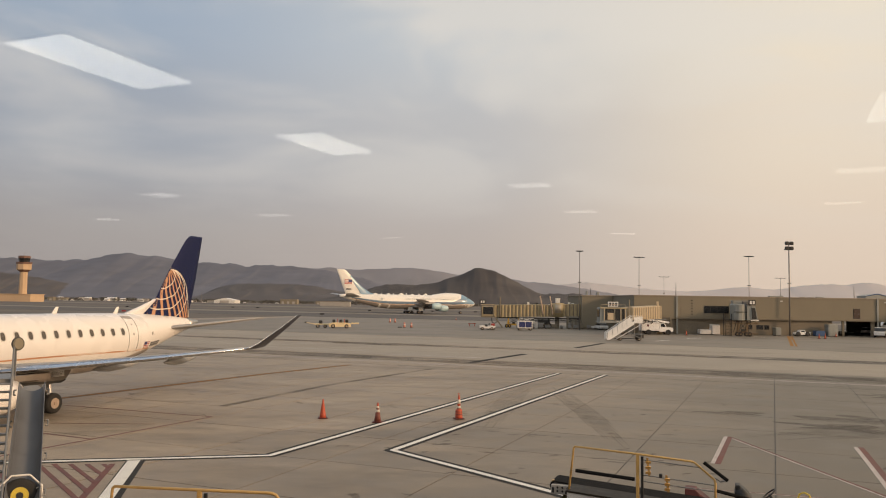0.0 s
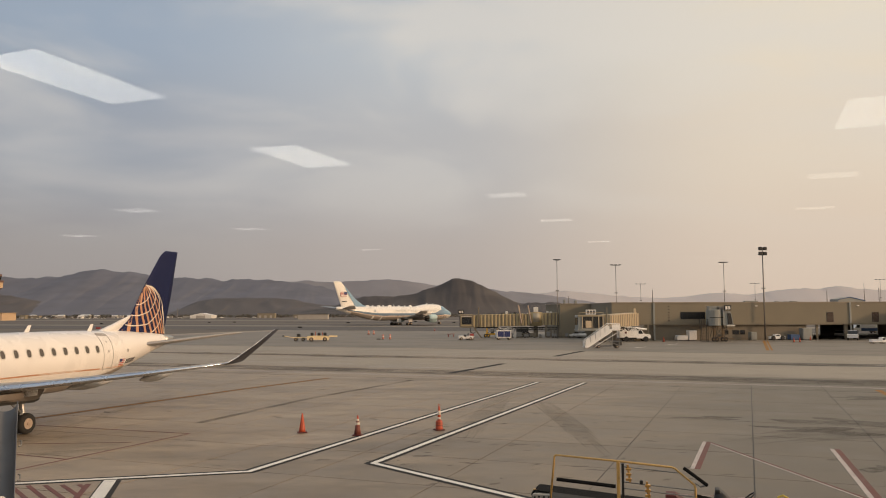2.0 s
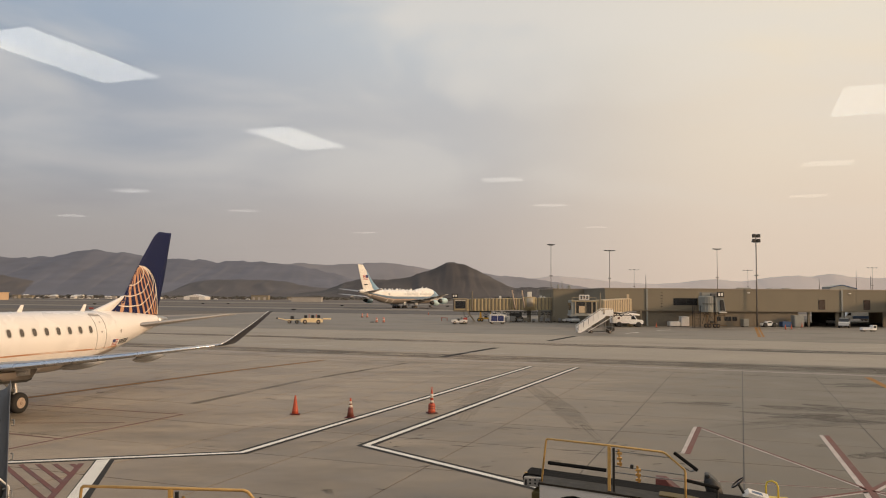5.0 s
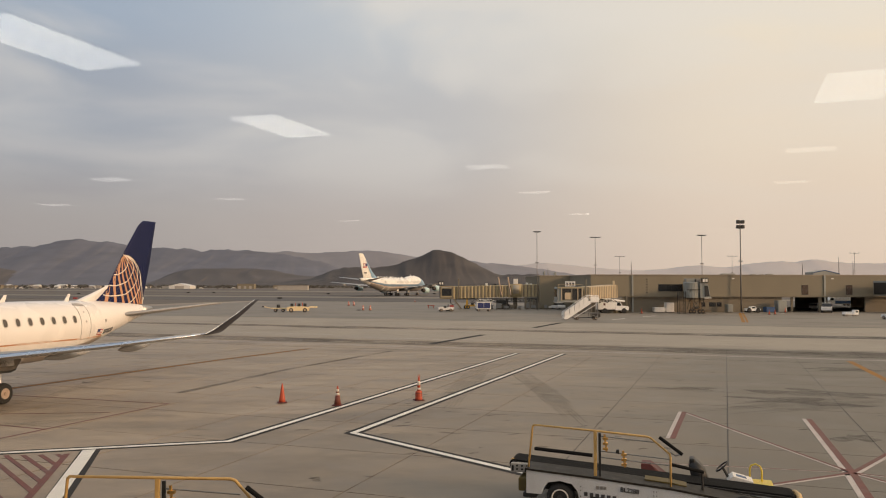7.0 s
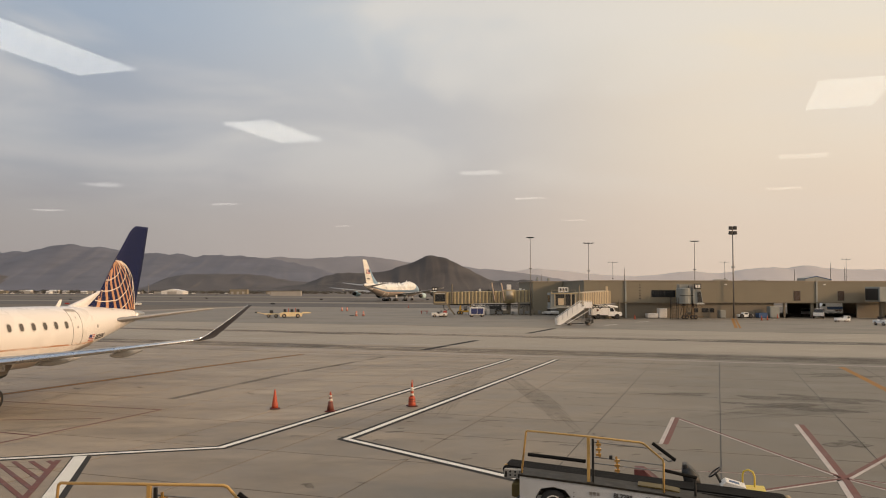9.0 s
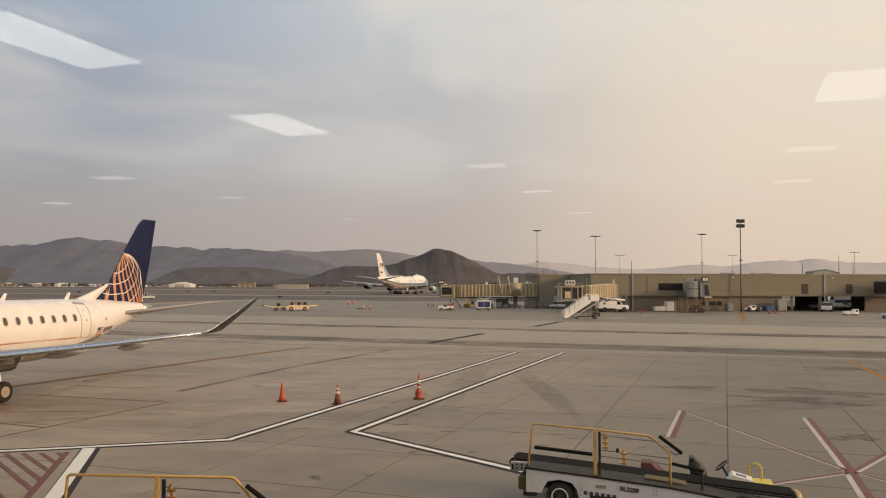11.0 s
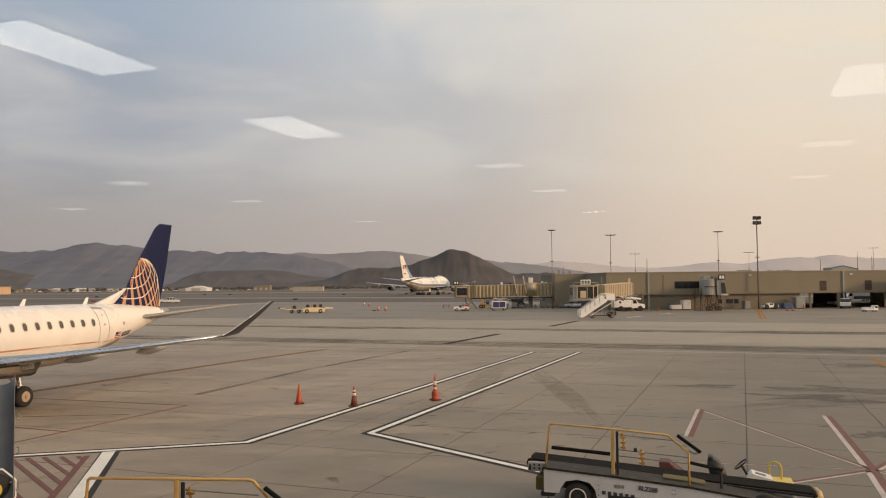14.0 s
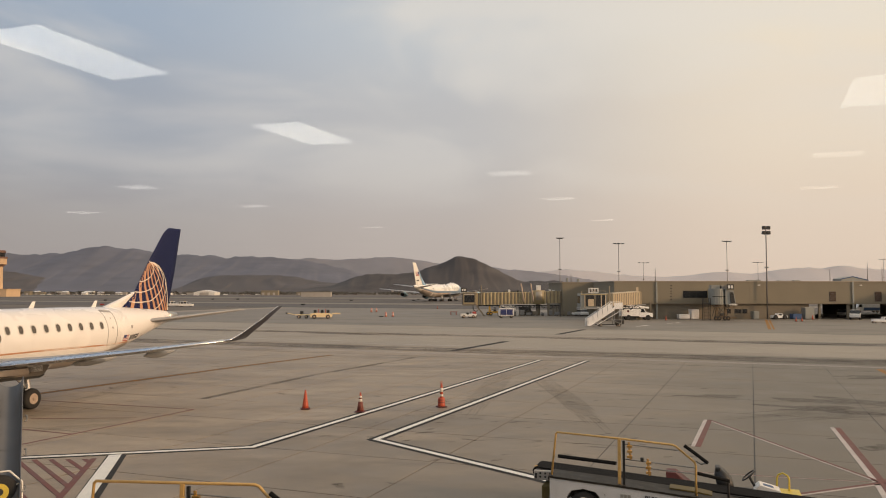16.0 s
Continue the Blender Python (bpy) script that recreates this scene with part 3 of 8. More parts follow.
def stains():
    rnd = random.Random(17)
    for x, y, r, st, tn in ((17.1, 29.1, 0.75, 1.6, 30), (16.2, 30.8, 0.4, 1.3, 10), (19.2, 38.3, 1.6, 2.4, -20), (22.5, 41.0, 1.8, 2.2, -22), (15.5, 43.0, 1.0, 2.5, -10), (-11.0, 105.0, 2.4, 3.0, -20), (30.0, 52.0, 1.6, 2.2, -25)):
        oil_stain(x, y, r, x, st, tn)
    for k in range(70):
        oil_stain(rnd.uniform(-4, 12), rnd.uniform(27, 45), rnd.uniform(0.05, 0.16), k, rnd.uniform(1, 3.5), rnd.uniform(-40, 40))
    for k in range(60):
        oil_stain(rnd.uniform(-26, 30), rnd.uniform(19, 75), rnd.uniform(0.06, 0.22), k + 100, rnd.uniform(1, 4), rnd.uniform(-60, 20))


def hills():
    """Ridges as solid long forms: a crest of given heights, and spurs and gullies that run down from it."""
    def ridge(name, prof, y, depth, material, label, seed, pitch, spur=0.5, crag=0.02, step=6.0):
        xs = np.arange(prof[0][0], prof[-1][0] + 1, step)
        hs = np.interp(xs, [p[0] for p in prof], [p[1] for p in prof])
        for q in range(3):
            hs[1:-1] = (hs[:-2] + 2 * hs[1:-1] + hs[2:]) / 4
        top = hs.max()
        rows = []
        for s in (-1.0, -0.93, -0.86, -0.79, -0.72, -0.65, -0.58, -0.51, -0.44, -0.37, -0.30, -0.23, -0.16, -0.10, -0.05, 0.0, 0.4, 1.0):
            f = 1 - abs(s)
            row = []
            for x, h in zip(xs, hs):
                # gullies wander sideways as they fall; they fade out towards the crest
                wx = x / pitch + 0.5 * noise.noise(Vector((x / pitch * 0.7, s * 2.5, seed + 9.0)))
                n1 = 1 - abs(noise.noise(Vector((wx, s * 0.7, seed)))) * 2
                n2 = 1 - abs(noise.noise(Vector((wx * 2.7, s * 1.6, seed + 5.0)))) * 2
                fade = 1 - f ** 3
                rise = f ** 1.25 * (1 + spur * fade * (0.7 * (n1 - 0.4) + 0.3 * (n2 - 0.4)))
                z = h * max(0.0, min(1.0, rise))
                if s == 0:
                    z = h + top * crag * noise.fractal(Vector((x / pitch * 2.2, seed, 2.0)), 0.7, 2.2, 5)
                row.append(Vector((x + 0.10 * pitch * n2 * fade, y + s * depth, -2 + max(0.0, z))))
            rows.append(row)
        solo(name, loft(bmesh.new(), rows, cap=False, closed=False), material, label, "hills", kind="structure", smooth=True)
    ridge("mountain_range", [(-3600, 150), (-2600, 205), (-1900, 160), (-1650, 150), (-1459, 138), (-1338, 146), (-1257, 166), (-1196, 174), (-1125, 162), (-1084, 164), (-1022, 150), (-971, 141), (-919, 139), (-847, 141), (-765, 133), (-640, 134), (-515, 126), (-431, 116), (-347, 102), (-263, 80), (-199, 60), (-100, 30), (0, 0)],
          3000, 620, M_HILL_FAR, "bare brown-grey mountains with smoke haze put in the colour", 3, 120, 0.13, 0.034)
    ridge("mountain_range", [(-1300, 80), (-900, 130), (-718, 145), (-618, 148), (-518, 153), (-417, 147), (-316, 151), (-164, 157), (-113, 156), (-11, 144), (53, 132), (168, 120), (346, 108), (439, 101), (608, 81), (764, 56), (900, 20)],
          3600, 500, M_HILL_BACK, "mountains behind, paled by smoke haze put in the colour", 11, 130, 0.12, 0.026)
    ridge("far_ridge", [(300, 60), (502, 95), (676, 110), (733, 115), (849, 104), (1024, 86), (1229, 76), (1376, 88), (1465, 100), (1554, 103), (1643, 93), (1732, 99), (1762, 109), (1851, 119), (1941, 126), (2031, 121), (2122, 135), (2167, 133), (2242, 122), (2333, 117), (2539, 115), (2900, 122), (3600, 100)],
          4000, 350, M_HILL_PALE, "far ridge, paled by smoke haze put in the colour", 8, 110, 0.03, 0.03)
    ridge("foothill", [(-780, 0), (-710, 16), (-686, 29), (-646, 45), (-590, 52), (-501, 53), (-435, 52), (-370, 47), (-337, 40), (-304, 33), (-239, 28), (-172, 19), (-60, 0)], 2350, 240, M_HILL_MID, "low scrub foothill with haze put in the colour", 5, 60, 0.22, 0.03)
    ridge("foothill", [(-1900, 66), (-1600, 90), (-1450, 82), (-1367, 73), (-1262, 56), (-1227, 49), (-1174, 30), (-1122, 16), (-1051, 9), (-900, 0)], 2600, 240, M_HILL_MID, "low scrub foothill with haze put in the colour", 6, 70, 0.22, 0.03)
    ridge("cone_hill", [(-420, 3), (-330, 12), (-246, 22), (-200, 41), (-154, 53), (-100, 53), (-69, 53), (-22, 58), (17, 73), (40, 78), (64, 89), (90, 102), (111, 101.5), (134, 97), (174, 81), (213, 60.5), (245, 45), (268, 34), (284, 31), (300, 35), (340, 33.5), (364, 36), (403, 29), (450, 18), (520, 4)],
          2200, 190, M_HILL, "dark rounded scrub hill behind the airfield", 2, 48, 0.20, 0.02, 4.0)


ground()
apron()
hills()
stains()
markings()


# ---------------------------------------------------------------- parked regional jet
def jet_wheels(parent, at_list, r, w, axis=(0, 1, 0)):
    for c in at_list:
        t = part("tyre", disc_wheel(bmesh.new(), c, axis, r, w), M_TYRE, parent, "black rubber tyre", True)
        side = Vector(axis).normalized() * (w * 0.51)
        bm = bmesh.new()
        for sg in (1, -1):
            rod(bm, Vector(c) + side * sg * 0.80, Vector(c) + side * sg * 1.03, r * 0.57, 18, r * 0.50)
            rod(bm, Vector(c) + side * sg * 0.97, Vector(c) + side * sg * 1.25, r * 0.2, 10, r * 0.14)
        part("rim", bm, M_HUB, t, "pale metal wheel rim")


def regional_jet():
    REF = 14.9
    jet = thing("regional_jet", "parked white regional jet with navy tail and gold globe", "aircraft",
                pose(-22.161, 39.615, 0, 0, 0, 250.084))
    x = lambda X: REF - X
    secs = [(0.0, 2.55, 0.06, 0.06), (0.25, 2.58, 0.42, 0.42), (0.8, 2.68, 0.82, 0.86), (1.8, 2.85, 1.18, 1.26), (3.2, 3.02, 1.42, 1.58), (4.6, 3.09, 1.505, 1.675),
            (10, 3.095, 1.505, 1.675), (20.4, 3.095, 1.505, 1.675), (22.0, 3.14, 1.47, 1.62), (23.5, 3.28, 1.37, 1.46), (25.0, 3.47, 1.2, 1.24), (26.5, 3.66, 0.96, 0.98),
            (28.0, 3.83, 0.66, 0.70), (29.3, 3.96, 0.40, 0.44), (30.2, 4.03, 0.22, 0.25), (30.7, 4.06, 0.10, 0.12)]
    fus = part("fuselage", loft(bmesh.new(), [ellipse_ring(x(a), b, c, d, 40) for a, b, c, d in secs]), M_WHITE, jet, "glossy white fuselage", True)

    def skin(X, z, out=0.0):
        """The point of the port skin at that station and height, and its way out."""
        k = max(i for i in range(len(secs) - 1) if secs[i][0] <= X)
        a, b = secs[k], secs[k + 1]
        t = (X - a[0]) / (b[0] - a[0])
        zc, ry, rz = (a[i] + (b[i] - a[i]) * t for i in (1, 2, 3))
        s = max(-1, min(1, (z - zc) / rz))
        y = ry * math.sqrt(max(0, 1 - s * s))
        nn = Vector((0, y / ry ** 2, (z - zc) / rz ** 2)).normalized()
        return Vector((x(X), y, z)) + nn * out

    def patch(pts, out, name, material, parent, label="", thick=0.02):
        """A panel that hugs the skin, with its own small thickness; pts are stations and heights."""
        bm = bmesh.new()
        lo = [bm.verts.new(skin(a, b, out - thick)) for a, b in pts]
        hi = [bm.verts.new(skin(a, b, out)) for a, b in pts]
        n = len(pts)
        bm.faces.new(hi)
        bm.faces.new(lo[::-1])
        for k in range(n):
            bm.faces.new((lo[k], lo[(k + 1) % n], hi[(k + 1) % n], hi[k]))
        return part(name, bm, material, parent, label)

    def oval(X, z, w, h, n=14, p=2.8):
        f = lambda c: math.copysign(abs(c) ** (2 / p), c)
        return [(X + w / 2 * f(math.cos(k * math.tau / n)), z + h / 2 * f(math.sin(k * math.tau / n))) for k in range(n)]

    for k in range(-10, 9):
        X = 15.756 + 0.81 * k
        rim = patch(oval(X, 3.71, 0.36, 0.50), 0.008, "cabin_window", M_WINRIM, jet, "small rounded cabin window")
        patch(oval(X, 3.71, 0.25, 0.39), 0.014, "pane", M_CABINPANE, rim)
    # aft door: outline seam, handle and hinge marks
    def seam(pts, w=0.03, nm="door_seam"):
        for (a, b), (c, d) in zip(pts, pts[1:]):
            n = 14
            for k in range(1):
                dx, dz = c - a, d - b
                L = math.hypot(dx, dz)
                ox, oz = -dz / L * w / 2, dx / L * w / 2
                row = [(a + dx * j / n + ox, b + dz * j / n + oz) for j in range(n + 1)] + [(a + dx * j / n - ox, b + dz * j / n - oz) for j in range(n, -1, -1)]
                patch(row, 0.013, nm, M_SEAM, jet)
    seam([(22.72, 4.52), (22.72, 2.62), (22.76, 2.55), (23.48, 2.55), (23.52, 2.62), (23.52, 4.45), (23.46, 4.55), (22.78, 4.58)], 0.02)
    patch([(22.7, 4.47), (23.54, 4.42), (23.54, 4.50), (22.7, 4.56)], 0.012, "door_rain_strip", M_SEAM, jet)
    for X, z, r in ((23.15, 3.55, 0.07), (23.15, 4.1, 0.05), (24.95, 3.55, 0.09), (24.95, 3.48, 0.06)):
        patch(oval(X, z, r * 2, r * 2, 10, 2), 0.009, "access_cover", M_SEAM, jet)
    # thin gold cheat line and grey belly below it
    low = [(6.0, 2.52), (8, 2.53), (10, 2.54), (12, 2.54), (14, 2.55), (16, 2.57), (18, 2.59), (20.4, 2.6), (21, 2.595), (21.6, 2.59), (22, 2.585), (22.5, 2.585), (23, 2.585), (23.5, 2.585), (24, 2.6), (24.4, 2.62), (24.8, 2.65)]
    patch([(a, b + 0.035) for a, b in low] + [(a, b - 0.035) for a, b in reversed(low)], 0.022, "cheat_line", M_GOLD, jet, "thin gold stripe")
    bm = bmesh.new()
    rows = []
    for a, b, c, d in secs[4:11]:
        row = []
        for k in range(15):
            an = radians(220 + 100 * k / 14)
            row.append(Vector((x(a), (c + 0.012) * math.cos(an), b + (d + 0.012) * math.sin(an))))
        rows.append(row)
    loft(bm, rows, cap=False, closed=False)
    part("belly_panel", bm, M_BELLY, jet, "grey painted belly", True)
    # registration becomes plain bars, with a small flag before it
    def slab_on(X0, X1, z0, z1, material, nm, out=0.012, par=jet):
        patch([(X0, z0), (X1, z0), (X1, z1), (X0, z1)], out, nm, material, par)
    for k in range(7):
        slab_on(24.23, 24.78, 2.70 + k * 0.05, 2.75 + k * 0.05, M_FLAGRED if k % 2 == 0 else M_WHITE, "flag_stripe")
    slab_on(24.23, 24.5, 2.88, 3.05, M_FLAGBLUE, "flag_canton", 0.016)
    for k in range(6):
        X = 24.92 + k * 0.17
        z = 2.74 + (X - 24.9) * 0.09
        slab_on(X, X + 0.12, z, z + 0.27, M_INK, "registration_bar")
    # belly fairing with wing root
    bm = loft(bmesh.new(), [ellipse_ring(x(a), b, c, d, 24) for a, b, c, d in ((9.3, 1.75, 0.5, 0.25), (10.5, 1.72, 1.3, 0.5), (12.5, 1.68, 1.8, 0.62), (15.5, 1.68, 1.85, 0.64), (17.6, 1.72, 1.6, 0.58), (19.2, 1.85, 0.9, 0.42), (20.0, 2.0, 0.2, 0.2))])
    part("belly_fairing", bm, M_BELLY, jet, "white wing-root fairing", True)

    # wings, port and starboard
    for sg, nm in ((1, "port_wing"), (-1, "starboard_wing")):
        up = Vector((0, 0, 1))
        st = [(1.2, 11.2, 2.05, 5.6), (4.9, 13.9, 2.42, 3.3), (9.0, 15.85, 2.88, 2.35), (12.75, 17.44, 3.36, 1.5)]
        rings = [foil_ring((x(X), sg * Y, z), c, 1.0, up, 0.06) for Y, X, z, c in st]
        wing = part(nm, loft(bmesh.new(), rings), M_WING, jet, "grey swept wing", True)
        rings = [foil_ring((x(X) + 0.01, sg * Y, z), c, 1.02, up, 0, 0.09) for Y, X, z, c in st]
        part("slat", loft(bmesh.new(), rings), M_SLAT, wing, "polished metal leading edge", True)
        # raked, upturned winglet
        wl_st = [(12.75, 17.44, 3.36, 1.5, 0), (12.95, 17.62, 3.42, 1.3, 25), (13.15, 17.95, 3.6, 1.05, 48), (13.7, 18.9, 4.27, 0.72, 57), (14.21, 19.78, 4.96, 0.42, 58)]
        rings = [foil_ring((x(X), sg * Y, z), c, 0.7, Vector((0, -sg * math.sin(radians(t)), math.cos(radians(t)))), 0.06, 1) for Y, X, z, c, t in wl_st]
        lead = [foil_ring((x(X) + 0.008, sg * Y, z), c, 0.73, Vector((0, -sg * math.sin(radians(t)), math.cos(radians(t)))), 0, 0.07) for Y, X, z, c, t in wl_st]
        wl_part = part("winglet", loft(bmesh.new(), rings), M_WINGLET, wing, "dark navy upturned winglet", True)
        part("winglet_edge", loft(bmesh.new(), lead), M_SLAT, wing, "polished winglet leading edge", True)
        # flap track fairings
        for Y, X, z, L in ((5.4, 15.7, 2.27, 3.2), (8.6, 16.9, 2.66, 2.5)):
            part("flap_track_fairing", loft(bmesh.new(), [[Vector((x(X + L * t), sg * Y + 0.15 * r * math.cos(k * math.tau / 12), z - 0.08 + 0.22 * r * math.sin(k * math.tau / 12) + 0.12 * t)) for k in range(12)]
                 for t, r in ((0, 0.05), (0.12, 0.55), (0.35, 0.95), (0.6, 0.9), (0.85, 0.5), (1, 0.08))]), M_WING, wing, "grey pod under the flap", True)
        # engine
        eng = part("engine", loft(bmesh.new(), [[Vector((x(X), sg * 4.1 + r * math.cos(k * math.tau / 28), 1.28 + r * math.sin(k * math.tau / 28))) for k in range(28)]
             for X, r in ((9.1, 0.62), (9.05, 0.72), (9.4, 0.83), (10.6, 0.9), (11.8, 0.8), (12.5, 0.62), (12.5, 0.5))]), M_WHITE, jet, "white engine nacelle", True)
        part("pylon", bx(x(14.4), x(10.6), sg * 4.1 - 0.12, sg * 4.1 + 0.12, 1.84, 2.1), M_BAY_SHADED, eng)
        # tailplane
        rings = [foil_ring((x(X), sg * Y, z), c, 0.85) for Y, X, z, c in ((0.3, 26.6, 3.78, 3.4), (0.9, 27.1, 3.82, 3.0), (5.0, 30.35, 4.44, 1.1))]
        part("tailplane", loft(bmesh.new(), rings), M_WING, jet, "grey tailplane", True)
        # main gear
        strut = part("main_gear", rod(bmesh.new(), (x(15.7), sg * 2.95, 0.55), (x(15.6), sg * 2.75, 2.1), 0.13, 12), M_STEEL, jet, "main landing gear leg")
        bm = bmesh.new()
        rod(bm, (x(15.7), sg * 2.6, 0.55), (x(15.7), sg * 3.3, 0.55), 0.09)
        rod(bm, (x(15.7), sg * 2.9, 0.9), (x(14.9), sg * 2.6, 1.7), 0.06)
        part("axle", bm, M_STEEL, strut)
        jet_wheels(strut, [(x(15.56), sg * 2.68, 0.5), (x(15.56), sg * 3.2, 0.5)], 0.5, 0.36)
        prof = [(13.2, 1.66), (15.9, 1.58), (16.25, 1.66), (16.5, 1.98), (16.52, 2.06), (13.2, 2.02)]
        fair = part("gear_fairing", loft(bmesh.new(), [[Vector((x(a), sg * yy, b)) for a, b in prof] for yy in (1.6, 1.7, 3.25, 3.32)]), M_BAY_SHADED, jet, "grey fairing over the wheel bay, under-wing shade in its colour")
        part("bay_edge", loft(bmesh.new(), [[Vector((x(a), sg * yy, b)) for a, b in ((13.3, 1.52), (15.9, 1.46), (16.2, 1.56), (16.24, 1.63), (15.9, 1.575), (13.3, 1.655))] for yy in (1.7, 3.325)]), M_DARKMETAL, fair, "dark edge of the wheel bay")
        door = part("gear_door", box(bmesh.new(), x(16.1), x(15.2), sg * 3.0 - 0.02, sg * 3.0 + 0.02, 1.78, 2.15, pose(0, sg * 0.3, 0.0, 0, 0, 0)), M_WHITE, strut, "white gear door")
    nose = part("nose_gear", rod(bmesh.new(), (x(3.4), 0, 0.35), (x(3.3), 0, 1.6), 0.08), M_STEEL, jet, "nose landing gear leg")
    jet_wheels(nose, [(x(3.4), 0.2, 0.31), (x(3.4), -0.2, 0.31)], 0.31, 0.2)

    # fin: plate with rounded leading edge
    def fin_x(z):
        f = lambda a, b: np.interp(z, a, b)
        return f([4.3, 4.64, 5.41, 7.55, 9.62, 9.9], [24.9, 25.33, 26.37, 27.76, 29.3, 29.75]), f([4.3, 4.37, 6.78, 9.9], [29.8, 29.75, 30.42, 31.06])
    rings = []
    for z in (4.2, 4.64, 5.0, 5.41, 6.2, 7.0, 7.55, 8.3, 9.0, 9.5, 9.75, 9.9):
        le, te = fin_x(z)
        rings.append(foil_ring((x(le), 0, z), te - le, 0.85, Vector((0, 1, 0))))
    fin = part("fin", loft(bmesh.new(), rings), M_NAVY, jet, "navy tail fin with a gold globe", True)
    # white dorsal fillet
    rings = []
    for z, a, b in ((4.4, 23.2, 25.2), (4.72, 23.75, 25.6), (5.1, 24.95, 26.1), (5.5, 26.1, 26.6), (5.62, 26.45, 26.7)):
        rings.append(foil_ring((x(a), 0, z), b - a, 2.1, Vector((0, 1, 0))))
    part("dorsal_fin", loft(bmesh.new(), rings), M_WHITE, jet, "white dorsal fillet", True)

    def fin_pt(X, z, out):
        le, te = fin_x(z)
        c = te - le
        u = max(0.0, min(1.0, (X - le) / c))
        h = np.interp(u, [p[0] for p in FOIL], [p[1] for p in FOIL]) * c * 0.85
        return Vector((x(X), h + out, z))

    # the globe: gold meridians that fan from a pole on the leading edge, and white rings about it
    def globe_edge(z):
        return float(np.interp(z, [4.3, 4.55, 5.49, 6.37, 6.9, 7.3, 7.55, 7.72], [29.86, 29.82, 29.7, 29.46, 29.12, 28.68, 28.2, 27.8]))

    def clipped(X, z):
        return max(fin_x(z)[0] + 0.02, min(X, globe_edge(z)))

    def ribbon(bm, path, w0, w1, out):
        """A band of paint along a path on the fin, cut to the globe's field."""
        vs, inside = [], []
        for k, p in enumerate(path):
            a, b = path[max(0, k - 1)], path[min(len(path) - 1, k + 1)]
            d = Vector((b[0] - a[0], b[1] - a[1])).normalized()
            w = (w0 + (w1 - w0) * k / (len(path) - 1)) / 2
            q = [(p[0] - d.y * w, p[1] + d.x * w), (p[0] + d.y * w, p[1] - d.x * w)]
            vs.append([bm.verts.new(fin_pt(clipped(X, z), z, out)) for X, z in q])
            inside.append(fin_x(p[1])[0] - 0.02 < p[0] < globe_edge(p[1]) + 0.05)
        for k, (a, b) in enumerate(zip(vs, vs[1:])):
            if inside[k] and inside[k + 1] and (a[0].co - a[1].co).length + (b[0].co - b[1].co).length > 0.004:
                bm.faces.new((a[0], a[1], b[1], b[0]))

    def curve(pts, n=8):
        """A smooth path through the points."""
        p = [pts[0]] + list(pts) + [pts[-1]]
        out = []
        for k in range(1, len(p) - 2):
            for q in range(n):
                t = q / n
                out.append(tuple(0.5 * (2 * p[k][i] + (p[k + 1][i] - p[k - 1][i]) * t + (2 * p[k - 1][i] - 5 * p[k][i] + 4 * p[k + 1][i] - p[k + 2][i]) * t * t + (3 * p[k][i] - p[k - 1][i] - 3 * p[k + 1][i] + p[k + 2][i]) * t ** 3) for i in (0, 1)))
        return out + [tuple(pts[-1])]

    for pts, w in (([(27.31, 7.08), (26.85, 6.4), (26.11, 5.47), (25.44, 4.6), (25.3, 4.4)], 0.30), ([(27.49, 7.24), (27.16, 6.87), (26.74, 6.14), (26.45, 5.47), (26.08, 4.59), (26.0, 4.4)], 0.31), ([(27.57, 7.31), (27.32, 6.87), (26.98, 6.14), (26.9, 5.48), (26.92, 4.58), (26.93, 4.4)], 0.30),
                   ([(27.65, 7.37), (27.44, 6.88), (27.3, 6.21), (27.44, 5.48), (27.71, 4.57), (27.77, 4.4)], 0.28), ([(27.68, 7.41), (27.63, 6.88), (27.65, 6.21), (27.92, 5.49), (28.33, 4.56), (28.4, 4.4)], 0.25), ([(27.73, 7.44), (27.85, 6.89), (28.02, 6.22), (28.38, 5.49), (28.85, 4.56), (28.93, 4.4)], 0.22),
                   ([(27.78, 7.48), (28.1, 6.9), (28.38, 6.23), (28.78, 5.49), (29.24, 4.55), (29.3, 4.4)], 0.19), ([(27.84, 7.52), (28.36, 6.91), (28.77, 6.24), (29.12, 5.49), (29.5, 4.55), (29.56, 4.4)], 0.15), ([(27.92, 7.54), (28.61, 6.92), (29.08, 6.24), (29.4, 5.49), (29.68, 4.55), (29.72, 4.4)], 0.10)):
        bm = bmesh.new()
        ribbon(bm, curve(pts, 7), 0.07, w, 0.008)
        bmesh.ops.delete(bm, geom=[v for v in bm.verts if not v.link_faces], context="VERTS")
        part("globe_meridian", bm, M_GOLD, fin)
    for pts, w in (([(26.6, 6.36), (27.0, 6.3), (27.31, 6.34), (27.87, 6.65), (28.13, 7.09), (28.01, 7.40), (27.8, 7.58)], 0.06),
                   ([(26.0, 5.76), (26.59, 5.62), (27.09, 5.62), (27.65, 5.75), (28.17, 5.98), (28.65, 6.61), (28.5, 7.16), (27.95, 7.56)], 0.065),
                   ([(25.5, 5.26), (26.04, 5.03), (26.55, 4.97), (27.34, 5.0), (28.03, 5.12), (28.92, 5.74), (29.14, 6.5), (28.7, 7.15), (28.1, 7.52)], 0.07),
                   ([(28.15, 4.42), (28.7, 4.68), (29.08, 4.99), (29.5, 5.68), (29.4, 6.25)], 0.065)):
        bm = bmesh.new()
        ribbon(bm, curve(pts), w, w, 0.014)
        bmesh.ops.delete(bm, geom=[v for v in bm.verts if not v.link_faces], context="VERTS")
        part("globe_ring", bm, M_REFLECT, fin)
    bm = bmesh.new()
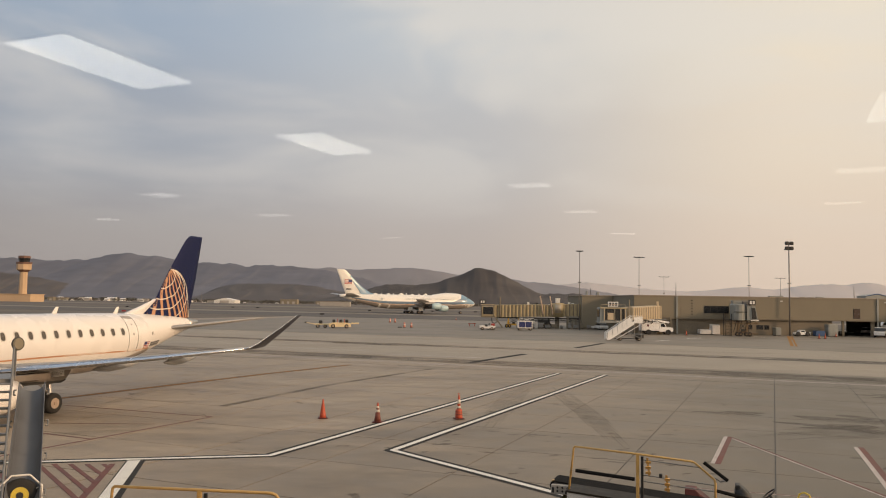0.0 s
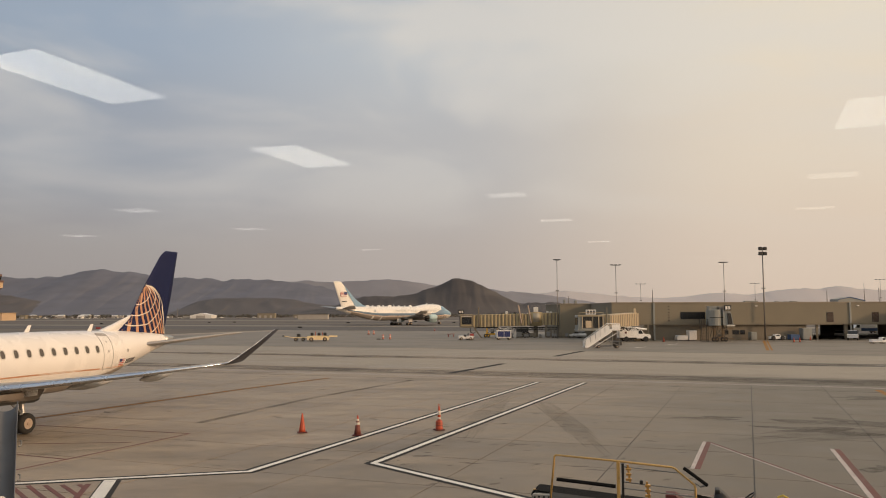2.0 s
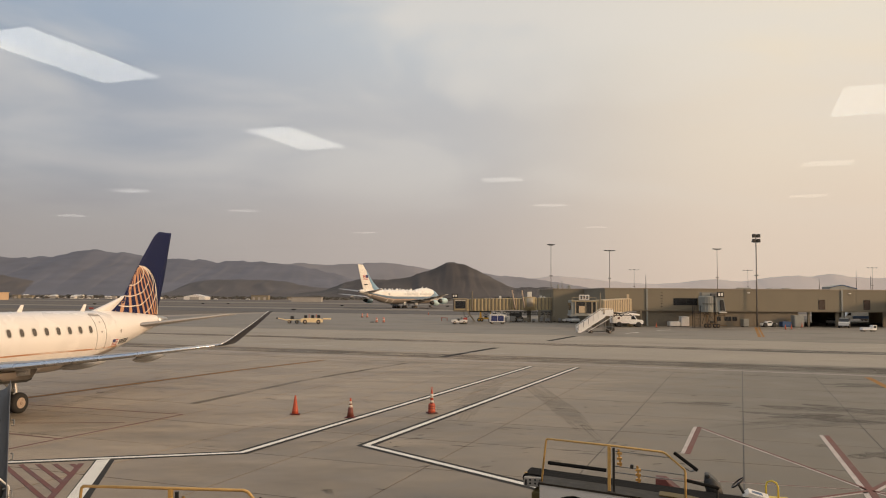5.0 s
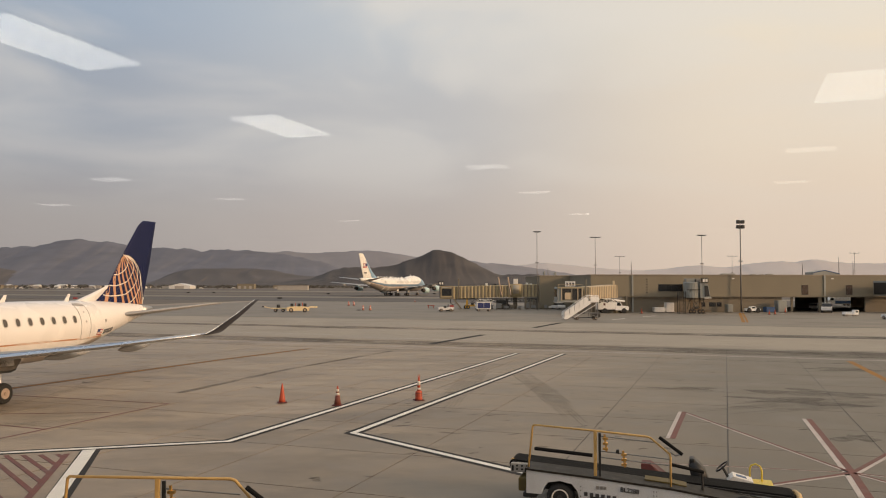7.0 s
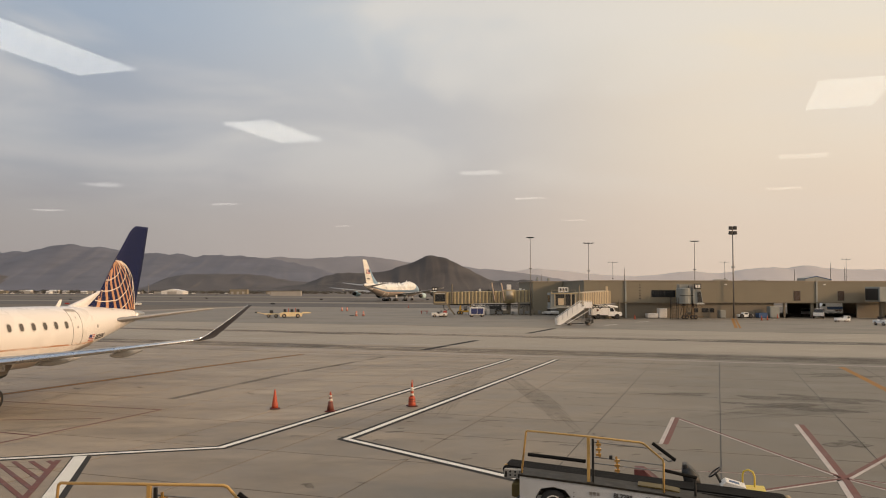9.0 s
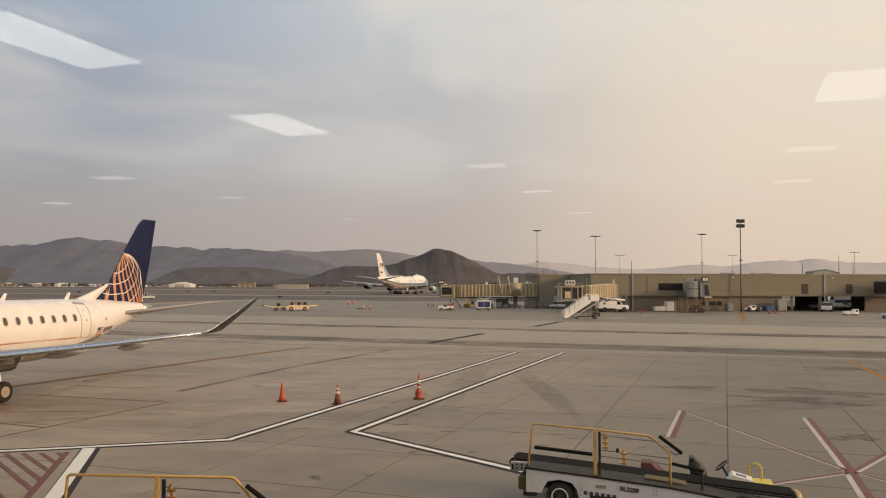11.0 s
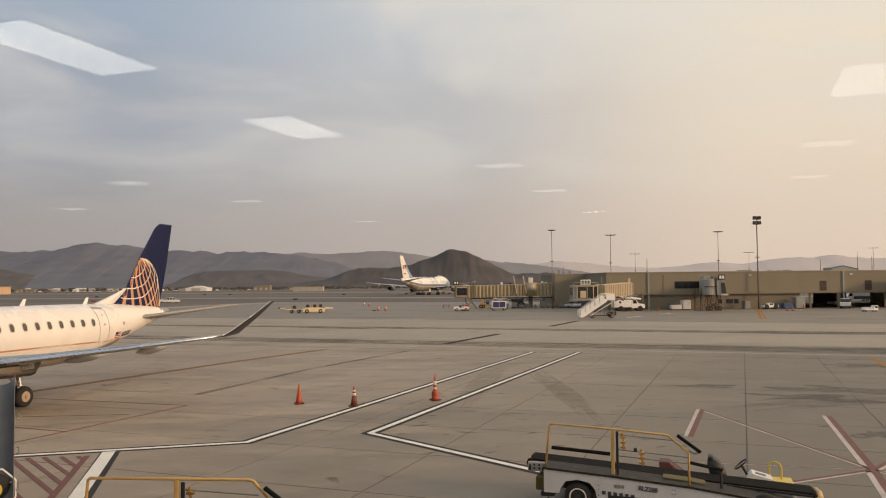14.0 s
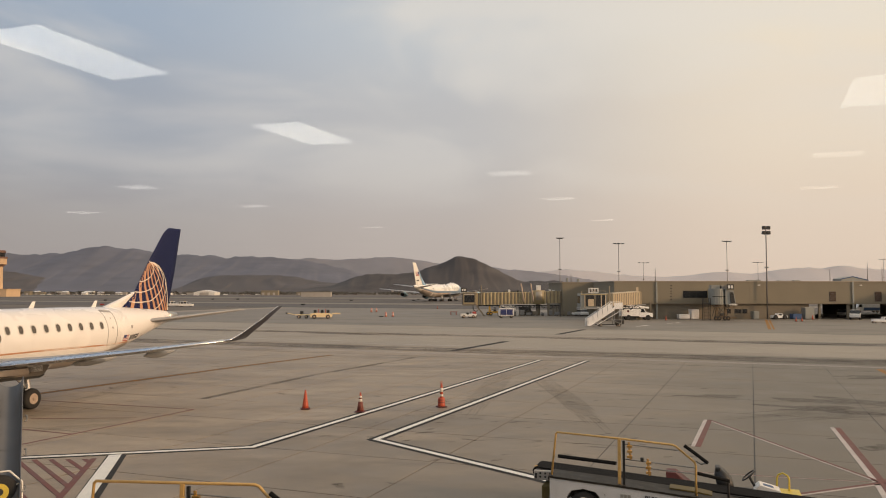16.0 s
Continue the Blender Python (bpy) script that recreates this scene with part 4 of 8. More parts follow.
    ribbon(bm, [(globe_edge(z) - 0.03, z) for z in np.linspace(4.4, 7.68, 18)], 0.08, 0.05, 0.016)
    part("globe_rim", bm, M_REFLECT, fin, "white rim of the globe")
    part("tail_exhaust", loft(bmesh.new(), [ellipse_ring(x(a), b, c, d, 20) for a, b, c, d in ((29.55, 3.98, 0.37, 0.41), (30.2, 4.03, 0.235, 0.265), (30.75, 4.06, 0.12, 0.14), (30.85, 4.07, 0.05, 0.06))]), M_STEEL, jet, "bare metal tail exhaust", True)
    # blade aerials on the roof
    for X in (13.4, 18.3, 22.85):
        bm = loft(bmesh.new(), [[Vector((x(X), 0.02, 4.7)), Vector((x(X + 0.35), 0.02, 4.7)), Vector((x(X + 0.35), -0.02, 4.7)), Vector((x(X), -0.02, 4.7))],
                                [Vector((x(X + 0.3), 0.01, 5.12)), Vector((x(X + 0.5), 0.01, 5.12)), Vector((x(X + 0.5), -0.01, 5.12)), Vector((x(X + 0.3), -0.01, 5.12))]])
        part("blade_aerial", bm, M_WHITE, jet)
    return jet


regional_jet()


# ---------------------------------------------------------------- jumbo jet that taxis and turns away
JUMBO_ROWS = [(0.0, -12.7, 370.0, 27.8), (1.5, -9.9, 371.2, 38.4), (3.0, -7.4, 373.6, 48.0), (4.0, -6.0, 376.6, 53.8), (6.5, -2.6, 387.6, 63.2), (8.0, -0.9, 395.2, 66.2), (9.0, 0.3, 399.4, 67.6), (11.5, 3.0, 408.6, 69.0), (13.0, 5.0, 413.8, 68.9), (14.5, 7.1, 418.9, 68.5), (16.0, 9.1, 424.0, 68.2)]


def jumbo_jet():
    REF = 32.0
    jet = thing("jumbo_jet", "large four-engined jet in white and pale blue, taxiing", "aircraft", pose(-14.4, 381.6, 0, 0, 0, 22.2))
    x = lambda X: REF - X
    # station, floor, roof, half width
    S = [(0.0, 4.65, 5.05, 0.2), (0.6, 4.0, 5.75, 0.9), (2.0, 3.3, 6.6, 1.8), (4.0, 2.75, 7.6, 2.55), (6.0, 2.45, 8.65, 2.95), (8.0, 2.28, 9.3, 3.12), (10.0, 2.18, 9.62, 3.2), (14.0, 2.1, 9.75, 3.25), (18.0, 2.1, 9.6, 3.25),
         (21.0, 2.1, 9.15, 3.25), (23.5, 2.1, 8.7, 3.25), (26, 2.1, 8.6, 3.25), (46, 2.1, 8.6, 3.25), (51, 2.6, 8.6, 3.15), (56, 3.7, 8.55, 2.75), (61, 4.9, 8.55, 2.1), (65, 6.0, 8.5, 1.5), (67.8, 6.75, 8.45, 1.05), (69.0, 7.1, 8.3, 0.7), (69.3, 7.3, 8.1, 0.45)]

    def ring(X, out=0.0, n=36):
        z0, z1, w = (np.interp(X, [s[0] for s in S], [s[k] for s in S]) for k in (1, 2, 3))
        hump = max(0.0, z1 - 8.6)
        main_top = z1 - hump
        zc, rz = (z0 + main_top) / 2, (main_top - z0) / 2
        pts = []
        for k in range(n):
            an = k * math.tau / n
            y, z = (w + out) * math.cos(an), zc + (rz + out) * math.sin(an)
            s = max(0.0, math.sin(an))
            z += hump * s ** 0.9 if hump else 0
            if hump:
                y *= 1 - 0.10 * s ** 1.5 * min(1, hump)
            pts.append(Vector((x(X), y, z)))
        return pts
    xs = [s[0] for s in S]
    xs = sorted(set(xs + list(np.linspace(2.5, 67, 40))))
    fus = part("fuselage", loft(bmesh.new(), [ring(X) for X in xs]), M_CREAM, jet, "white fuselage", True)

    def cover(X0, X1, a0, a1, material, name, out, label="", n=30, fa=None):
        """A band of skin between two stations and two heights round the section (degrees, both sides)."""
        for sg in (1, -1):
            bm = bmesh.new()
            rows = []
            for X in np.linspace(X0, X1, n):
                b0, b1 = (a0, a1) if fa is None else fa(X)
                r = ring(X, out, 72)
                row = []
                for k in range(9):
                    an = b0 + (b1 - b0) * k / 8
                    if sg < 0:
                        an = 180 - an
                    q = (an % 360) / 5.0
                    i = int(q) % 72
                    row.append(r[i].lerp(r[(i + 1) % 72], q - int(q)))
                rows.append(row)
            loft(bm, rows, cap=False, closed=False)
            part(name, bm, material, jet, label, True)
    # pale blue belt along the windows, sweeping up over the cockpit, blue-grey belly
    cover(12, 64, -17, 2, M_BELTBLUE, "blue_belt", 0.02, "pale blue stripe along the fuselage")
    cover(0.4, 9.2, -10, 90, M_BLUE, "blue_nose", 0.024, "pale blue cockpit section", 24, lambda X: (-12, 90 if X < 7.6 else 90 - (X - 7.6) * 46))
    cover(7.5, 14, -17, 2, M_BELTBLUE, "blue_belt", 0.021, "", 10, lambda X: (-15 - 3 * min(1, (X - 7.5) / 5), 32 - 28 * min(1, (X - 7.5) / 5.5)))
    cover(0.8, 64, -23, -19, M_GOLD, "cheat_line", 0.03, "thin gold stripe")
    cover(1.2, 62, -90, -26, M_BELLY, "belly_panel", 0.018, "grey-white belly")
    # cockpit windows
    cover(4.3, 5.4, 42, 58, M_PANE, "cockpit_window", 0.04, "dark cockpit window", 4)
    # titles along the upper side: readable in the clip only in part
    words = "UNITED STATES OF AMERICA"
    for sg in (1, -1):
        for k, ch in enumerate(words):
            if ch == " ":
                continue
            me = text_mesh(ch, 1.05)
            me.materials.append(M_TITLE)
            ob = new("letter", me)
            X = 38.2 - k * 1.06 if sg < 0 else 13.6 + k * 1.06
            ob.matrix_basis = Matrix.Translation((x(X), sg * 3.285, 6.3)) @ pose(0, 0, 0, 90, 0, 0 if sg < 0 else 180)
            ob.parent = jet
    for sg in (1, -1):
        part("roundel", rod(bmesh.new(), (x(50), sg * 2.9, 6.5), (x(50), sg * 3.14, 6.5), 0.55, 16), M_TITLE, jet)
    # humps and aerials along the roof
    for X, L, h in ((26.5, 2.2, 0.8), (30, 0.8, 0.6), (33.5, 1.8, 0.55), (36.5, 0.5, 0.9), (39, 2.6, 0.75), (43, 0.6, 0.8), (45.5, 2.4, 0.6), (49, 0.5, 0.7), (52, 2.5, 0.65), (56.5, 2.2, 0.5), (16, 0.5, 0.8), (12, 0.4, 0.5)):
        zt = np.interp(X, [s[0] for s in S], [s[2] for s in S])
        bm = loft(bmesh.new(), [[Vector((x(X - L / 2 + L * t), 0.5 * r * math.cos(k * math.tau / 10), zt - 0.25 + (h + 0.25) * r * max(0, math.sin(k * math.tau / 10)))) for k in range(10)] for t, r in ((0, 0.2), (0.2, 0.8), (0.5, 1), (0.8, 0.8), (1, 0.2))])
        part("roof_fairing", bm, M_CREAM, jet, "white aerial fairing on the roof", True)
    # fin
    def fin_ring(z, le, te, th=0.8):
        return foil_ring((x(le), 0, z), te - le, th, Vector((0, 1, 0)))
    fin = part("fin", loft(bmesh.new(), [fin_ring(z, a, b) for z, a, b in ((8.2, 51.5, 66.3), (9.2, 54.6, 66.6), (12, 59.0, 67.8), (15.5, 62.8, 69.2), (19.1, 66.4, 70.6), (19.4, 67.1, 70.6))]), M_CREAM, jet, "white fin with a flag", True)
    for sg in (1, -1):
        bm = bmesh.new()
        rows = []
        for z, a, b, w in ((8.3, 51.4, 66.3, 7.4), (9.2, 54.5, 66.6, 5.4), (10.4, 56.5, 67.1, 3.9), (12, 58.9, 67.8, 2.8), (14, 61.1, 68.6, 1.9), (15.5, 62.7, 69.2, 1.2), (17.0, 64.2, 69.8, 0.4)):
            rows.append([Vector((x(a - 0.03 + w * t), sg * (np.interp(w * t / (b - a), [p[0] for p in FOIL], [p[1] for p in FOIL]) * (b - a) * 0.8 + 0.05), z)) for t in (0, 0.02, 0.08, 0.25, 0.5, 0.75, 1)])
        loft(bm, rows, cap=False, closed=False)
        part("fin_leading_edge", bm, M_BLUE, fin, "pale blue leading edge of the fin", True)
    for sg in (1, -1):
        for k in range(7):
            part("flag_stripe", bx(x(67.0), x(63.6), sg * 0.36 - 0.12, sg * 0.36 + 0.12, 12.9 + k * 0.28, 13.18 + k * 0.28), M_FLAGRED if k % 2 == 0 else M_CREAM, fin)
        part("flag_canton", bx(x(65.0) if sg > 0 else x(65.2), x(63.5), sg * 0.39 - 0.12, sg * 0.39 + 0.12, 13.7, 14.9), M_FLAGBLUE, fin)
        for k in range(5):
            part("serial_bar", bx(x(64.2 + 0.5 * k), x(63.8 + 0.5 * k), sg * 0.42 - 0.1, sg * 0.42 + 0.1, 10.4, 10.9), M_INK, fin)
        # tailplane
        rings = [foil_ring((x(X), sg * Y, z), c, 0.8) for Y, X, z, c in ((0.6, 58.6, 7.3, 8.6), (2.0, 59.8, 7.45, 7.6), (11.0, 67.2, 8.7, 2.6))]
        part("tailplane", loft(bmesh.new(), rings), M_WING, jet, "grey swept tailplane", True)
        # wing
        rings = [foil_ring((x(X), sg * Y, z), c, t) for Y, X, z, c, t in ((2.2, 18.6, 3.3, 16.2, 0.9), (9.5, 25.0, 4.1, 9.2, 0.85), (19, 33.0, 5.2, 6.4, 0.8), (29.6, 42.2, 6.5, 3.7, 0.7))]
        wing = part("wing", loft(bmesh.new(), rings), M_WING, jet, "grey swept wing", True)
        for Y, X, z, L in ((6.5, 29.5, 3.4, 7), (13, 33, 4.3, 5.5), (16.5, 35.5, 4.7, 5), (23.5, 40, 5.5, 4)):
            part("flap_track_fairing", loft(bmesh.new(), [[Vector((x(X + L * t), sg * Y + 0.3 * r * math.cos(k * math.tau / 10), z - 0.2 + 0.5 * r * math.sin(k * math.tau / 10))) for k in range(10)] for t, r in ((0, 0.1), (0.3, 0.9), (0.6, 0.9), (1, 0.1))]), M_WING, wing, "", True)
        for Y, X, z in ((11.7, 21.0, 2.55), (21.0, 29.5, 3.55)):
            prof = ((0.35, 1.02), (0.0, 1.18), (0.25, 1.3), (1.6, 1.42), (3.2, 1.38), (4.6, 1.15))
            eng = part("engine", loft(bmesh.new(), [[Vector((x(X + q), sg * Y + r * math.cos(k * math.tau / 24), z + r * math.sin(k * math.tau / 24))) for k in range(24)] for q, r in prof]), M_SKYBLUE, jet, "pale cyan engine nacelle", True)
            part("intake_lip", loft(bmesh.new(), [[Vector((x(X + q), sg * Y + r * math.cos(k * math.tau / 24), z + r * math.sin(k * math.tau / 24))) for k in range(24)] for q, r in ((0.3, 1.0), (-0.03, 1.17), (0.4, 1.36))], cap=False), M_SLAT, eng, "polished intake lip", True)
            part("fan", rod(bmesh.new(), (x(X + 0.45), sg * Y, z), (x(X + 0.32), sg * Y, z), 1.0, 20, 0.98), M_DARKMETAL, eng, "dark fan in the intake")
            part("exhaust", loft(bmesh.new(), [[Vector((x(X + q), sg * Y + r * math.cos(k * math.tau / 20), z + r * math.sin(k * math.tau / 20))) for k in range(20)] for q, r in ((4.4, 1.05), (5.0, 0.85), (6.2, 0.72), (6.25, 0.45), (7.2, 0.1))]), M_DARKMETAL, eng, "dark exhaust nozzle and cone", True)
            part("pylon", loft(bmesh.new(), [[Vector((x(X + a), sg * Y - 0.18, zz)), Vector((x(X + b), sg * Y - 0.18, zz)), Vector((x(X + b), sg * Y + 0.18, zz)), Vector((x(X + a), sg * Y + 0.18, zz))] for zz, a, b in ((z + 1.0, 1.0, 7.0), (z + 2.0, 3.6, 10.0))]), M_WING, eng)
    # gear: two wing and two body bogies, and the nose gear
    for Y, X in ((5.5, 32.0), (-5.5, 32.0), (1.9, 35.2), (-1.9, 35.2)):
        leg = part("main_gear", rod(bmesh.new(), (x(X), Y, 0.7), (x(X - 0.2), Y * 0.9, 3.4), 0.28, 12), M_STEEL, jet, "landing gear leg")
        part("bogie_beam", bx(x(X + 0.9), x(X - 0.9), Y - 0.13, Y + 0.13, 0.5, 0.78), M_STEEL, leg)
        jet_wheels(leg, [(x(X + a), Y + b, 0.62) for a in (-0.8, 0.8) for b in (-0.55, 0.55)], 0.62, 0.44)
        part("gear_door", bx(x(X + 1.2), x(X - 1.2), Y * 1.18 - 0.05, Y * 1.18 + 0.05, 1.5, 3.0), M_CREAM, leg, "white gear door")
    leg = part("nose_gear", rod(bmesh.new(), (x(7.8), 0, 0.6), (x(7.6), 0, 3.0), 0.2, 12), M_STEEL, jet, "nose gear leg")
    jet_wheels(leg, [(x(7.8), 0.45, 0.6), (x(7.8), -0.45, 0.6)], 0.6, 0.4)
    part("tail_exhaust", rod(bmesh.new(), (x(68.8), 0, 7.7), (x(69.6), 0, 7.72), 0.34, 14, 0.27), M_DARKMETAL, jet, "dark exhaust at the tail tip")
    return jet


jumbo = jumbo_jet()


# ---------------------------------------------------------------- concourse building
def concourse():
    Y0, X0, X1, XR = 160.0, 38.6, 150.0, 97.0
    top, band_z = 7.5, 3.15
    b = thing("concourse", "low tan stucco airport concourse with a flat roof", "building", kind="")
    def wall(nm, *a, mt=M_TAN, lb=""):
        return part(nm, bx(*a), mt, b, lb)
    openings = [(93.0, 102.5), (103.3, 114.0)]
    wall("upper_wall", X0, X1, Y0, Y0 + 0.4, band_z, top, lb="plain tan upper wall")
    wall("end_wall", X0, X0 + 0.4, Y0 + 0.4, 200, 0, top)
    wall("back_wall", X0 + 0.4, X1, 199.6, 200, band_z, top)
    wall("roof", X0 - 0.1, X1, Y0 - 0.1, 200.1, top, top + 0.18, mt=M_ROOFCAP, lb="thin flat roof cap")
    wall("ledge", X0, X1, Y0 - 0.35, Y0 - 0.003, band_z - 0.12, band_z + 0.1, mt=M_TAN_DARK, lb="dark ledge between storeys")
    wall("wing_wall", 31.6, X0 - 0.003, 180.0, 180.4, 0, top, lb="recessed tan wall of the far wing")
    wall("wing_roof", 31.4, X0 - 0.11, 179.9, 200.1, top, top + 0.18, mt=M_ROOFCAP)
    wall("wing_end", 31.6, 32.0, 180.4, 200, 0, top)
    x = X0
    Yb = Y0 + 0.25
    for a, c in [(78.5, 80.5), (80.9, 86.3), (87.0, 96.2)] + [(X1, X1)]:
        if a > x:
            wall("base_wall", x, a, Yb, Yb + 0.35, 0, band_z - 0.12, mt=M_TAN_DARK, lb="darker tan ground-floor wall")
        x = c
    wall("tunnel_roof", 78.0, 119.0, Yb + 0.4, 199, band_z - 0.1, band_z + 0.05, mt=M_TAN_DARK)
    for a in (78.1, 118.6):
        wall("tunnel_wall", a, a + 0.3, Yb + 0.4, 185, 0, band_z - 0.12, mt=M_TAN_DARK)
    part("tunnel_end_wall", bx(96.5, 104.6, 190, 190.3, 0, band_z), M_TAN_DARK, b)
    part("tunnel_end_wall", bx(110.6, 118.5, 190, 190.3, 0, band_z), M_TAN_DARK, b)
    # panel joints of the upper wall
    for k in range(18):
        xx = X0 + 3.2 + k * 6.1
        part("wall_joint", bx(xx, xx + 0.05, Y0 - 0.012, Y0 + 0.01, band_z + 0.12, top - 0.02), M_TAN_DARK, b)
    # windows: opening frames with dark panes
    def window(xa, xb, za, zb, y, mull=1, lb="dark window", glass=M_PANE):
        w = part("window", bx(xa, xb, y - 0.05, y + 0.02, za, zb), M_DARKMETAL, b, lb)
        n = mull
        for k in range(n):
            a = xa + (xb - xa) * k / n + 0.06
            c = xa + (xb - xa) * (k + 1) / n - 0.06
            part("pane", bx(a, c, y - 0.07, y - 0.045, za + 0.07, zb - 0.07), glass, w)
    window(52.6, 58.0, 4.25, 5.7, Y0, 4, "long dark upper window")
    window(82.6, 84.0, 3.55, 5.55, Y0, 1, "narrow brown-tinted upper window", M_BROWNPANE)
    window(92.0, 93.4, 3.55, 5.55, Y0, 1, "narrow brown-tinted upper window", M_BROWNPANE)
    for xa, xb in ((61.3, 62.4), (63.2, 64.6), (64.8, 65.8), (54.3, 55.6)):
        window(xa, xb, 1.1, 2.0, Yb, 1, "small dark ground-floor window")
    part("wall_lamp", soft_box(67.9, 68.4, Y0 - 0.18, Y0 - 0.003, 6.75, 6.95, 0.03), M_LOADER, b, "small white wall lamp")
    part("wall_lamp", soft_box(88.9, 89.4, Y0 - 0.18, Y0 - 0.003, 6.75, 6.95, 0.03), M_LOADER, b, "small white wall lamp")
    for xx in (47.0, 87.3):
        part("downpipe", bx(xx, xx + 0.35, Y0 - 0.22, Y0 - 0.003, 0, top + 0.05), M_BRIDGE_GREY, b, "pale downpipe column")
    for k in range(6):
        part("wall_vent", bx(50.0, 50.4, Y0 - 0.03, Y0 - 0.003, 3.9 + 0.55 * k, 4.05 + 0.55 * k), M_DARKMETAL, b)
    for xx, w, h in ((72.5, 3, 0.45), (79.5, 0.8, 0.35), (81.5, 0.7, 0.3), (83.0, 1.4, 0.4), (36.0, 0.5, 0.8), (33.5, 0.3, 1.0)):
        yy = 176 if xx > 40 else 185
        part("roof_unit", soft_box(xx, xx + w, yy, yy + 1.2, top + 0.18, top + 0.18 + h, 0.05), M_BRIDGE_GREY, b, "small grey roof unit")
    gable = part("roof_hut", loft(bmesh.new(), [[Vector((q, 186, top + 0.18)), Vector((q, 190, top + 0.18)), Vector((q, 190, z)), Vector((q, 186, z))] for q, z in ((99, 8.6), (101.8, 9.15), (105.5, 8.3))]), M_BRIDGE_GREY, b, "low grey roof hut")
    part("hut_trim", loft(bmesh.new(), [[Vector((q, 185.9, z - 0.18)), Vector((q, 185.98, z - 0.18)), Vector((q, 185.98, z)), Vector((q, 185.9, z))] for q, z in ((99, 8.6), (101.8, 9.15), (105.5, 8.3))]), M_BLUEBIN, gable, "blue eaves trim")
    return b


concourse()


# ---------------------------------------------------------------- jet bridges
M_RUST = mat("rusty_brown_undercarriage", (0.155, 0.105, 0.058), 0.7, vary=0.25, scale=2, fine=12)
M_ROTUNDA = mat("silver_tan_shutter", (0.42, 0.37, 0.29), 0.4, 0.3, vary=0.1, scale=0.6)

def corrugated(parent, a, b, half, z0a, z1a, z0b, z1b, pitch=0.78, label="ribbed tan tunnel", name="tunnel", mt=None):
    """A tunnel between two plan points, clad in upright ribs folded from the skin, recess shade painted as strips."""
    a, b = Vector((*a, 0)), Vector((*b, 0))
    d = (b - a).normalized()
    n = Vector((-d.y, d.x, 0))
    L = (b - a).length
    cnt = max(4, int(L / pitch))
    rings = []
    for k in range(cnt * 4 + 1):
        t = k / (cnt * 4)
        w = half + (0.0 if k % 4 in (0, 1) else -0.15)
        z0, z1 = z0a + (z0b - z0a) * t, z1a + (z1b - z1a) * t
        p = a + d * (L * t)
        h2 = 0.0 if k % 4 in (0, 1) else -0.05
        rings.append([p + n * w + Vector((0, 0, z0)), p - n * w + Vector((0, 0, z0)), p - n * w + Vector((0, 0, z1 - 0.12)), p - n * (w - 0.15) + Vector((0, 0, z1 + h2)), p + n * (w - 0.15) + Vector((0, 0, z1 + h2)), p + n * w + Vector((0, 0, z1 - 0.12))])
    tun = part(name, loft(bmesh.new(), rings), mt or M_BRIDGE, parent, label)
    # dark tan strips paint the shade inside the folds' recesses
    for k in range(cnt):
        t = (k + 0.62) / cnt
        p = a + d * (L * t)
        z0, z1 = z0a + (z0b - z0a) * t, z1a + (z1b - z1a) * t
        q = p - n * (half - 0.10)
        part("rib", loft(bmesh.new(), [[q - d * 0.09 + Vector((0, 0, z)), q + d * 0.09 + Vector((0, 0, z)), q + d * 0.09 - n * 0.04 + Vector((0, 0, z)), q - d * 0.09 - n * 0.04 + Vector((0, 0, z))] for z in (z0 + 0.05, z1 - 0.15)]), M_TAN_DARK, tun)
    return tun


def wheel_bogie(parent, cx, cy, z_top, half=1.3, mt=None):
    """A lift frame: two square columns with cross braces over a wheel carriage."""
    mt = mt or M_YELLOW
    bm = bmesh.new()
    for sx in (-0.75, 0.75):
        box(bm, cx + half * sx - 0.15, cx + half * sx + 0.15, cy - 0.15, cy + 0.15, 0.9, z_top)
        box(bm, cx + half * sx - 0.21, cx + half * sx + 0.21, cy - 0.21, cy + 0.21, 0.9, 0.9 + (z_top - 0.9) * 0.55)
    box(bm, cx - half, cx + half, cy - 0.25, cy + 0.25, 0.55, 0.95)
    leg = part("lift_column", bm, mt, parent, "lift column frame")
    bm = bmesh.new()
    for za, zc in ((1.0, z_top - 0.1), (z_top - 0.1, 1.0)):
        rod(bm, (cx - half * 0.75, cy - 0.18, za), (cx + half * 0.75, cy - 0.18, zc), 0.05, 6)
    part("cross_brace", bm, M_DARKMETAL, leg)
    part("motor", soft_box(cx - 0.35, cx + 0.35, cy - 0.5, cy - 0.1, 0.95, 1.4, 0.05), M_DARKMETAL, leg, "dark drive motor")
    for sx in (-1, 1):
        for dx in (-0.32, 0.32):
            w = part("tyre", disc_wheel(bmesh.new(), (cx + sx * half * 0.8 + dx, cy - 0.42, 0.42), (0, 1, 0), 0.42, 0.3, 14), M_TYRE, leg)
            part("rim", rod(bmesh.new(), (cx + sx * half * 0.8 + dx, cy - 0.59, 0.42), (cx + sx * half * 0.8 + dx, cy - 0.56, 0.42), 0.17, 10), mt, w)
    return leg


def roof_rail(parent, x0, x1, y, z0, z1, mt, h=0.55):
    """A thin rail on posts along a bridge's roof."""
    n = max(2, int((x1 - x0) / 1.6))
    for k in range(n + 1):
        t = k / n
        part("rail_post", rod(bmesh.new(), (x0 + (x1 - x0) * t, y, z0 + (z1 - z0) * t), (x0 + (x1 - x0) * t, y, z0 + (z1 - z0) * t + h), 0.035, 5), mt, parent)
    part("roof_rail", rod(bmesh.new(), (x0, y, z0 + h), (x1, y, z1 + h), 0.035, 5), mt, parent)


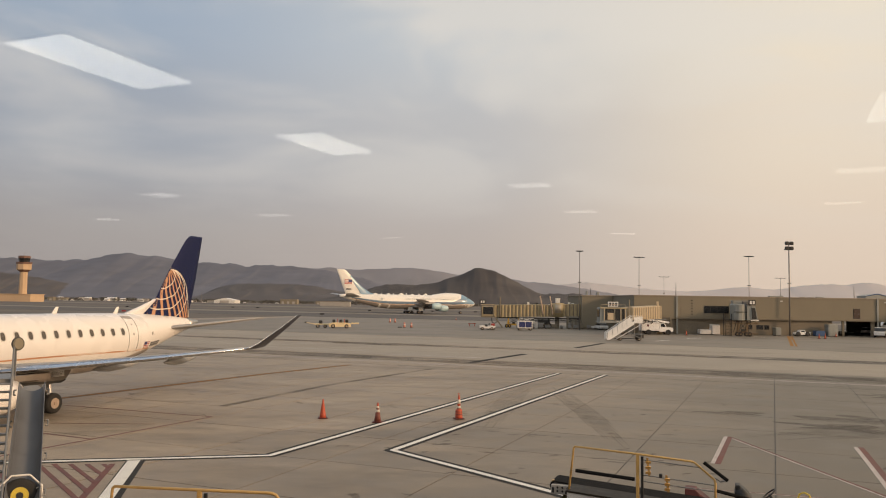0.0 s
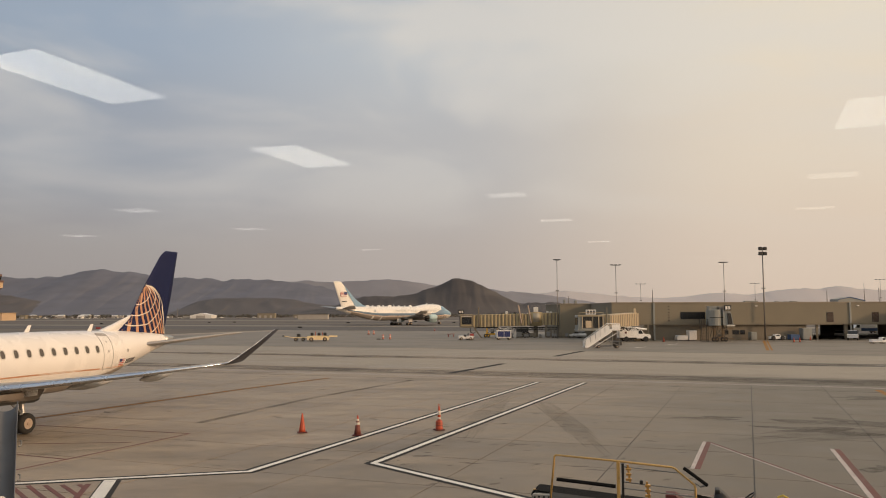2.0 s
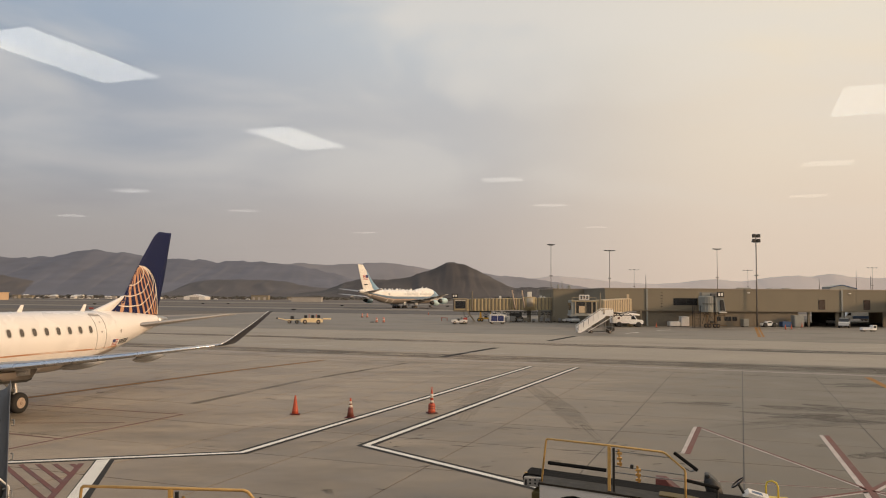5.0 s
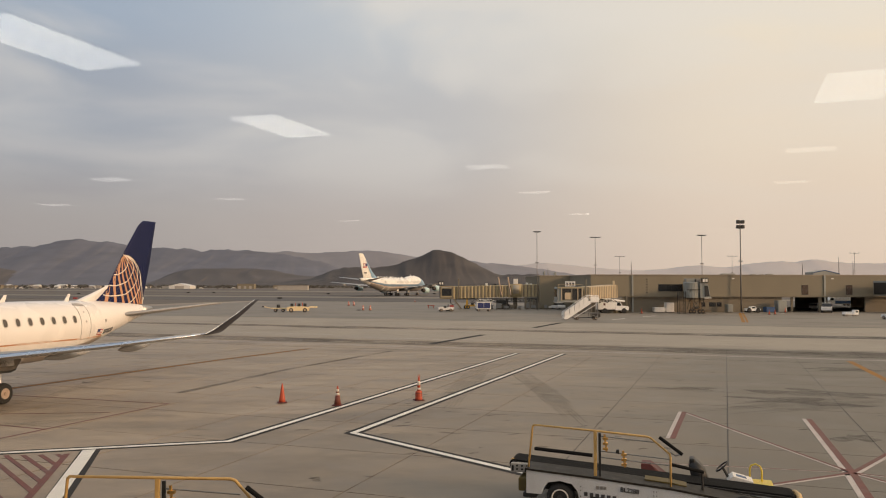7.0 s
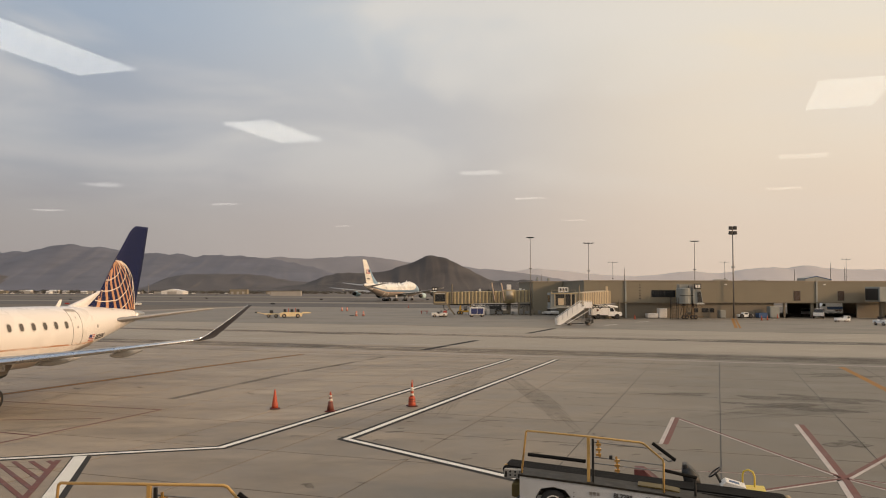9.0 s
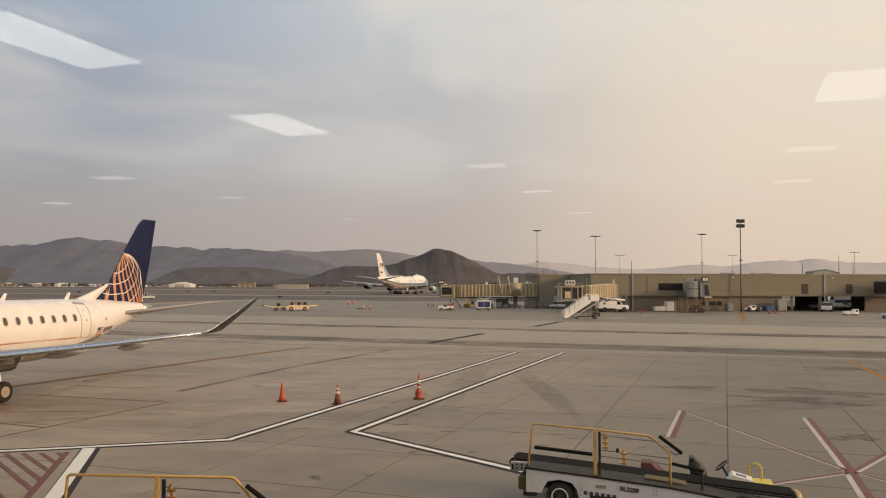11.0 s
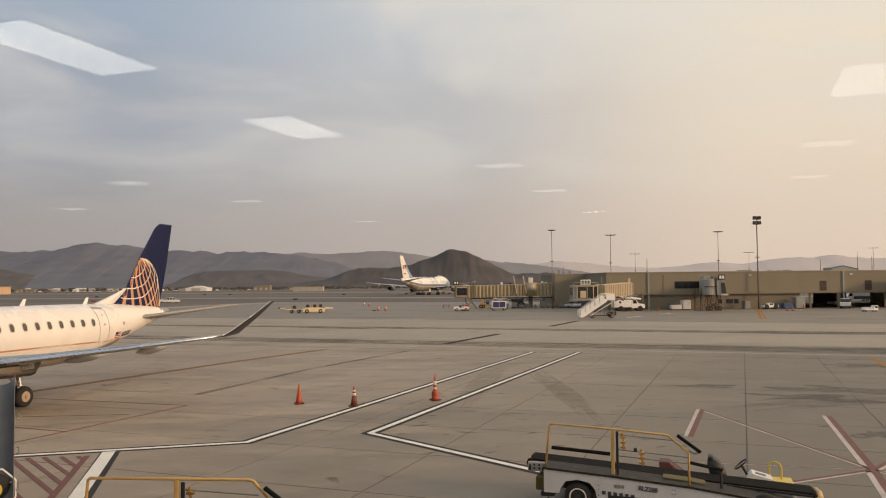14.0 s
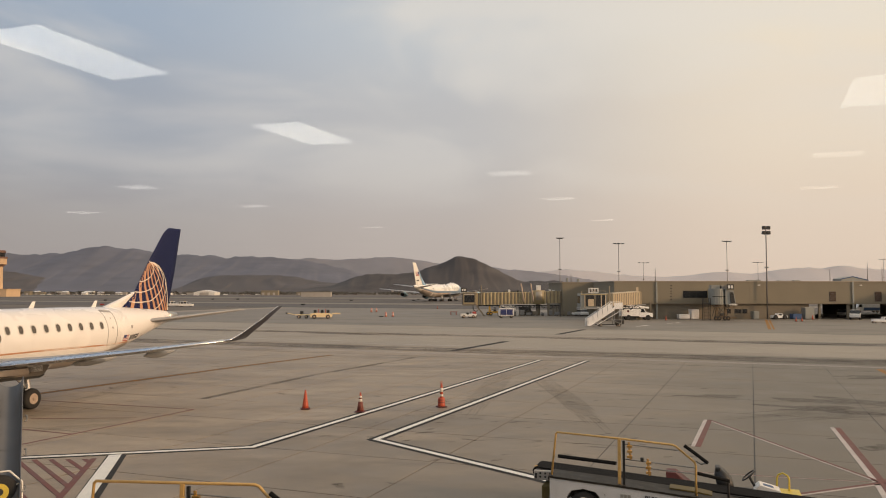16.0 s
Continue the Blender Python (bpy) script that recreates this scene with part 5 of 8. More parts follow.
def underside(parent, x0, x1, y, z, seed, mt):
    """Trusses, ducts and hanging hoses below a tunnel."""
    rnd = random.Random(seed)
    bm = bmesh.new()
    n = int((x1 - x0) / 0.9)
    for k in range(n):
        a, b = x0 + (x1 - x0) * k / n, x0 + (x1 - x0) * (k + 1) / n
        rod(bm, (a, y, z), (b, y, z - 0.55) if k % 2 == 0 else (b, y, z), 0.05, 5)
        rod(bm, (a, y, z - 0.55), (b, y, z) if k % 2 else (b, y, z - 0.55), 0.05, 5)
    rod(bm, (x0, y, z - 0.55), (x1, y, z - 0.55), 0.06, 5)
    part("truss", bm, mt, parent, "steel truss under the tunnel")
    for k in range(int((x1 - x0) / 2.2)):
        xx, w, d = x0 + 0.5 + k * 2.2 + rnd.uniform(-0.4, 0.4), rnd.uniform(0.5, 1.1), rnd.uniform(0.35, 0.8)
        part("hose", pipe([(xx, y - 0.15, z - 0.1), (xx + 0.05 * w, y - 0.2, z - 0.6 * d), (xx + 0.5 * w, y - 0.2, z - d), (xx + 0.95 * w, y - 0.2, z - 0.6 * d), (xx + w, y - 0.15, z - 0.1)], 0.07, 6), M_BLACK, parent, "hanging black hose")


def bridges():
    # long bridge seen side-on
    b = thing("jet_bridge", "long tan ribbed jet bridge seen side-on, beside the concourse", "jet bridge", group="jet bridges")
    Y = 183.0
    cab = part("cab", soft_box(9.0, 12.0, Y - 1.6, Y + 1.6, 2.3, 5.25, 0.12), M_BRIDGE, b, "dark tan cab with open sides")
    # a black sheet stands in for the shaded inside of the cab
    part("canopy_opening", bx(8.93, 9.02, Y - 1.3, Y + 1.3, 2.6, 5.0), M_BLACK, cab, "black sheet as the shade of the open end")
    part("cab_window", bx(9.35, 11.6, Y - 1.66, Y - 1.59, 3.0, 4.65), M_PANE, cab, "dark cab window")
    part("cab_sill", bx(9.3, 11.6, Y - 1.68, Y - 1.58, 4.78, 4.9), M_LOADER, cab)
    corrugated(b, (12.05, Y), (23.6, Y), 1.35, 2.35, 5.2, 2.7, 5.45)
    corrugated(b, (22.4, Y), (25.4, Y), 1.55, 2.6, 5.3, 2.75, 5.5)
    rot = part("rotunda", rod(bmesh.new(), (26.4, Y - 0.4, 2.6), (26.4, Y - 0.4, 5.75), 1.55, 24), M_BRIDGE, b, "round rotunda", True)
    part("rotunda_shutter", rod(bmesh.new(), (26.4, Y - 0.62, 3.5), (26.4, Y - 0.62, 5.5), 1.36, 24), M_ROTUNDA, rot, "silver-tan shutter drum", True)
    corrugated(b, (27.9, Y), (34.6, Y - 1.0), 1.4, 2.75, 5.6, 2.9, 5.75)
    part("rotunda_column", rod(bmesh.new(), (26.4, Y - 0.4, 0), (26.4, Y - 0.4, 2.6), 0.5, 16), M_TAN_DARK, b, "tan support column")
    for xx in (28.4, 31.2, 34.2):
        part("support_post", bx(xx, xx + 0.5, Y - 1.6, Y - 1.1, 0, 2.8), M_TAN_DARK, b)
    wheel_bogie(b, 16.4, Y - 0.6, 2.5, 1.6)
    for xx, lean in ((22.3, 0.7), (24.5, 0.7)):
        part("hoist_arm", rod(bmesh.new(), (xx, Y - 1.7, 7.3), (xx + lean, Y - 1.7, 3.2), 0.17, 8), M_HUB, b, "leaning pale hoist arm")
    part("mast", rod(bmesh.new(), (13.2, Y - 1.5, 2.4), (13.2, Y - 1.5, 6.9), 0.14, 8), M_TAN_DARK, b)
    sign = part("sign_box", soft_box(8.6, 10.0, Y - 0.2, Y + 0.1, 5.35, 6.3, 0.04), M_DARKMETAL, b, "dark gate sign box")
    part("sign_bar", bx(8.85, 9.2, Y - 0.23, Y - 0.2, 5.6, 6.1), M_LOADER, sign)
    part("sign_bar", bx(9.4, 9.75, Y - 0.23, Y - 0.2, 5.6, 6.1), M_LOADER, sign)
    part("cable_loop", pipe([(11.3, Y - 1.4, 2.3), (11.4, Y - 1.5, 1.3), (12.0, Y - 1.5, 0.9), (12.6, Y - 1.5, 1.4), (12.6, Y - 1.4, 2.4)], 0.09, 6), M_BLACK, b, "hanging black cable loop")
    part("underframe", bx(12.5, 34.0, Y - 0.8, Y + 0.8, 2.15, 2.4), M_DARKMETAL, b)
    underside(b, 17.5, 33.5, Y - 1.2, 2.3, 3, M_DARKMETAL)
    wheel_bogie(b, 23.6, Y - 0.6, 2.3, 0.9, M_TAN_DARK)
    part("service_duct", pipe([(24.4, Y - 1.5, 2.4), (24.4, Y - 1.6, 1.2), (25.2, Y - 1.6, 0.6), (25.4, Y - 1.6, 0.1)], 0.2, 8), M_DARKMETAL, b, "dark air hose down to the ground")
    for k, xx in enumerate((29.6, 30.4, 32.6, 33.4)):
        part("support_column", bx(xx, xx + 0.28, Y - 1.5, Y - 1.2, 0, 2.3), M_TAN_DARK, b)
    for xx, hh in ((19.5, 0.7), (28.9, 0.9), (29.7, 0.6), (31.5, 0.5)):
        part("roof_box", soft_box(xx, xx + 0.5, Y - 0.6, Y - 0.1, 5.3, 5.5 + hh * 0.6, 0.04), M_LOADER, b)
    for zz in (2.55, 5.0):
        part("cab_frame", bx(8.9, 12.1, Y - 1.72, Y - 1.6, zz - 0.1, zz + 0.1), M_TAN_DARK, cab)
    for xx in (8.95, 11.7):
        part("cab_frame", bx(xx, xx + 0.2, Y - 1.71, Y - 1.61, 2.65, 4.9), M_TAN_DARK, cab)
    part("service_stair", loft(bmesh.new(), [[Vector((11.9, Y - 2.0, 2.3)), Vector((12.3, Y - 2.0, 2.3)), Vector((12.3, Y - 1.5, 2.3)), Vector((11.9, Y - 1.5, 2.3))], [Vector((13.6, Y - 2.0, 0.0)), Vector((14.0, Y - 2.0, 0.0)), Vector((14.0, Y - 1.5, 0.0)), Vector((13.6, Y - 1.5, 0.0))]]), M_TAN_DARK, b, "tan service stair")
    part("service_unit", soft_box(17.6, 21.2, Y - 1.2, Y + 0.6, 1.35, 2.3, 0.05), M_LOADER, b, "white unit slung under the tunnel")
    part("service_unit", soft_box(22.0, 24.2, Y - 1.2, Y + 0.6, 1.2, 2.0, 0.05), M_DARKMETAL, b)
    part("roof_unit", soft_box(26.0, 27.0, Y - 0.8, Y, 5.75, 6.9, 0.05), M_LOADER, b, "white unit on the rotunda")

    # short bridge with a bright ribbed tunnel
    b = thing("jet_bridge", "short jet bridge with grey cab and sunlit ribbed tunnel", "jet bridge", group="jet bridges")
    cab = part("cab", soft_box(29.6, 34.6, 149.2, 152.4, 2.5, 5.15, 0.1), M_BRIDGE_GREY, b, "grey cab")
    # black sheet on the closed cab, painted shade of an open front
    part("canopy_opening", bx(30.4, 34.2, 149.1, 149.22, 2.75, 4.85), M_BLACK, cab, "black sheet as the shade of the open front")
    part("cab_post", bx(32.2, 32.4, 149.0, 149.1, 2.6, 4.9), M_TAN, cab)
    part("cab_glass", bx(29.52, 29.62, 149.6, 151.8, 3.3, 4.7), M_PANE, cab)
    part("cab_trim", bx(29.6, 34.7, 149.02, 149.18, 4.9, 5.1), M_BRIDGE, cab)
    sign = part("sign_box", soft_box(31.3, 33.2, 150.0, 150.4, 5.25, 6.2, 0.04), M_LOADER, b, "white gate sign box")
    for k in range(3):
        part("sign_bar", bx(31.5 + k * 0.55, 31.85 + k * 0.55, 149.96, 150.0, 5.45, 6.0), M_INK, sign)
    corrugated(b, (34.9, 150.6), (42.2, 157.6), 1.4, 2.85, 5.2, 3.0, 5.6, 0.62, "sunlit ribbed tan tunnel", mt=M_BRIDGE_SUNLIT)
    part("mast", rod(bmesh.new(), (35.0, 149.0, 2.3), (35.0, 149.0, 6.6), 0.12, 8), M_TAN, b)
    part("support_column", bx(42.6, 43.3, 156.6, 157.4, 0, 5.6), M_TAN, b, "tan support column")
    part("support_frame", bx(43.8, 45.2, 157.6, 158.6, 0, 2.9), M_TAN_DARK, b)
    wheel_bogie(b, 33.4, 150.6, 2.5, 1.2, M_TAN_DARK)
    part("cab_floor", soft_box(29.4, 35.4, 148.6, 152.4, 2.25, 2.5, 0.05), M_BRIDGE_GREY, b, "grey cab floor")
    part("cab_skirt", loft(bmesh.new(), [[Vector((33.4, 148.7, 1.75)), Vector((35.2, 148.7, 1.75)), Vector((35.2, 148.9, 1.75)), Vector((33.4, 148.9, 1.75))], [Vector((32.6, 148.6, 2.6)), Vector((35.4, 148.6, 2.3)), Vector((35.4, 148.9, 2.3)), Vector((32.6, 148.9, 2.6))]]), M_FRESH, b)
    for xx in (30.3, 33.4, 34.2):
        part("cab_post", bx(xx, xx + 0.16, 148.98, 149.1, 2.6, 4.9), M_BRIDGE_SUNLIT, cab)
    part("cab_inner_panel", bx(31.0, 32.1, 149.04, 149.11, 2.8, 4.1), M_BRIDGE_SUNLIT, cab, "pale panel inside the cab")
    roof_rail(b, 29.8, 34.4, 149.3, 5.15, 5.15, M_BRIDGE_SUNLIT, 0.5)
    underside(b, 34.8, 41.8, 151.8, 2.85, 5, M_DARKMETAL)
    part("utility_riser", bx(42.1, 42.5, 156.2, 156.6, 0, 6.4), M_BRIDGE_SUNLIT, b, "pale riser beside the tunnel")
    part("utility_riser", bx(44.9, 45.2, 156.8, 157.2, 0, 3.4), M_TAN_DARK, b)
    # bridge seen end-on
    b = thing("jet_bridge", "grey jet bridge seen end-on with a drum-shaped cab", "jet bridge", group="jet bridges")
    bm = bmesh.new()
    rings = []
    for z, r in ((3.0, 1.3), (3.1, 1.42), (6.0, 1.42), (6.1, 1.3)):
        rings.append([Vector((56.6 + r * math.cos(k * math.tau / 24), 152.6 + r * math.sin(k * math.tau / 24), z)) for k in range(24)])
    cab = part("cab", loft(bm, rings), M_BRIDGE_GREY, b, "grey rounded cab", False)
    part("cab_band", bx(55.4, 57.9, 151.08, 151.2, 4.55, 4.68), M_DARKMETAL, cab)
    nose = part("canopy", loft(bmesh.new(), [[Vector((58.0, 151.4, 3.1)), Vector((58.0, 153.6, 3.1)), Vector((58.0, 153.6, 6.0)), Vector((58.0, 151.4, 6.0))], [Vector((60.0, 151.2, 3.0)), Vector((60.0, 153.8, 3.0)), Vector((59.5, 153.8, 5.75)), Vector((59.5, 151.2, 5.75))]]), M_BRIDGE_GREY, b, "folding canopy")
    # black sheet in place of the canopy's shaded hollow
    part("canopy_opening", loft(bmesh.new(), [[Vector((58.9, 151.14, 3.35)), Vector((59.75, 151.14, 3.35)), Vector((59.4, 151.14, 5.4)), Vector((58.8, 151.14, 5.4))], [Vector((58.9, 151.3, 3.35)), Vector((59.75, 151.3, 3.35)), Vector((59.4, 151.3, 5.4)), Vector((58.8, 151.3, 5.4))]]), M_BLACK, nose, "black sheet as the shade of the opening")
    part("canopy_sill", bx(58.6, 60.1, 151.0, 151.2, 2.95, 3.1), M_LOADER, nose)
    corrugated(b, (56.7, 153.9), (59.0, 159.6), 1.2, 3.1, 5.9, 3.1, 5.9)
    part("roof_unit", soft_box(55.6, 57.2, 152.0, 153.4, 6.1, 6.8, 0.05), M_BRIDGE_GREY, b)
    part("roof_unit", soft_box(57.4, 58.6, 152.0, 153.0, 6.0, 6.7, 0.05), M_GALV, b)
    wheel_bogie(b, 57.4, 152.2, 3.0, 1.1, M_RUST)
    underside(b, 55.2, 60.0, 151.6, 3.0, 8, M_RUST)
    roof_rail(b, 55.3, 59.4, 151.4, 6.05, 6.05, M_GALV, 0.75)
    roof_rail(b, 55.5, 59.2, 153.6, 6.05, 6.05, M_GALV, 0.75)
    for k in range(10):
        an = math.pi * (1.08 + 0.84 * k / 9)
        part("shutter_slat", bx(56.6 + 1.44 * math.cos(an) - 0.035, 56.6 + 1.44 * math.cos(an) + 0.035, 152.6 + 1.44 * math.sin(an) - 0.035, 152.6 + 1.44 * math.sin(an) + 0.035, 3.15, 5.95), M_BRIDGE_GREY, cab)
    gate = part("sign_box", soft_box(58.2, 59.5, 151.0, 151.3, 5.95, 6.95, 0.04), M_DARKMETAL, b, "dark gate sign box")
    for k in range(2):
        part("sign_bar", bx(58.35 + k * 0.55, 58.75 + k * 0.55, 150.96, 151.0, 6.15, 6.75), M_LOADER, gate)
    part("tow_frame", soft_box(58.9, 60.2, 151.6, 152.2, 0.4, 0.62, 0.05), M_RUST, b, "brown frame at the wheels")
    for xx in (55.6, 56.6, 58.4):
        part("brace", rod(bmesh.new(), (xx, 152.0, 0.8), (xx + 0.7, 152.2, 3.0), 0.07, 6), M_DARKMETAL, b)
    stair = part("stair_frame", bx(54.0, 55.2, 151.8, 152.7, 3.1, 3.25), M_DARKMETAL, b, "dark service stair landing")
    for xx in (53.9, 55.15):
        for yy in (151.8, 152.65):
            part("stair_post", bx(xx, xx + 0.1, yy, yy + 0.1, 0, 4.3), M_DARKMETAL, stair)
    for k in range(11):
        part("stair_step", bx(53.98, 55.16, 151.82, 152.1, 0.28 * k + 0.1, 0.28 * k + 0.16), M_DARKMETAL, stair)
    # bridge at the far right of the concourse
    b = thing("jet_bridge", "grey boxy jet bridge cab beyond the tunnel openings", "jet bridge", group="jet bridges")
    part("cab", soft_box(96.6, 102.5, 153.0, 158.0, 3.4, 6.4, 0.15), M_BRIDGE_GREY, b, "grey cab")
    part("cab_band", bx(96.5, 96.6, 153.4, 157.6, 3.7, 6.0), M_DARKMETAL, b)
    part("support_column", bx(98.2, 99.0, 155, 155.8, 0, 3.4), M_TAN_DARK, b)
    wheel_bogie(b, 100.2, 154.6, 3.4, 1.3)


bridges()


# ---------------------------------------------------------------- light poles and masts
def light_pole(x, y, h, heads, label, base_z=0.0, r=0.10, spread=1.1, cat="light pole"):
    p = thing("light_pole", label, cat, pose(x, y, base_z), group="apron light poles")
    part("pole", rod(bmesh.new(), (0, 0, 0), (0, 0, h), r, 10, r * 0.6), M_POLE, p, "tapered grey pole", True)
    part("crossarm", bx(-spread, spread, -0.06, 0.06, h - 0.12, h), M_POLE, p)
    for k in range(heads):
        xx = -spread + 2 * spread * k / max(1, heads - 1)
        part("lamp_head", soft_box(xx - 0.32, xx + 0.32, -0.3, 0.3, h - 0.02, h + 0.15, 0.05), M_DARKMETAL, p, "dark lamp head")
    part("service_ring", bx(-0.32, 0.32, -0.25, 0.25, h * 0.60, h * 0.60 + 0.22), M_POLE, p)
    return p


light_pole(29.5, 171.0, 17.0, 3, "tall grey light pole behind the jet bridge", spread=0.5)
light_pole(47.0, 190.0, 17.0, 3, "tall grey light pole rising behind the roof", spread=1.0)
light_pole(73.3, 190.0, 17.6, 3, "tall grey light pole rising behind the roof", spread=0.8)
for px_, py_, hz in ((89.2, 320, 17.0), (136.1, 320, 17.2), (188.0, 320, 18.6)):
    light_pole(px_, py_, hz, 3, "distant grey light pole beyond the concourse", spread=1.8)
p4 = light_pole(69.4, 159.0, 17.2, 2, "tall light pole with four floodlights by the concourse", spread=0.55, r=0.17)
for hz in (17.1, 18.1):
    for s in (-0.46, 0.46):
        part("floodlight", soft_box(s - 0.36, s + 0.36, -0.4, 0.1, hz, hz + 0.72, 0.12), M_DARKMETAL, p4, "dark square floodlight")
part("floodlight_stem", rod(bmesh.new(), (0, 0, 17.1), (0, 0, 18.6), 0.1), M_POLE, p4)
for k, (mx, my, mh, lb) in enumerate(((51.4, 175, 10.7, "thin mast on the roof"), (93.2, 180, 10.5, "thin mast on the roof"), (111.0, 196, 12.7, "thin mast on the roof"), (114.7, 196, 11.6, "thin mast on the roof"), (34.5, 185, 9.4, "thin mast on the roof"))):
    solo("antenna_mast", rod(bmesh.new(), (0, 0, 0), (0, 0, mh - 7.68), 0.1, 6, 0.05), M_POLE, lb, "mast", pose(mx, my, 7.68))


# ---------------------------------------------------------------- vehicles and gear on the apron
def wheels(parent, pts, r, w, axis=(0, 1, 0), rim=None):
    for c in pts:
        t = part("wheel", disc_wheel(bmesh.new(), c, axis, r, w, 18), M_TYRE, parent, "black wheel", True)
        sd = Vector(axis) * (w * 0.52)
        bm = bmesh.new()
        for s in (1, -1):
            rod(bm, Vector(c) + sd * s * 0.8, Vector(c) + sd * s * 1.03, r * 0.55, 12, r * 0.5)
        part("rim", bm, rim or M_HUB, t)


def car_body(L, W, prof, cabin, mt, parent, lb=""):
    """A vehicle's body from a side profile and its narrower cabin."""
    bm = loft(bmesh.new(), [[Vector((x, y, z)) for x, z in prof] for y in (-W / 2, -W / 2 + 0.06, W / 2 - 0.06, W / 2)])
    body = part("body", bm, mt, parent, lb)
    g = part("glasshouse", loft(bmesh.new(), [[Vector((x, y * (1 - 0.05 * (z > 1.2)), z)) for x, z in cabin] for y in (-W / 2 + 0.05, W / 2 - 0.05)]), M_PANE, body, "dark windows")
    xs = [p[0] for p in cabin]
    zt = max(p[1] for p in cabin)
    top = [p[0] for p in cabin if p[1] > zt - 0.05]
    part("roof", soft_box(min(top) - 0.05, max(top) + 0.05, -W / 2 + 0.06, W / 2 - 0.06, zt - 0.02, zt + 0.07, 0.03), mt, body)
    return body


def suv(m, label):
    t = thing("white_suv", label, "car", m, group="white patrol cars")
    prof = [(-2.3, 0.35), (2.35, 0.35), (2.45, 0.7), (2.3, 1.0), (1.0, 1.12), (-2.3, 1.15), (-2.4, 0.8)]
    cabin = [(0.95, 1.1), (0.35, 1.72), (-2.0, 1.75), (-2.28, 1.12)]
    b = car_body(4.8, 1.95, prof, cabin, M_LOADER, t, "white body")
    for x in (0.25, -0.75, -1.7):
        part("window_pillar", bx(x - 0.07, x + 0.07, -0.94, 0.94, 1.1, 1.72), M_LOADER, b)
    wheels(t, [(1.45, s * 0.85, 0.36) for s in (1, -1)] + [(-1.5, s * 0.85, 0.36) for s in (1, -1)], 0.36, 0.24)
    part("headlight", soft_box(2.36, 2.46, -0.85, -0.5, 0.72, 0.9, 0.03), M_REFLECT, t)
    part("headlight", soft_box(2.36, 2.46, 0.5, 0.85, 0.72, 0.9, 0.03), M_REFLECT, t)
    part("roof_bar", soft_box(-0.5, -0.2, -0.6, 0.6, 1.82, 1.94, 0.03), M_YELLOW, t, "amber light bar")
    return t


SUV_Y = 276.0
suv_a = suv(pose(-88, SUV_Y, 0, 0, 0, 8), "white patrol car rolling slowly on the taxiway")
suv_b = suv(pose(-98, SUV_Y + 6, 0, 0, 0, 8), "white patrol car following another on the taxiway")


def tug(m, label, mt, name="baggage_tug"):
    t = thing(name, label, "tug", m)
    bm = loft(bmesh.new(), [[Vector((x, y, z)) for x, z in ((-1.5, 0.35), (1.55, 0.35), (1.6, 0.85), (0.5, 0.95), (0.35, 0.7), (-0.3, 0.7), (-0.45, 0.95), (-1.5, 0.9))] for y in (-0.75, -0.7, 0.7, 0.75)])
    part("body", bm, mt, t, "low boxy body")
    part("seat", soft_box(-0.4, 0.1, -0.5, 0.5, 0.7, 1.15, 0.08), M_BLACK, t, "black seat")
    part("steering_column", rod(bmesh.new(), (0.5, -0.3, 0.8), (0.3, -0.3, 1.3), 0.04), M_BLACK, t)
    part("windscreen", bx(0.55, 0.6, -0.6, 0.6, 0.95, 1.45), M_PANE, t)
    wheels(t, [(1.0, 0.68, 0.3), (1.0, -0.68, 0.3), (-0.95, 0.68, 0.3), (-0.95, -0.68, 0.3)], 0.32, 0.22)
    return t


def aircraft_tug():
    t = thing("pushback_tractor", "low pale yellow pushback tractor parked on the apron", "tractor", pose(-20.8, 162.6, 0, 0, 0, 8))
    bm = loft(bmesh.new(), [[Vector((x, y, z)) for x, z in ((-2.2, 0.28), (2.2, 0.28), (2.3, 0.9), (1.3, 1.15), (-1.2, 1.15), (-2.2, 1.0))] for y in (-1.05, -1.0, 1.0, 1.05)])
    part("body", bm, M_PALEYEL, t, "low pale yellow body")
    for x in (-1.2, 0.2, 1.4):
        part("seat", soft_box(x - 0.3, x + 0.3, -0.7, 0.7, 1.1, 1.75, 0.12), M_BLACK if x else M_LOADER, t, "dark seat")
    for x in (-0.5, 0.9):
        part("grab_bar", pipe([(x, -0.9, 1.1), (x, -0.9, 1.9), (x, 0.9, 1.9), (x, 0.9, 1.1)], 0.05, 6), M_ORANGE, t)
    part("push_bar", soft_box(2.25, 3.9, -0.2, 0.2, 0.85, 1.15, 0.05), M_PALEYEL, t, "long yellow push bar")
    wheels(t, [(1.35, s * 0.95, 0.42) for s in (1, -1)] + [(-1.35, s * 0.95, 0.42) for s in (1, -1)], 0.42, 0.32)
    d = thing("tow_dolly", "yellow tow dolly with bars beside the tractor", "dolly", pose(-24.8, 163.6, 0, 0, 0, 4))
    part("deck", soft_box(-1.4, 1.6, -0.7, 0.7, 0.62, 0.85, 0.04), M_PALEYEL, d, "yellow deck")
    part("drawbar", rod(bmesh.new(), (-1.4, 0, 0.75), (-3.0, 0, 1.05), 0.09), M_PALEYEL, d)
    part("hitch", soft_box(-3.3, -2.9, -0.25, 0.25, 0.95, 1.2, 0.05), M_DARKMETAL, d)
    part("ballast", soft_box(-0.4, 0.3, -0.4, 0.4, 0.85, 1.5, 0.1), M_DARKMETAL, d, "dark winch on the deck")
    wheels(d, [(0.9, s * 0.62, 0.34) for s in (1, -1)] + [(-0.6, s * 0.62, 0.34) for s in (1, -1)], 0.34, 0.22)


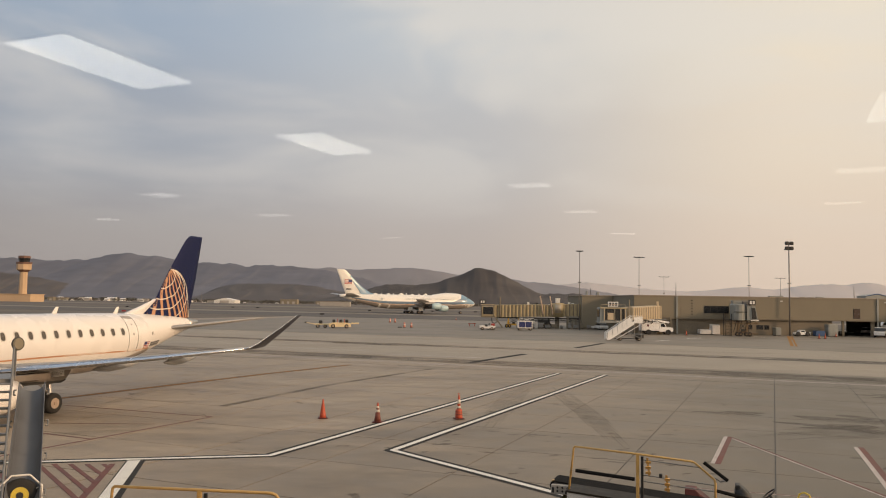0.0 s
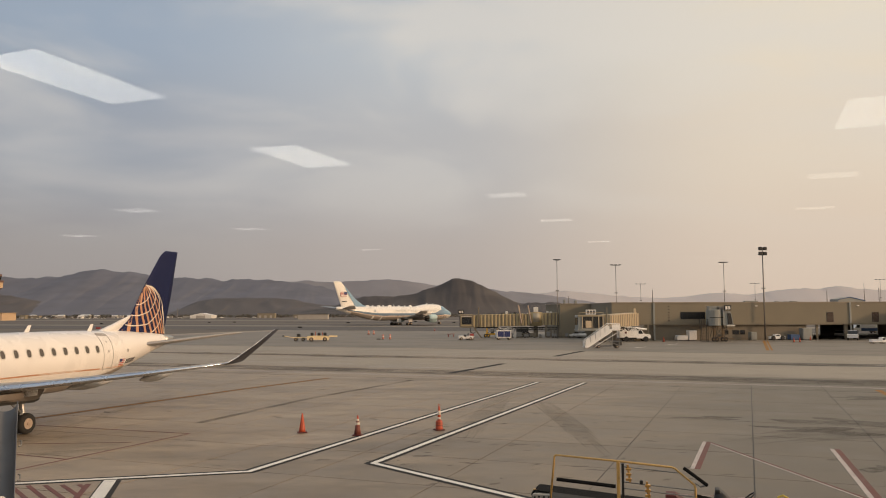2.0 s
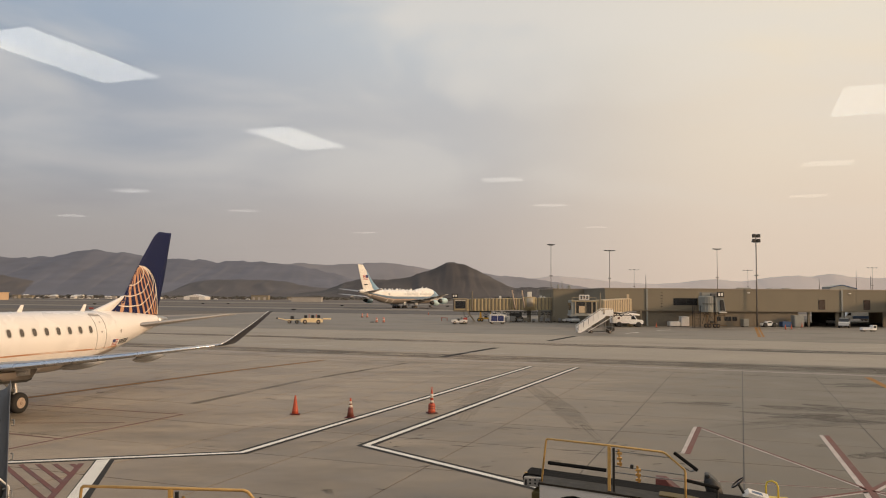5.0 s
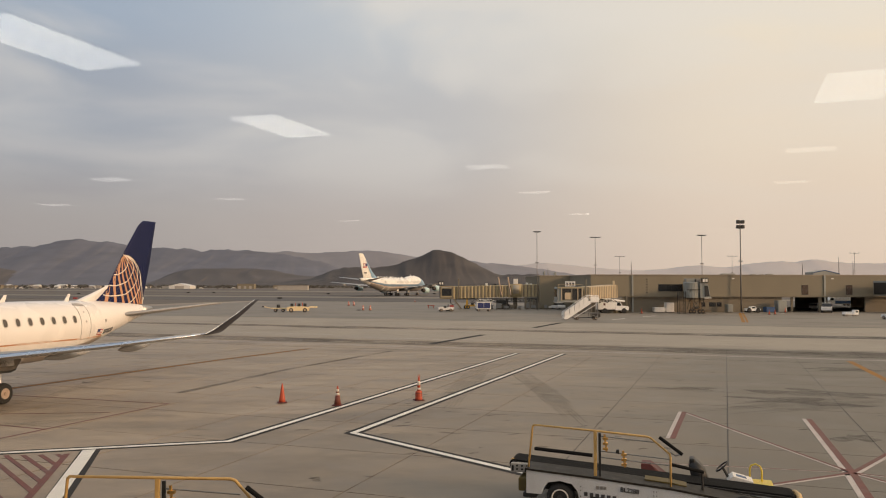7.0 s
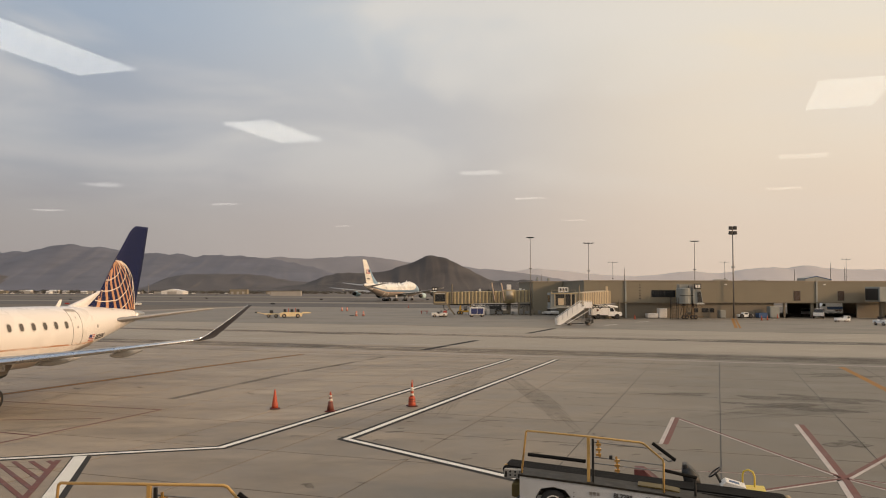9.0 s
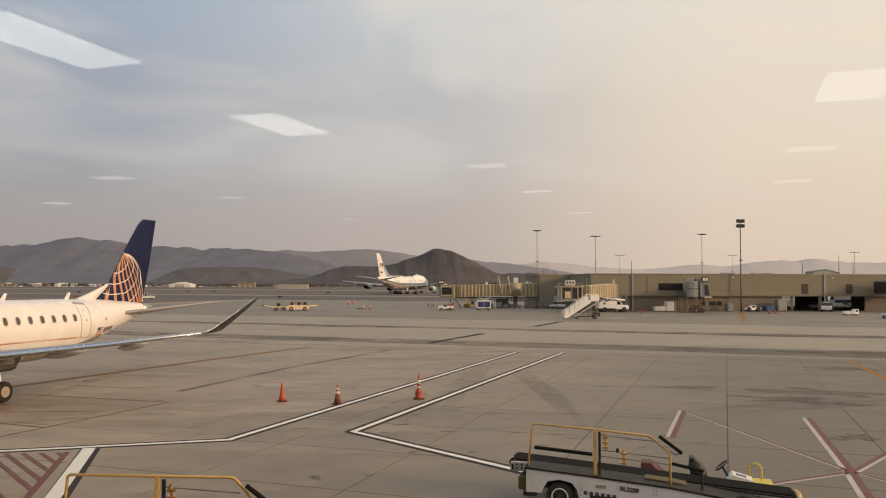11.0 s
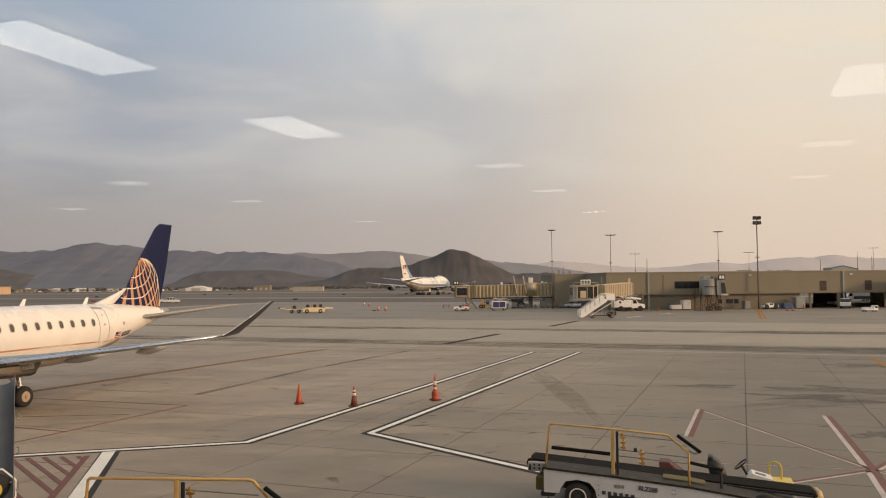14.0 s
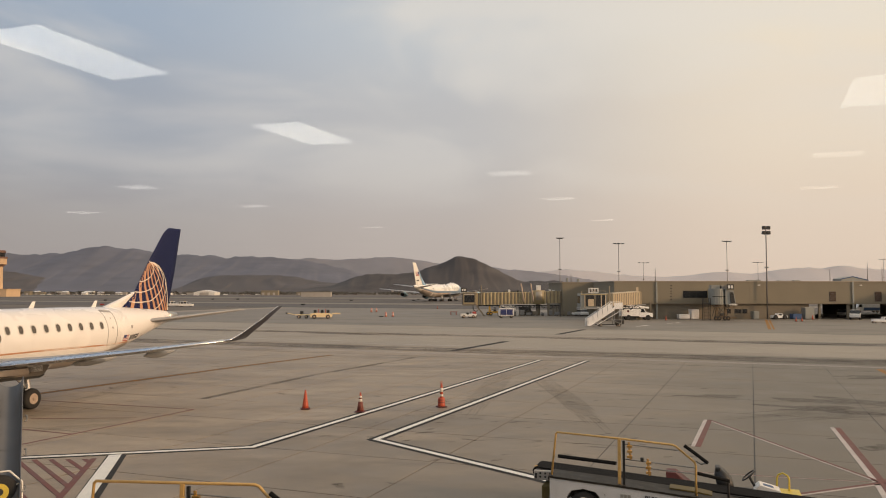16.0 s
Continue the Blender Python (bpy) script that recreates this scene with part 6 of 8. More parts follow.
def ground_gear():
    aircraft_tug()
    tug(pose(9.3, 165.5, 0, 0, 0, 4), "small white baggage tug parked before the jet bridge", M_LOADER)
    t = thing("belt_trailer", "low white trailer with red load behind the tug", "trailer", pose(10.6, 167.2, 0, 0, 0, 4))
    part("deck", soft_box(-1.2, 0.6, -0.6, 0.6, 0.55, 0.75, 0.04), M_LOADER, t)
    part("load", soft_box(-0.3, 0.5, -0.4, 0.4, 0.75, 1.3, 0.15), M_RED, t, "red bag")
    wheels(t, [(0.2, 0.55, 0.28), (0.2, -0.55, 0.28), (-0.9, 0.55, 0.28), (-0.9, -0.55, 0.28)], 0.28, 0.18)
    # ground power unit with dark panels
    g = thing("ground_power_unit", "white-framed ground power unit with dark blue panels on wheels", "power unit", pose(17.3, 166.2, 0, 0, 0, 3))
    part("body", soft_box(-1.5, 1.5, -0.7, 0.7, 0.45, 2.0, 0.06), M_LOADER, g, "white frame")
    for k in range(2):
        part("panel", soft_box(-1.3 + k * 1.35, -0.05 + k * 1.35, -0.74, -0.69, 0.65, 1.8, 0.02), M_FLAGBLUE, g, "dark blue panel")
    wheels(g, [(-1.1, -0.55, 0.28), (1.1, -0.55, 0.28), (-1.1, 0.55, 0.28), (1.1, 0.55, 0.28)], 0.28, 0.2)
    # boarding stairs
    s = thing("boarding_stairs", "white mobile boarding stairs standing before the jet bridge", "stairs", pose(26.0, 126.6, 0, 0, 0, 2))
    n = 15
    for sy in (-0.75, 0.75):
        part("side_panel", loft(bmesh.new(), [[Vector((0.0, sy + q, 0.12)), Vector((0.5, sy + q, 0.12)), Vector((4.4, sy + q, 2.60)), Vector((4.4, sy + q, 3.05)), Vector((4.1, sy + q, 3.05)), Vector((0.0, sy + q, 0.50))] for q in (-0.03, 0.03)]), M_FRESH, s, "white side beam")
        part("rail_panel", loft(bmesh.new(), [[Vector((0.05, sy + q, 0.62)), Vector((4.1, sy + q, 3.15)), Vector((4.1, sy + q, 3.72)), Vector((0.05, sy + q, 1.10))] for q in (-0.012, 0.012)]), M_FRESH, s, "white handrail panel")
        part("handrail", pipe([(0.0, sy, 0.5), (0.0, sy, 1.2), (4.0, sy, 3.9), (5.6, sy, 3.9), (5.6, sy, 2.9)], 0.05, 6), M_FRESH, s, "white handrail")
        for k in range(6):
            t = k / 5
            part("rail_post", rod(bmesh.new(), (0.1 + 3.9 * t, sy * 1.03, 0.45 + 2.55 * t), (0.1 + 3.9 * t, sy * 1.03, 1.25 + 2.6 * t), 0.035, 5), M_GALV, s)
    for k in range(n):
        part("step", bx(0.1 + k * 0.285, 0.45 + k * 0.285, -0.7, 0.7, 0.2 + k * 0.175, 0.24 + k * 0.175), M_GALV, s)
    part("platform", soft_box(4.2, 5.7, -0.8, 0.8, 2.78, 2.9, 0.03), M_FRESH, s, "white top platform")
    part("platform_panel", soft_box(4.3, 5.7, -0.83, -0.77, 2.9, 3.75, 0.02), M_FRESH, s)
    for xx in (4.4, 5.5):
        for sy in (-0.65, 0.65):
            part("leg", rod(bmesh.new(), (xx, sy, 0.25), (xx, sy, 2.8), 0.06), M_GALV, s)
    part("brace", rod(bmesh.new(), (1.6, -0.7, 0.3), (5.5, -0.7, 2.6), 0.05), M_FRESH, s, "diagonal brace")
    part("brace", rod(bmesh.new(), (2.6, -0.7, 1.6), (5.5, -0.7, 0.4), 0.05), M_GALV, s, "diagonal brace")
    part("drive_unit", soft_box(4.6, 6.0, -0.5, 0.5, 0.4, 1.0, 0.08), M_DARKMETAL, s, "dark drive unit")
    part("base_beam", bx(1.4, 5.8, -0.1, 0.1, 0.25, 0.4), M_DARKMETAL, s)
    wheels(s, [(2.2, -0.6, 0.25), (2.2, 0.6, 0.25), (5.2, -0.6, 0.25), (5.2, 0.6, 0.25)], 0.25, 0.16)
    # utility truck with folded boom
    t = thing("utility_truck", "white utility truck with a folded boom", "truck", pose(41.4, 154.6, 0, 0, 0, 0))
    part("service_box", soft_box(-2.9, 0.5, -1.1, 1.1, 0.75, 2.45, 0.06), M_FRESH, t, "white service box")
    for k in range(3):
        part("locker_door", soft_box(-2.7 + k * 1.05, -1.8 + k * 1.05, -1.13, -1.09, 1.0, 2.2, 0.02), M_FRESH, t)
    part("cab", loft(bmesh.new(), [[Vector((x, y, z)) for x, z in ((0.55, 0.6), (3.1, 0.6), (3.2, 1.1), (3.0, 1.4), (1.9, 1.5), (1.45, 2.25), (0.55, 2.3))] for y in (-1.05, -1.0, 1.0, 1.05)]), M_FRESH, t, "white cab")
    part("cab_window", loft(bmesh.new(), [[Vector((x, y, z)) for x, z in ((0.8, 1.5), (1.7, 1.5), (1.35, 2.15), (0.8, 2.15))] for y in (-1.07, 1.07)]), M_PANE, t)
    part("boom", rod(bmesh.new(), (-2.6, -0.3, 3.0), (2.6, -0.3, 2.35), 0.17, 8), M_FRESH, t, "white folded boom")
    part("boom", rod(bmesh.new(), (-2.2, 0.3, 2.75), (2.2, 0.3, 2.95), 0.14, 8), M_GALV, t, "grey upper boom")
    part("boom_pedestal", soft_box(-0.3, 0.3, -0.4, 0.4, 2.4, 2.75, 0.05), M_DARKMETAL, t)
    part("grille", soft_box(3.08, 3.24, -0.7, 0.7, 0.75, 1.25, 0.03), M_BLACK, t, "black grille")
    part("bumper", soft_box(3.1, 3.35, -1.0, 1.0, 0.45, 0.68, 0.04), M_DARKMETAL, t)
    for k in range(2):
        part("wheel_arch", rod(bmesh.new(), (-1.6 + 3.8 * k, -1.12, 0.5), (-1.6 + 3.8 * k, -1.06, 0.5), 0.5, 16), M_BLACK, t)
    part("side_mark", bx(-1.9, -1.5, -1.15, -1.12, 1.55, 1.95), M_MAROON, t)
    part("boom_bucket", soft_box(-3.2, -2.4, -0.4, 0.4, 2.5, 3.4, 0.08), M_FRESH, t)
    part("chassis", bx(-2.8, 3.0, -0.5, 0.5, 0.5, 0.75), M_DARKMETAL, t)
    wheels(t, [(2.2, s * 0.95, 0.45) for s in (1, -1)] + [(-1.6, s * 0.95, 0.45) for s in (1, -1)], 0.45, 0.3)
    # parked cars and pickup
    def parked(m, label, mt):
        c = thing("parked_car", label, "car", m)
        car_body(4.4, 1.8, [(-2.1, 0.35), (2.15, 0.35), (2.2, 0.8), (1.2, 0.95), (-1.9, 1.0), (-2.15, 0.7)], [(1.0, 0.95), (0.4, 1.45), (-1.2, 1.48), (-1.8, 0.98)], mt, c)
        wheels(c, [(1.35, s * 0.8, 0.32) for s in (1, -1)] + [(-1.35, s * 0.8, 0.32) for s in (1, -1)], 0.32, 0.22)
    parked(pose(35.4, 177.5, 0, 0, 0, 100), "pale grey car parked behind the jet bridges", M_LOADER)
    parked(pose(92.6, 174, 0, 0, 0, 58), "white car in the shade of the tunnel", M_LOADER)
    def pickup(m, label):
        c = thing("pickup_truck", label, "pickup", m)
        part("body", loft(bmesh.new(), [[Vector((x, y, z)) for x, z in ((-2.7, 0.5), (2.6, 0.5), (2.7, 1.1), (1.3, 1.2), (-2.7, 1.2))] for y in (-0.95, -0.9, 0.9, 0.95)]), M_FRESH, c, "white body")
        part("cab", loft(bmesh.new(), [[Vector((x, y, z)) for x, z in ((1.3, 1.15), (0.6, 1.85), (-0.6, 1.88), (-0.75, 1.15))] for y in (-0.85, 0.85)]), M_PANE, c, "dark cab windows")
        part("cab_roof", soft_box(-0.65, 0.65, -0.85, 0.85, 1.86, 1.95, 0.04), M_FRESH, c)
        wheels(c, [(1.7, s * 0.88, 0.4) for s in (1, -1)] + [(-1.7, s * 0.88, 0.4) for s in (1, -1)], 0.4, 0.26)
    pickup(pose(86.2, 157.0, 0, 0, 0, 240), "white pickup parked at the tunnel mouth")
    v = thing("service_van", "white box van with a blue lower body beyond the passage", "van", pose(116.5, 206.0, 0, 0, 0, 178))
    part("body", soft_box(-3.2, 1.7, -1.1, 1.1, 0.5, 2.9, 0.1), M_FRESH, v, "white box body")
    part("blue_panel", soft_box(-3.1, 1.6, -1.13, 1.13, 0.6, 1.35, 0.03), M_BLUEBIN, v, "blue lower panel")
    part("cab", loft(bmesh.new(), [[Vector((x, y, z)) for x, z in ((1.72, 0.5), (3.5, 0.5), (3.6, 1.2), (3.1, 1.5), (2.7, 2.3), (1.72, 2.35))] for y in (-1.05, -1.0, 1.0, 1.05)]), M_FRESH, v, "white cab")
    part("cab_window", loft(bmesh.new(), [[Vector((x, y, z)) for x, z in ((1.95, 1.45), (2.95, 1.45), (2.6, 2.15), (1.95, 2.15))] for y in (-1.07, 1.07)]), M_PANE, v)
    wheels(v, [(2.7, q * 0.95, 0.42) for q in (1, -1)] + [(-2.0, q * 0.95, 0.42) for q in (1, -1)], 0.42, 0.28)
    # baggage cart in front of the tunnels
    c = thing("baggage_cart", "white open baggage cart with a red load", "cart", pose(80.4, 138.6, 0, 0, 0, 5) @ Matrix.Scale(0.64, 4))
    part("deck", soft_box(-2.0, 1.0, -0.75, 0.75, 0.5, 0.68, 0.04), M_FRESH, c)
    for k in range(4):
        part("side_rail", bx(-1.9 + k * 0.9, -1.82 + k * 0.9, -0.74, 0.74, 0.68, 1.25), M_FRESH, c)
    part("cab", soft_box(1.0, 2.1, -0.75, 0.75, 0.4, 1.75, 0.08), M_FRESH, c, "white cab")
    part("cab_window", bx(1.2, 1.9, -0.78, 0.78, 1.05, 1.6), M_PANE, c)
    wheels(c, [(-1.5, s * 0.65, 0.28) for s in (1, -1)] + [(1.4, s * 0.65, 0.28) for s in (1, -1)], 0.28, 0.2)
    tug(pose(79.6, 125.2, 0, 0, 0, 95), "white baggage tug near the far bridge", M_FRESH)
    # white tractor with big wheels, bins and lockers along the wall
    t = thing("white_tractor", "white tow tractor with large wheels parked by the wall", "tractor", pose(70.9, 157.3, 0, 0, 0, 0) @ Matrix.Scale(0.64, 4))
    part("body", loft(bmesh.new(), [[Vector((x, y, z)) for x, z in ((-2.3, 0.5), (2.3, 0.5), (2.4, 1.2), (1.0, 1.3), (0.7, 1.9), (-0.6, 1.9), (-0.9, 1.3), (-2.3, 1.25))] for y in (-1.0, -0.95, 0.95, 1.0)]), M_FRESH, t, "white body")
    part("cab_window", bx(-0.45, 0.6, -1.03, 1.03, 1.3, 1.75), M_PANE, t)
    wheels(t, [(1.5, s * 0.95, 0.72) for s in (1, -1)] + [(-1.4, s * 0.95, 0.72) for s in (1, -1)], 0.72, 0.45, rim=M_DARKMETAL)
    for xa, xb, h, mt, nm, lb in ((74.0, 75.8, 1.1, M_BLUEBIN, "waste_bin", "blue metal bin beside the concourse wall"), (76.4, 78.3, 2.4, M_BRIDGE_GREY, "storage_locker", "pale grey metal storage locker by the tunnel"),
                                  (53.4, 55.0, 2.0, M_LOADER, "equipment_cabinet", "pale equipment cabinet on wheels"), (51.0, 53.2, 1.0, M_LOADER, "baggage_container", "white rounded baggage container"), (66.0, 67.1, 1.6, M_BRIDGE_GREY, "utility_cabinet", "grey utility cabinet by the wall")):
        o = thing(nm, lb, nm.replace("_", " "))
        part("body", soft_box(xa, xb, 157.6, 159.2, 0.12, h, 0.12 if nm == "baggage_container" else 0.03), mt, o)
        part("base", bx(xa + 0.1, xb - 0.1, 157.7, 159.1, 0, 0.12), M_DARKMETAL, o)
        if nm in ("equipment_cabinet", "storage_locker", "utility_cabinet"):
            part("door", soft_box(xa + 0.15, (xa + xb) / 2 - 0.02, 157.55, 157.61, 0.3, h - 0.15, 0.01), mt, o)
            part("door", soft_box((xa + xb) / 2 + 0.02, xb - 0.15, 157.55, 157.61, 0.3, h - 0.15, 0.01), mt, o)
    # equipment under the jet bridges
    rnd = random.Random(9)
    for k in range(12):
        xx, yy = (28.6 + k * 1.35 if k < 5 else 17.2 + (k - 5) * 1.6), 178.5 + rnd.uniform(-1, 1)
        o = thing("equipment_cart", "small wheeled ground equipment under the jet bridge", "equipment", pose(xx, yy, 0, 0, 0, rnd.uniform(-15, 15)), group="equipment under the bridges")
        w, h = rnd.uniform(0.6, 1.1), rnd.uniform(0.55, 1.25)
        mt = rnd.choice((M_GALV, M_BRIDGE_GREY, M_LOADER, M_TAN_DARK))
        part("body", soft_box(-w / 2, w / 2, -0.4, 0.4, 0.3, h, 0.06), mt, o)
        part("lid", loft(bmesh.new(), [[Vector((-w / 2, y, h)), Vector((w / 2, y, h)), Vector((w / 2 - 0.12, y, h + 0.14)), Vector((-w / 2 + 0.06, y, h + 0.14))] for y in (-0.36, 0.36)]), mt, o)
        part("push_handle", pipe([(w / 2, -0.3, h * 0.7), (w / 2 + 0.25, -0.3, h + 0.2), (w / 2 + 0.25, 0.3, h + 0.2), (w / 2, 0.3, h * 0.7)], 0.025, 5), M_GALV, o)
        wheels(o, [(sx * (w / 2 - 0.14), sy * 0.36, 0.16) for sx in (-1, 1) for sy in (-1, 1)], 0.16, 0.09)


ground_gear()


# ---------------------------------------------------------------- cones and barriers
def cone_mesh(h, r0, r1, seg=20):
    rings = []
    for t in np.linspace(0, 1, 7):
        r = r0 + (r1 - r0) * t
        rings.append([Vector((r * math.cos(k * math.tau / seg), r * math.sin(k * math.tau / seg), 0.04 + t * h)) for k in range(seg)])
    return loft(bmesh.new(), rings)


def traffic_cone(x, y, label, bands=0, stacked=False, turn=0):
    c = thing("traffic_cone", label, "traffic cone", pose(x, y, 0.011, 0, 0, turn), group="apron traffic cones")
    part("base", soft_box(-0.23, 0.23, -0.23, 0.23, 0, 0.05, 0.02), M_MAROON, c, "square dark rubber base")
    if stacked:
        # a slim banded post with a loop, standing in a wide collar
        part("collar", loft(bmesh.new(), [[Vector((r * math.cos(j * math.tau / 20), r * math.sin(j * math.tau / 20), z)) for j in range(20)] for z, r in ((0.05, 0.19), (0.12, 0.175), (0.40, 0.165), (0.46, 0.15), (0.47, 0.08))]), M_ORANGE, c, "red-orange collar", True)
        for z in (0.22, 0.34):
            part("collar_rib", rod(bmesh.new(), (0, 0, z), (0, 0, z + 0.025), 0.178, 20), M_MAROON, c)
        part("post", loft(bmesh.new(), [[Vector((r * math.cos(j * math.tau / 16), r * math.sin(j * math.tau / 16), z)) for j in range(16)] for z, r in ((0.46, 0.085), (0.8, 0.07), (1.1, 0.05), (1.14, 0.03))]), M_ORANGE, c, "slim orange post", True)
        for z, h, r in ((0.52, 0.10, 0.09), (0.74, 0.20, 0.08)):
            part("reflective_band", rod(bmesh.new(), (0, 0, z), (0, 0, z + h), r, 16, r - 0.01), M_REFLECT, c, "white reflective band", True)
        part("loop", pipe([(0.055 * math.sin(a), 0, 1.19 - 0.055 * math.cos(a)) for a in np.linspace(0, math.tau, 13)], 0.014, 6), M_ORANGE, c, "carrying loop")
        return c
    body = part("cone", cone_mesh(0.88, 0.165, 0.028), M_ORANGE, c, "orange plastic cone", True)
    rr = lambda z: 0.165 + (0.028 - 0.165) * ((z - 0.04) / 0.88)
    for k in range(bands):
        z0, z1 = ((0.48, 0.60), (0.66, 0.76))[k]
        part("reflective_band", rod(bmesh.new(), (0, 0, z0), (0, 0, z1), rr(z0) + 0.005, 20, rr(z1) + 0.005), M_REFLECT, c, "white reflective band", True)
    if bands > 1:
        part("grimy_skirt", rod(bmesh.new(), (0, 0, 0.045), (0, 0, 0.47), rr(0.045) + 0.004, 20, rr(0.47) + 0.004), M_GRIMY, c, "sun-darkened lower half", True)
        part("grimy_gap", rod(bmesh.new(), (0, 0, 0.605), (0, 0, 0.655), rr(0.605) + 0.003, 20, rr(0.655) + 0.003), M_GRIMY, c, "", True)
    return c


traffic_cone(-5.69, 38.88, "faded orange traffic cone on the apron", turn=12)
traffic_cone(-2.96, 37.9, "orange traffic cone with two reflective bands", 2, turn=-8)
traffic_cone(0.9, 39.39, "orange delineator post with a loop in a round collar", 0, True, 20)
for x, y in ((69.3, 146.5), (70.6, 146.9), (46.7, 152.3), (77.6, 157.0)):
    traffic_cone(x, y, "small orange traffic cone near the concourse")
for x, y in ((-13.7, 210.6), (-12.4, 211.2), (-8.1, 172.2), (-6.6, 172.8)):
    b = thing("safety_barrel", "orange safety barrel with pale band on the apron", "barrel", pose(x, y, 0), group="safety barrels")
    part("body", loft(bmesh.new(), [[Vector((r * math.cos(j * math.tau / 14), r * math.sin(j * math.tau / 14), z)) for j in range(14)] for z, r in ((0.02, 0.26), (0.5, 0.23), (0.95, 0.17), (1.1, 0.10))]), M_BARREL, b, "", True)
    part("band", rod(bmesh.new(), (0, 0, 0.55), (0, 0, 0.68), 0.235, 14, 0.22), M_REFLECT, b)
    part("base", soft_box(-0.32, 0.32, -0.32, 0.32, 0, 0.06, 0.02), M_BLACK, b)
traffic_cone(4.4, 247.0, "lone traffic cone on the taxiway edge", 1)
bar = thing("low_barrier", "low red and white barrier on the apron", "barrier", pose(7.1, 187.5, 0))
part("rail", soft_box(-0.9, 0.9, -0.05, 0.05, 0.60, 0.74, 0.02), M_ORANGE, bar)
part("foot", bx(-0.7, -0.55, -0.35, 0.35, 0, 0.56), M_ORANGE, bar)
part("foot", bx(0.55, 0.7, -0.35, 0.35, 0, 0.56), M_ORANGE, bar)
lo = thing("marker_block", "flat dark marker weight beside the barrels", "marker", pose(-9.0, 171.9, 0))
part("body", soft_box(-0.5, 0.4, -0.2, 0.2, 0, 0.18, 0.04), M_BLACK, lo)


# ---------------------------------------------------------------- far airfield edge
def far_things():
    rnd = random.Random(21)
    def shed(x, y, w, d, h, mt, label, gable=False):
        o = thing("far_building", label, "building", pose(x, y, 0))
        part("wall", bx(-w / 2, w / 2, -d / 2, d / 2, 0, h), mt, o)
        if gable:
            part("roof", loft(bmesh.new(), [[Vector((q, -d / 2 - 0.4, h)), Vector((q, d / 2 + 0.4, h)), Vector((q, 0, h + d * 0.16))] for q in (-w / 2 - 0.4, w / 2 + 0.4)]), M_LOADER, o, "pale roof")
        else:
            part("roof", bx(-w / 2 - 0.3, w / 2 + 0.3, -d / 2 - 0.3, d / 2 + 0.3, h, h + 0.35), M_ROOFCAP, o, "flat roof")
        for k in range(max(1, int(w / 6))):
            part("door", bx(-w / 2 + 1.5 + k * 6, -w / 2 + 4.2 + k * 6, -d / 2 - 0.08, -d / 2, 0, h * 0.6), M_SHED_GREY, o)
    o = thing("far_hangar", "white gabled hangar at the far airfield edge", "hangar", pose(-243, 900, 0))
    part("wall", loft(bmesh.new(), [[Vector((x, y, z)) for x, z in ((-11.5, 0), (11.5, 0), (11.5, 3.4), (0, 5.9), (-11.5, 3.4))] for y in (-12, 12)]), M_LOADER, o, "white gabled walls")
    part("door", bx(-5, 5, -12.2, -12.0, 0, 3.2), M_SHED_GREY, o)
    shed(-172.5, 900, 19, 10, 5.2, M_TAN, "low tan building at the far airfield edge")
    shed(-94, 702, 26, 9, 4.0, M_SHED_GREY, "long pale building at the far airfield edge")
    shed(-140, 930, 14, 8, 3.5, M_TAN, "low tan building at the far airfield edge")
    shed(75, 900, 9, 6, 3.0, M_LOADER, "small white building at the far airfield edge")
    for k in range(34):
        x = -610 + k * 11 + rnd.uniform(-4, 4)
        y = 960 + rnd.uniform(-60, 90)
        w = rnd.uniform(4, 12)
        if abs(x * 900 / y + 243) < 16:
            continue
        shed(x, y, w, rnd.uniform(5, 8), rnd.uniform(2.2, 4.2), rnd.choice((M_LOADER, M_TAN, M_SHED_GREY, M_SHED_GREY)), "small pale building at the airfield edge", rnd.random() < 0.5)
    # control tower and its base building
    t = thing("control_tower", "tan concrete control tower with brown bands", "control tower", pose(-369, 700, 0))
    part("shaft", loft(bmesh.new(), [[Vector((r * math.cos((k + 0.5) * math.tau / 8), r * math.sin((k + 0.5) * math.tau / 8), z)) for k in range(8)] for z, r in ((0, 3.5), (26.0, 3.1))]), M_BRONZE, t, "tan tapered shaft")
    for z0, z1, r0, r1, mt, nm in ((26.0, 28.0, 3.2, 5.6, M_TOWERBAND, "collar"), (28.0, 33.0, 6.0, 6.0, M_BRONZE, "office_floor"), (33.0, 34.6, 6.5, 6.5, M_TOWERBAND, "walkway"), (34.6, 38.2, 4.1, 4.8, M_PANE, "cab_glass"), (38.2, 40.2, 5.0, 4.8, M_TOWERBAND, "cab_roof")):
        part(nm, loft(bmesh.new(), [[Vector((r * math.cos((k + 0.5) * math.tau / 8), r * math.sin((k + 0.5) * math.tau / 8), z)) for k in range(8)] for z, r in ((z0, r0), (z1, r1))]), mt, t)
    part("aerial", rod(bmesh.new(), (0, 0, 40.2), (0, 0, 43.5), 0.12, 6), M_POLE, t)
    b = thing("tower_base_building", "long low tan building at the tower's foot", "building", pose(-405, 702, 0))
    part("wall", bx(-48, 48, -12, 12, 0, 6.2), M_BRONZE, b, "tan wall")
    part("roof", bx(-48.5, 48.5, -12.5, 12.5, 6.2, 6.7), M_BRONZE, b)
    # mast of a far lattice by the tail
    solo("lattice_mast", rod(bmesh.new(), (0, 0, 0), (0, 0, 12), 0.35, 6, 0.15), M_POLE, "thin far mast on the airfield", "mast", pose(-372 + 100, 900, 0))
    # tree belt: clumps of small leaf facets on short trunks
    bm = bmesh.new()
    tr = bmesh.new()
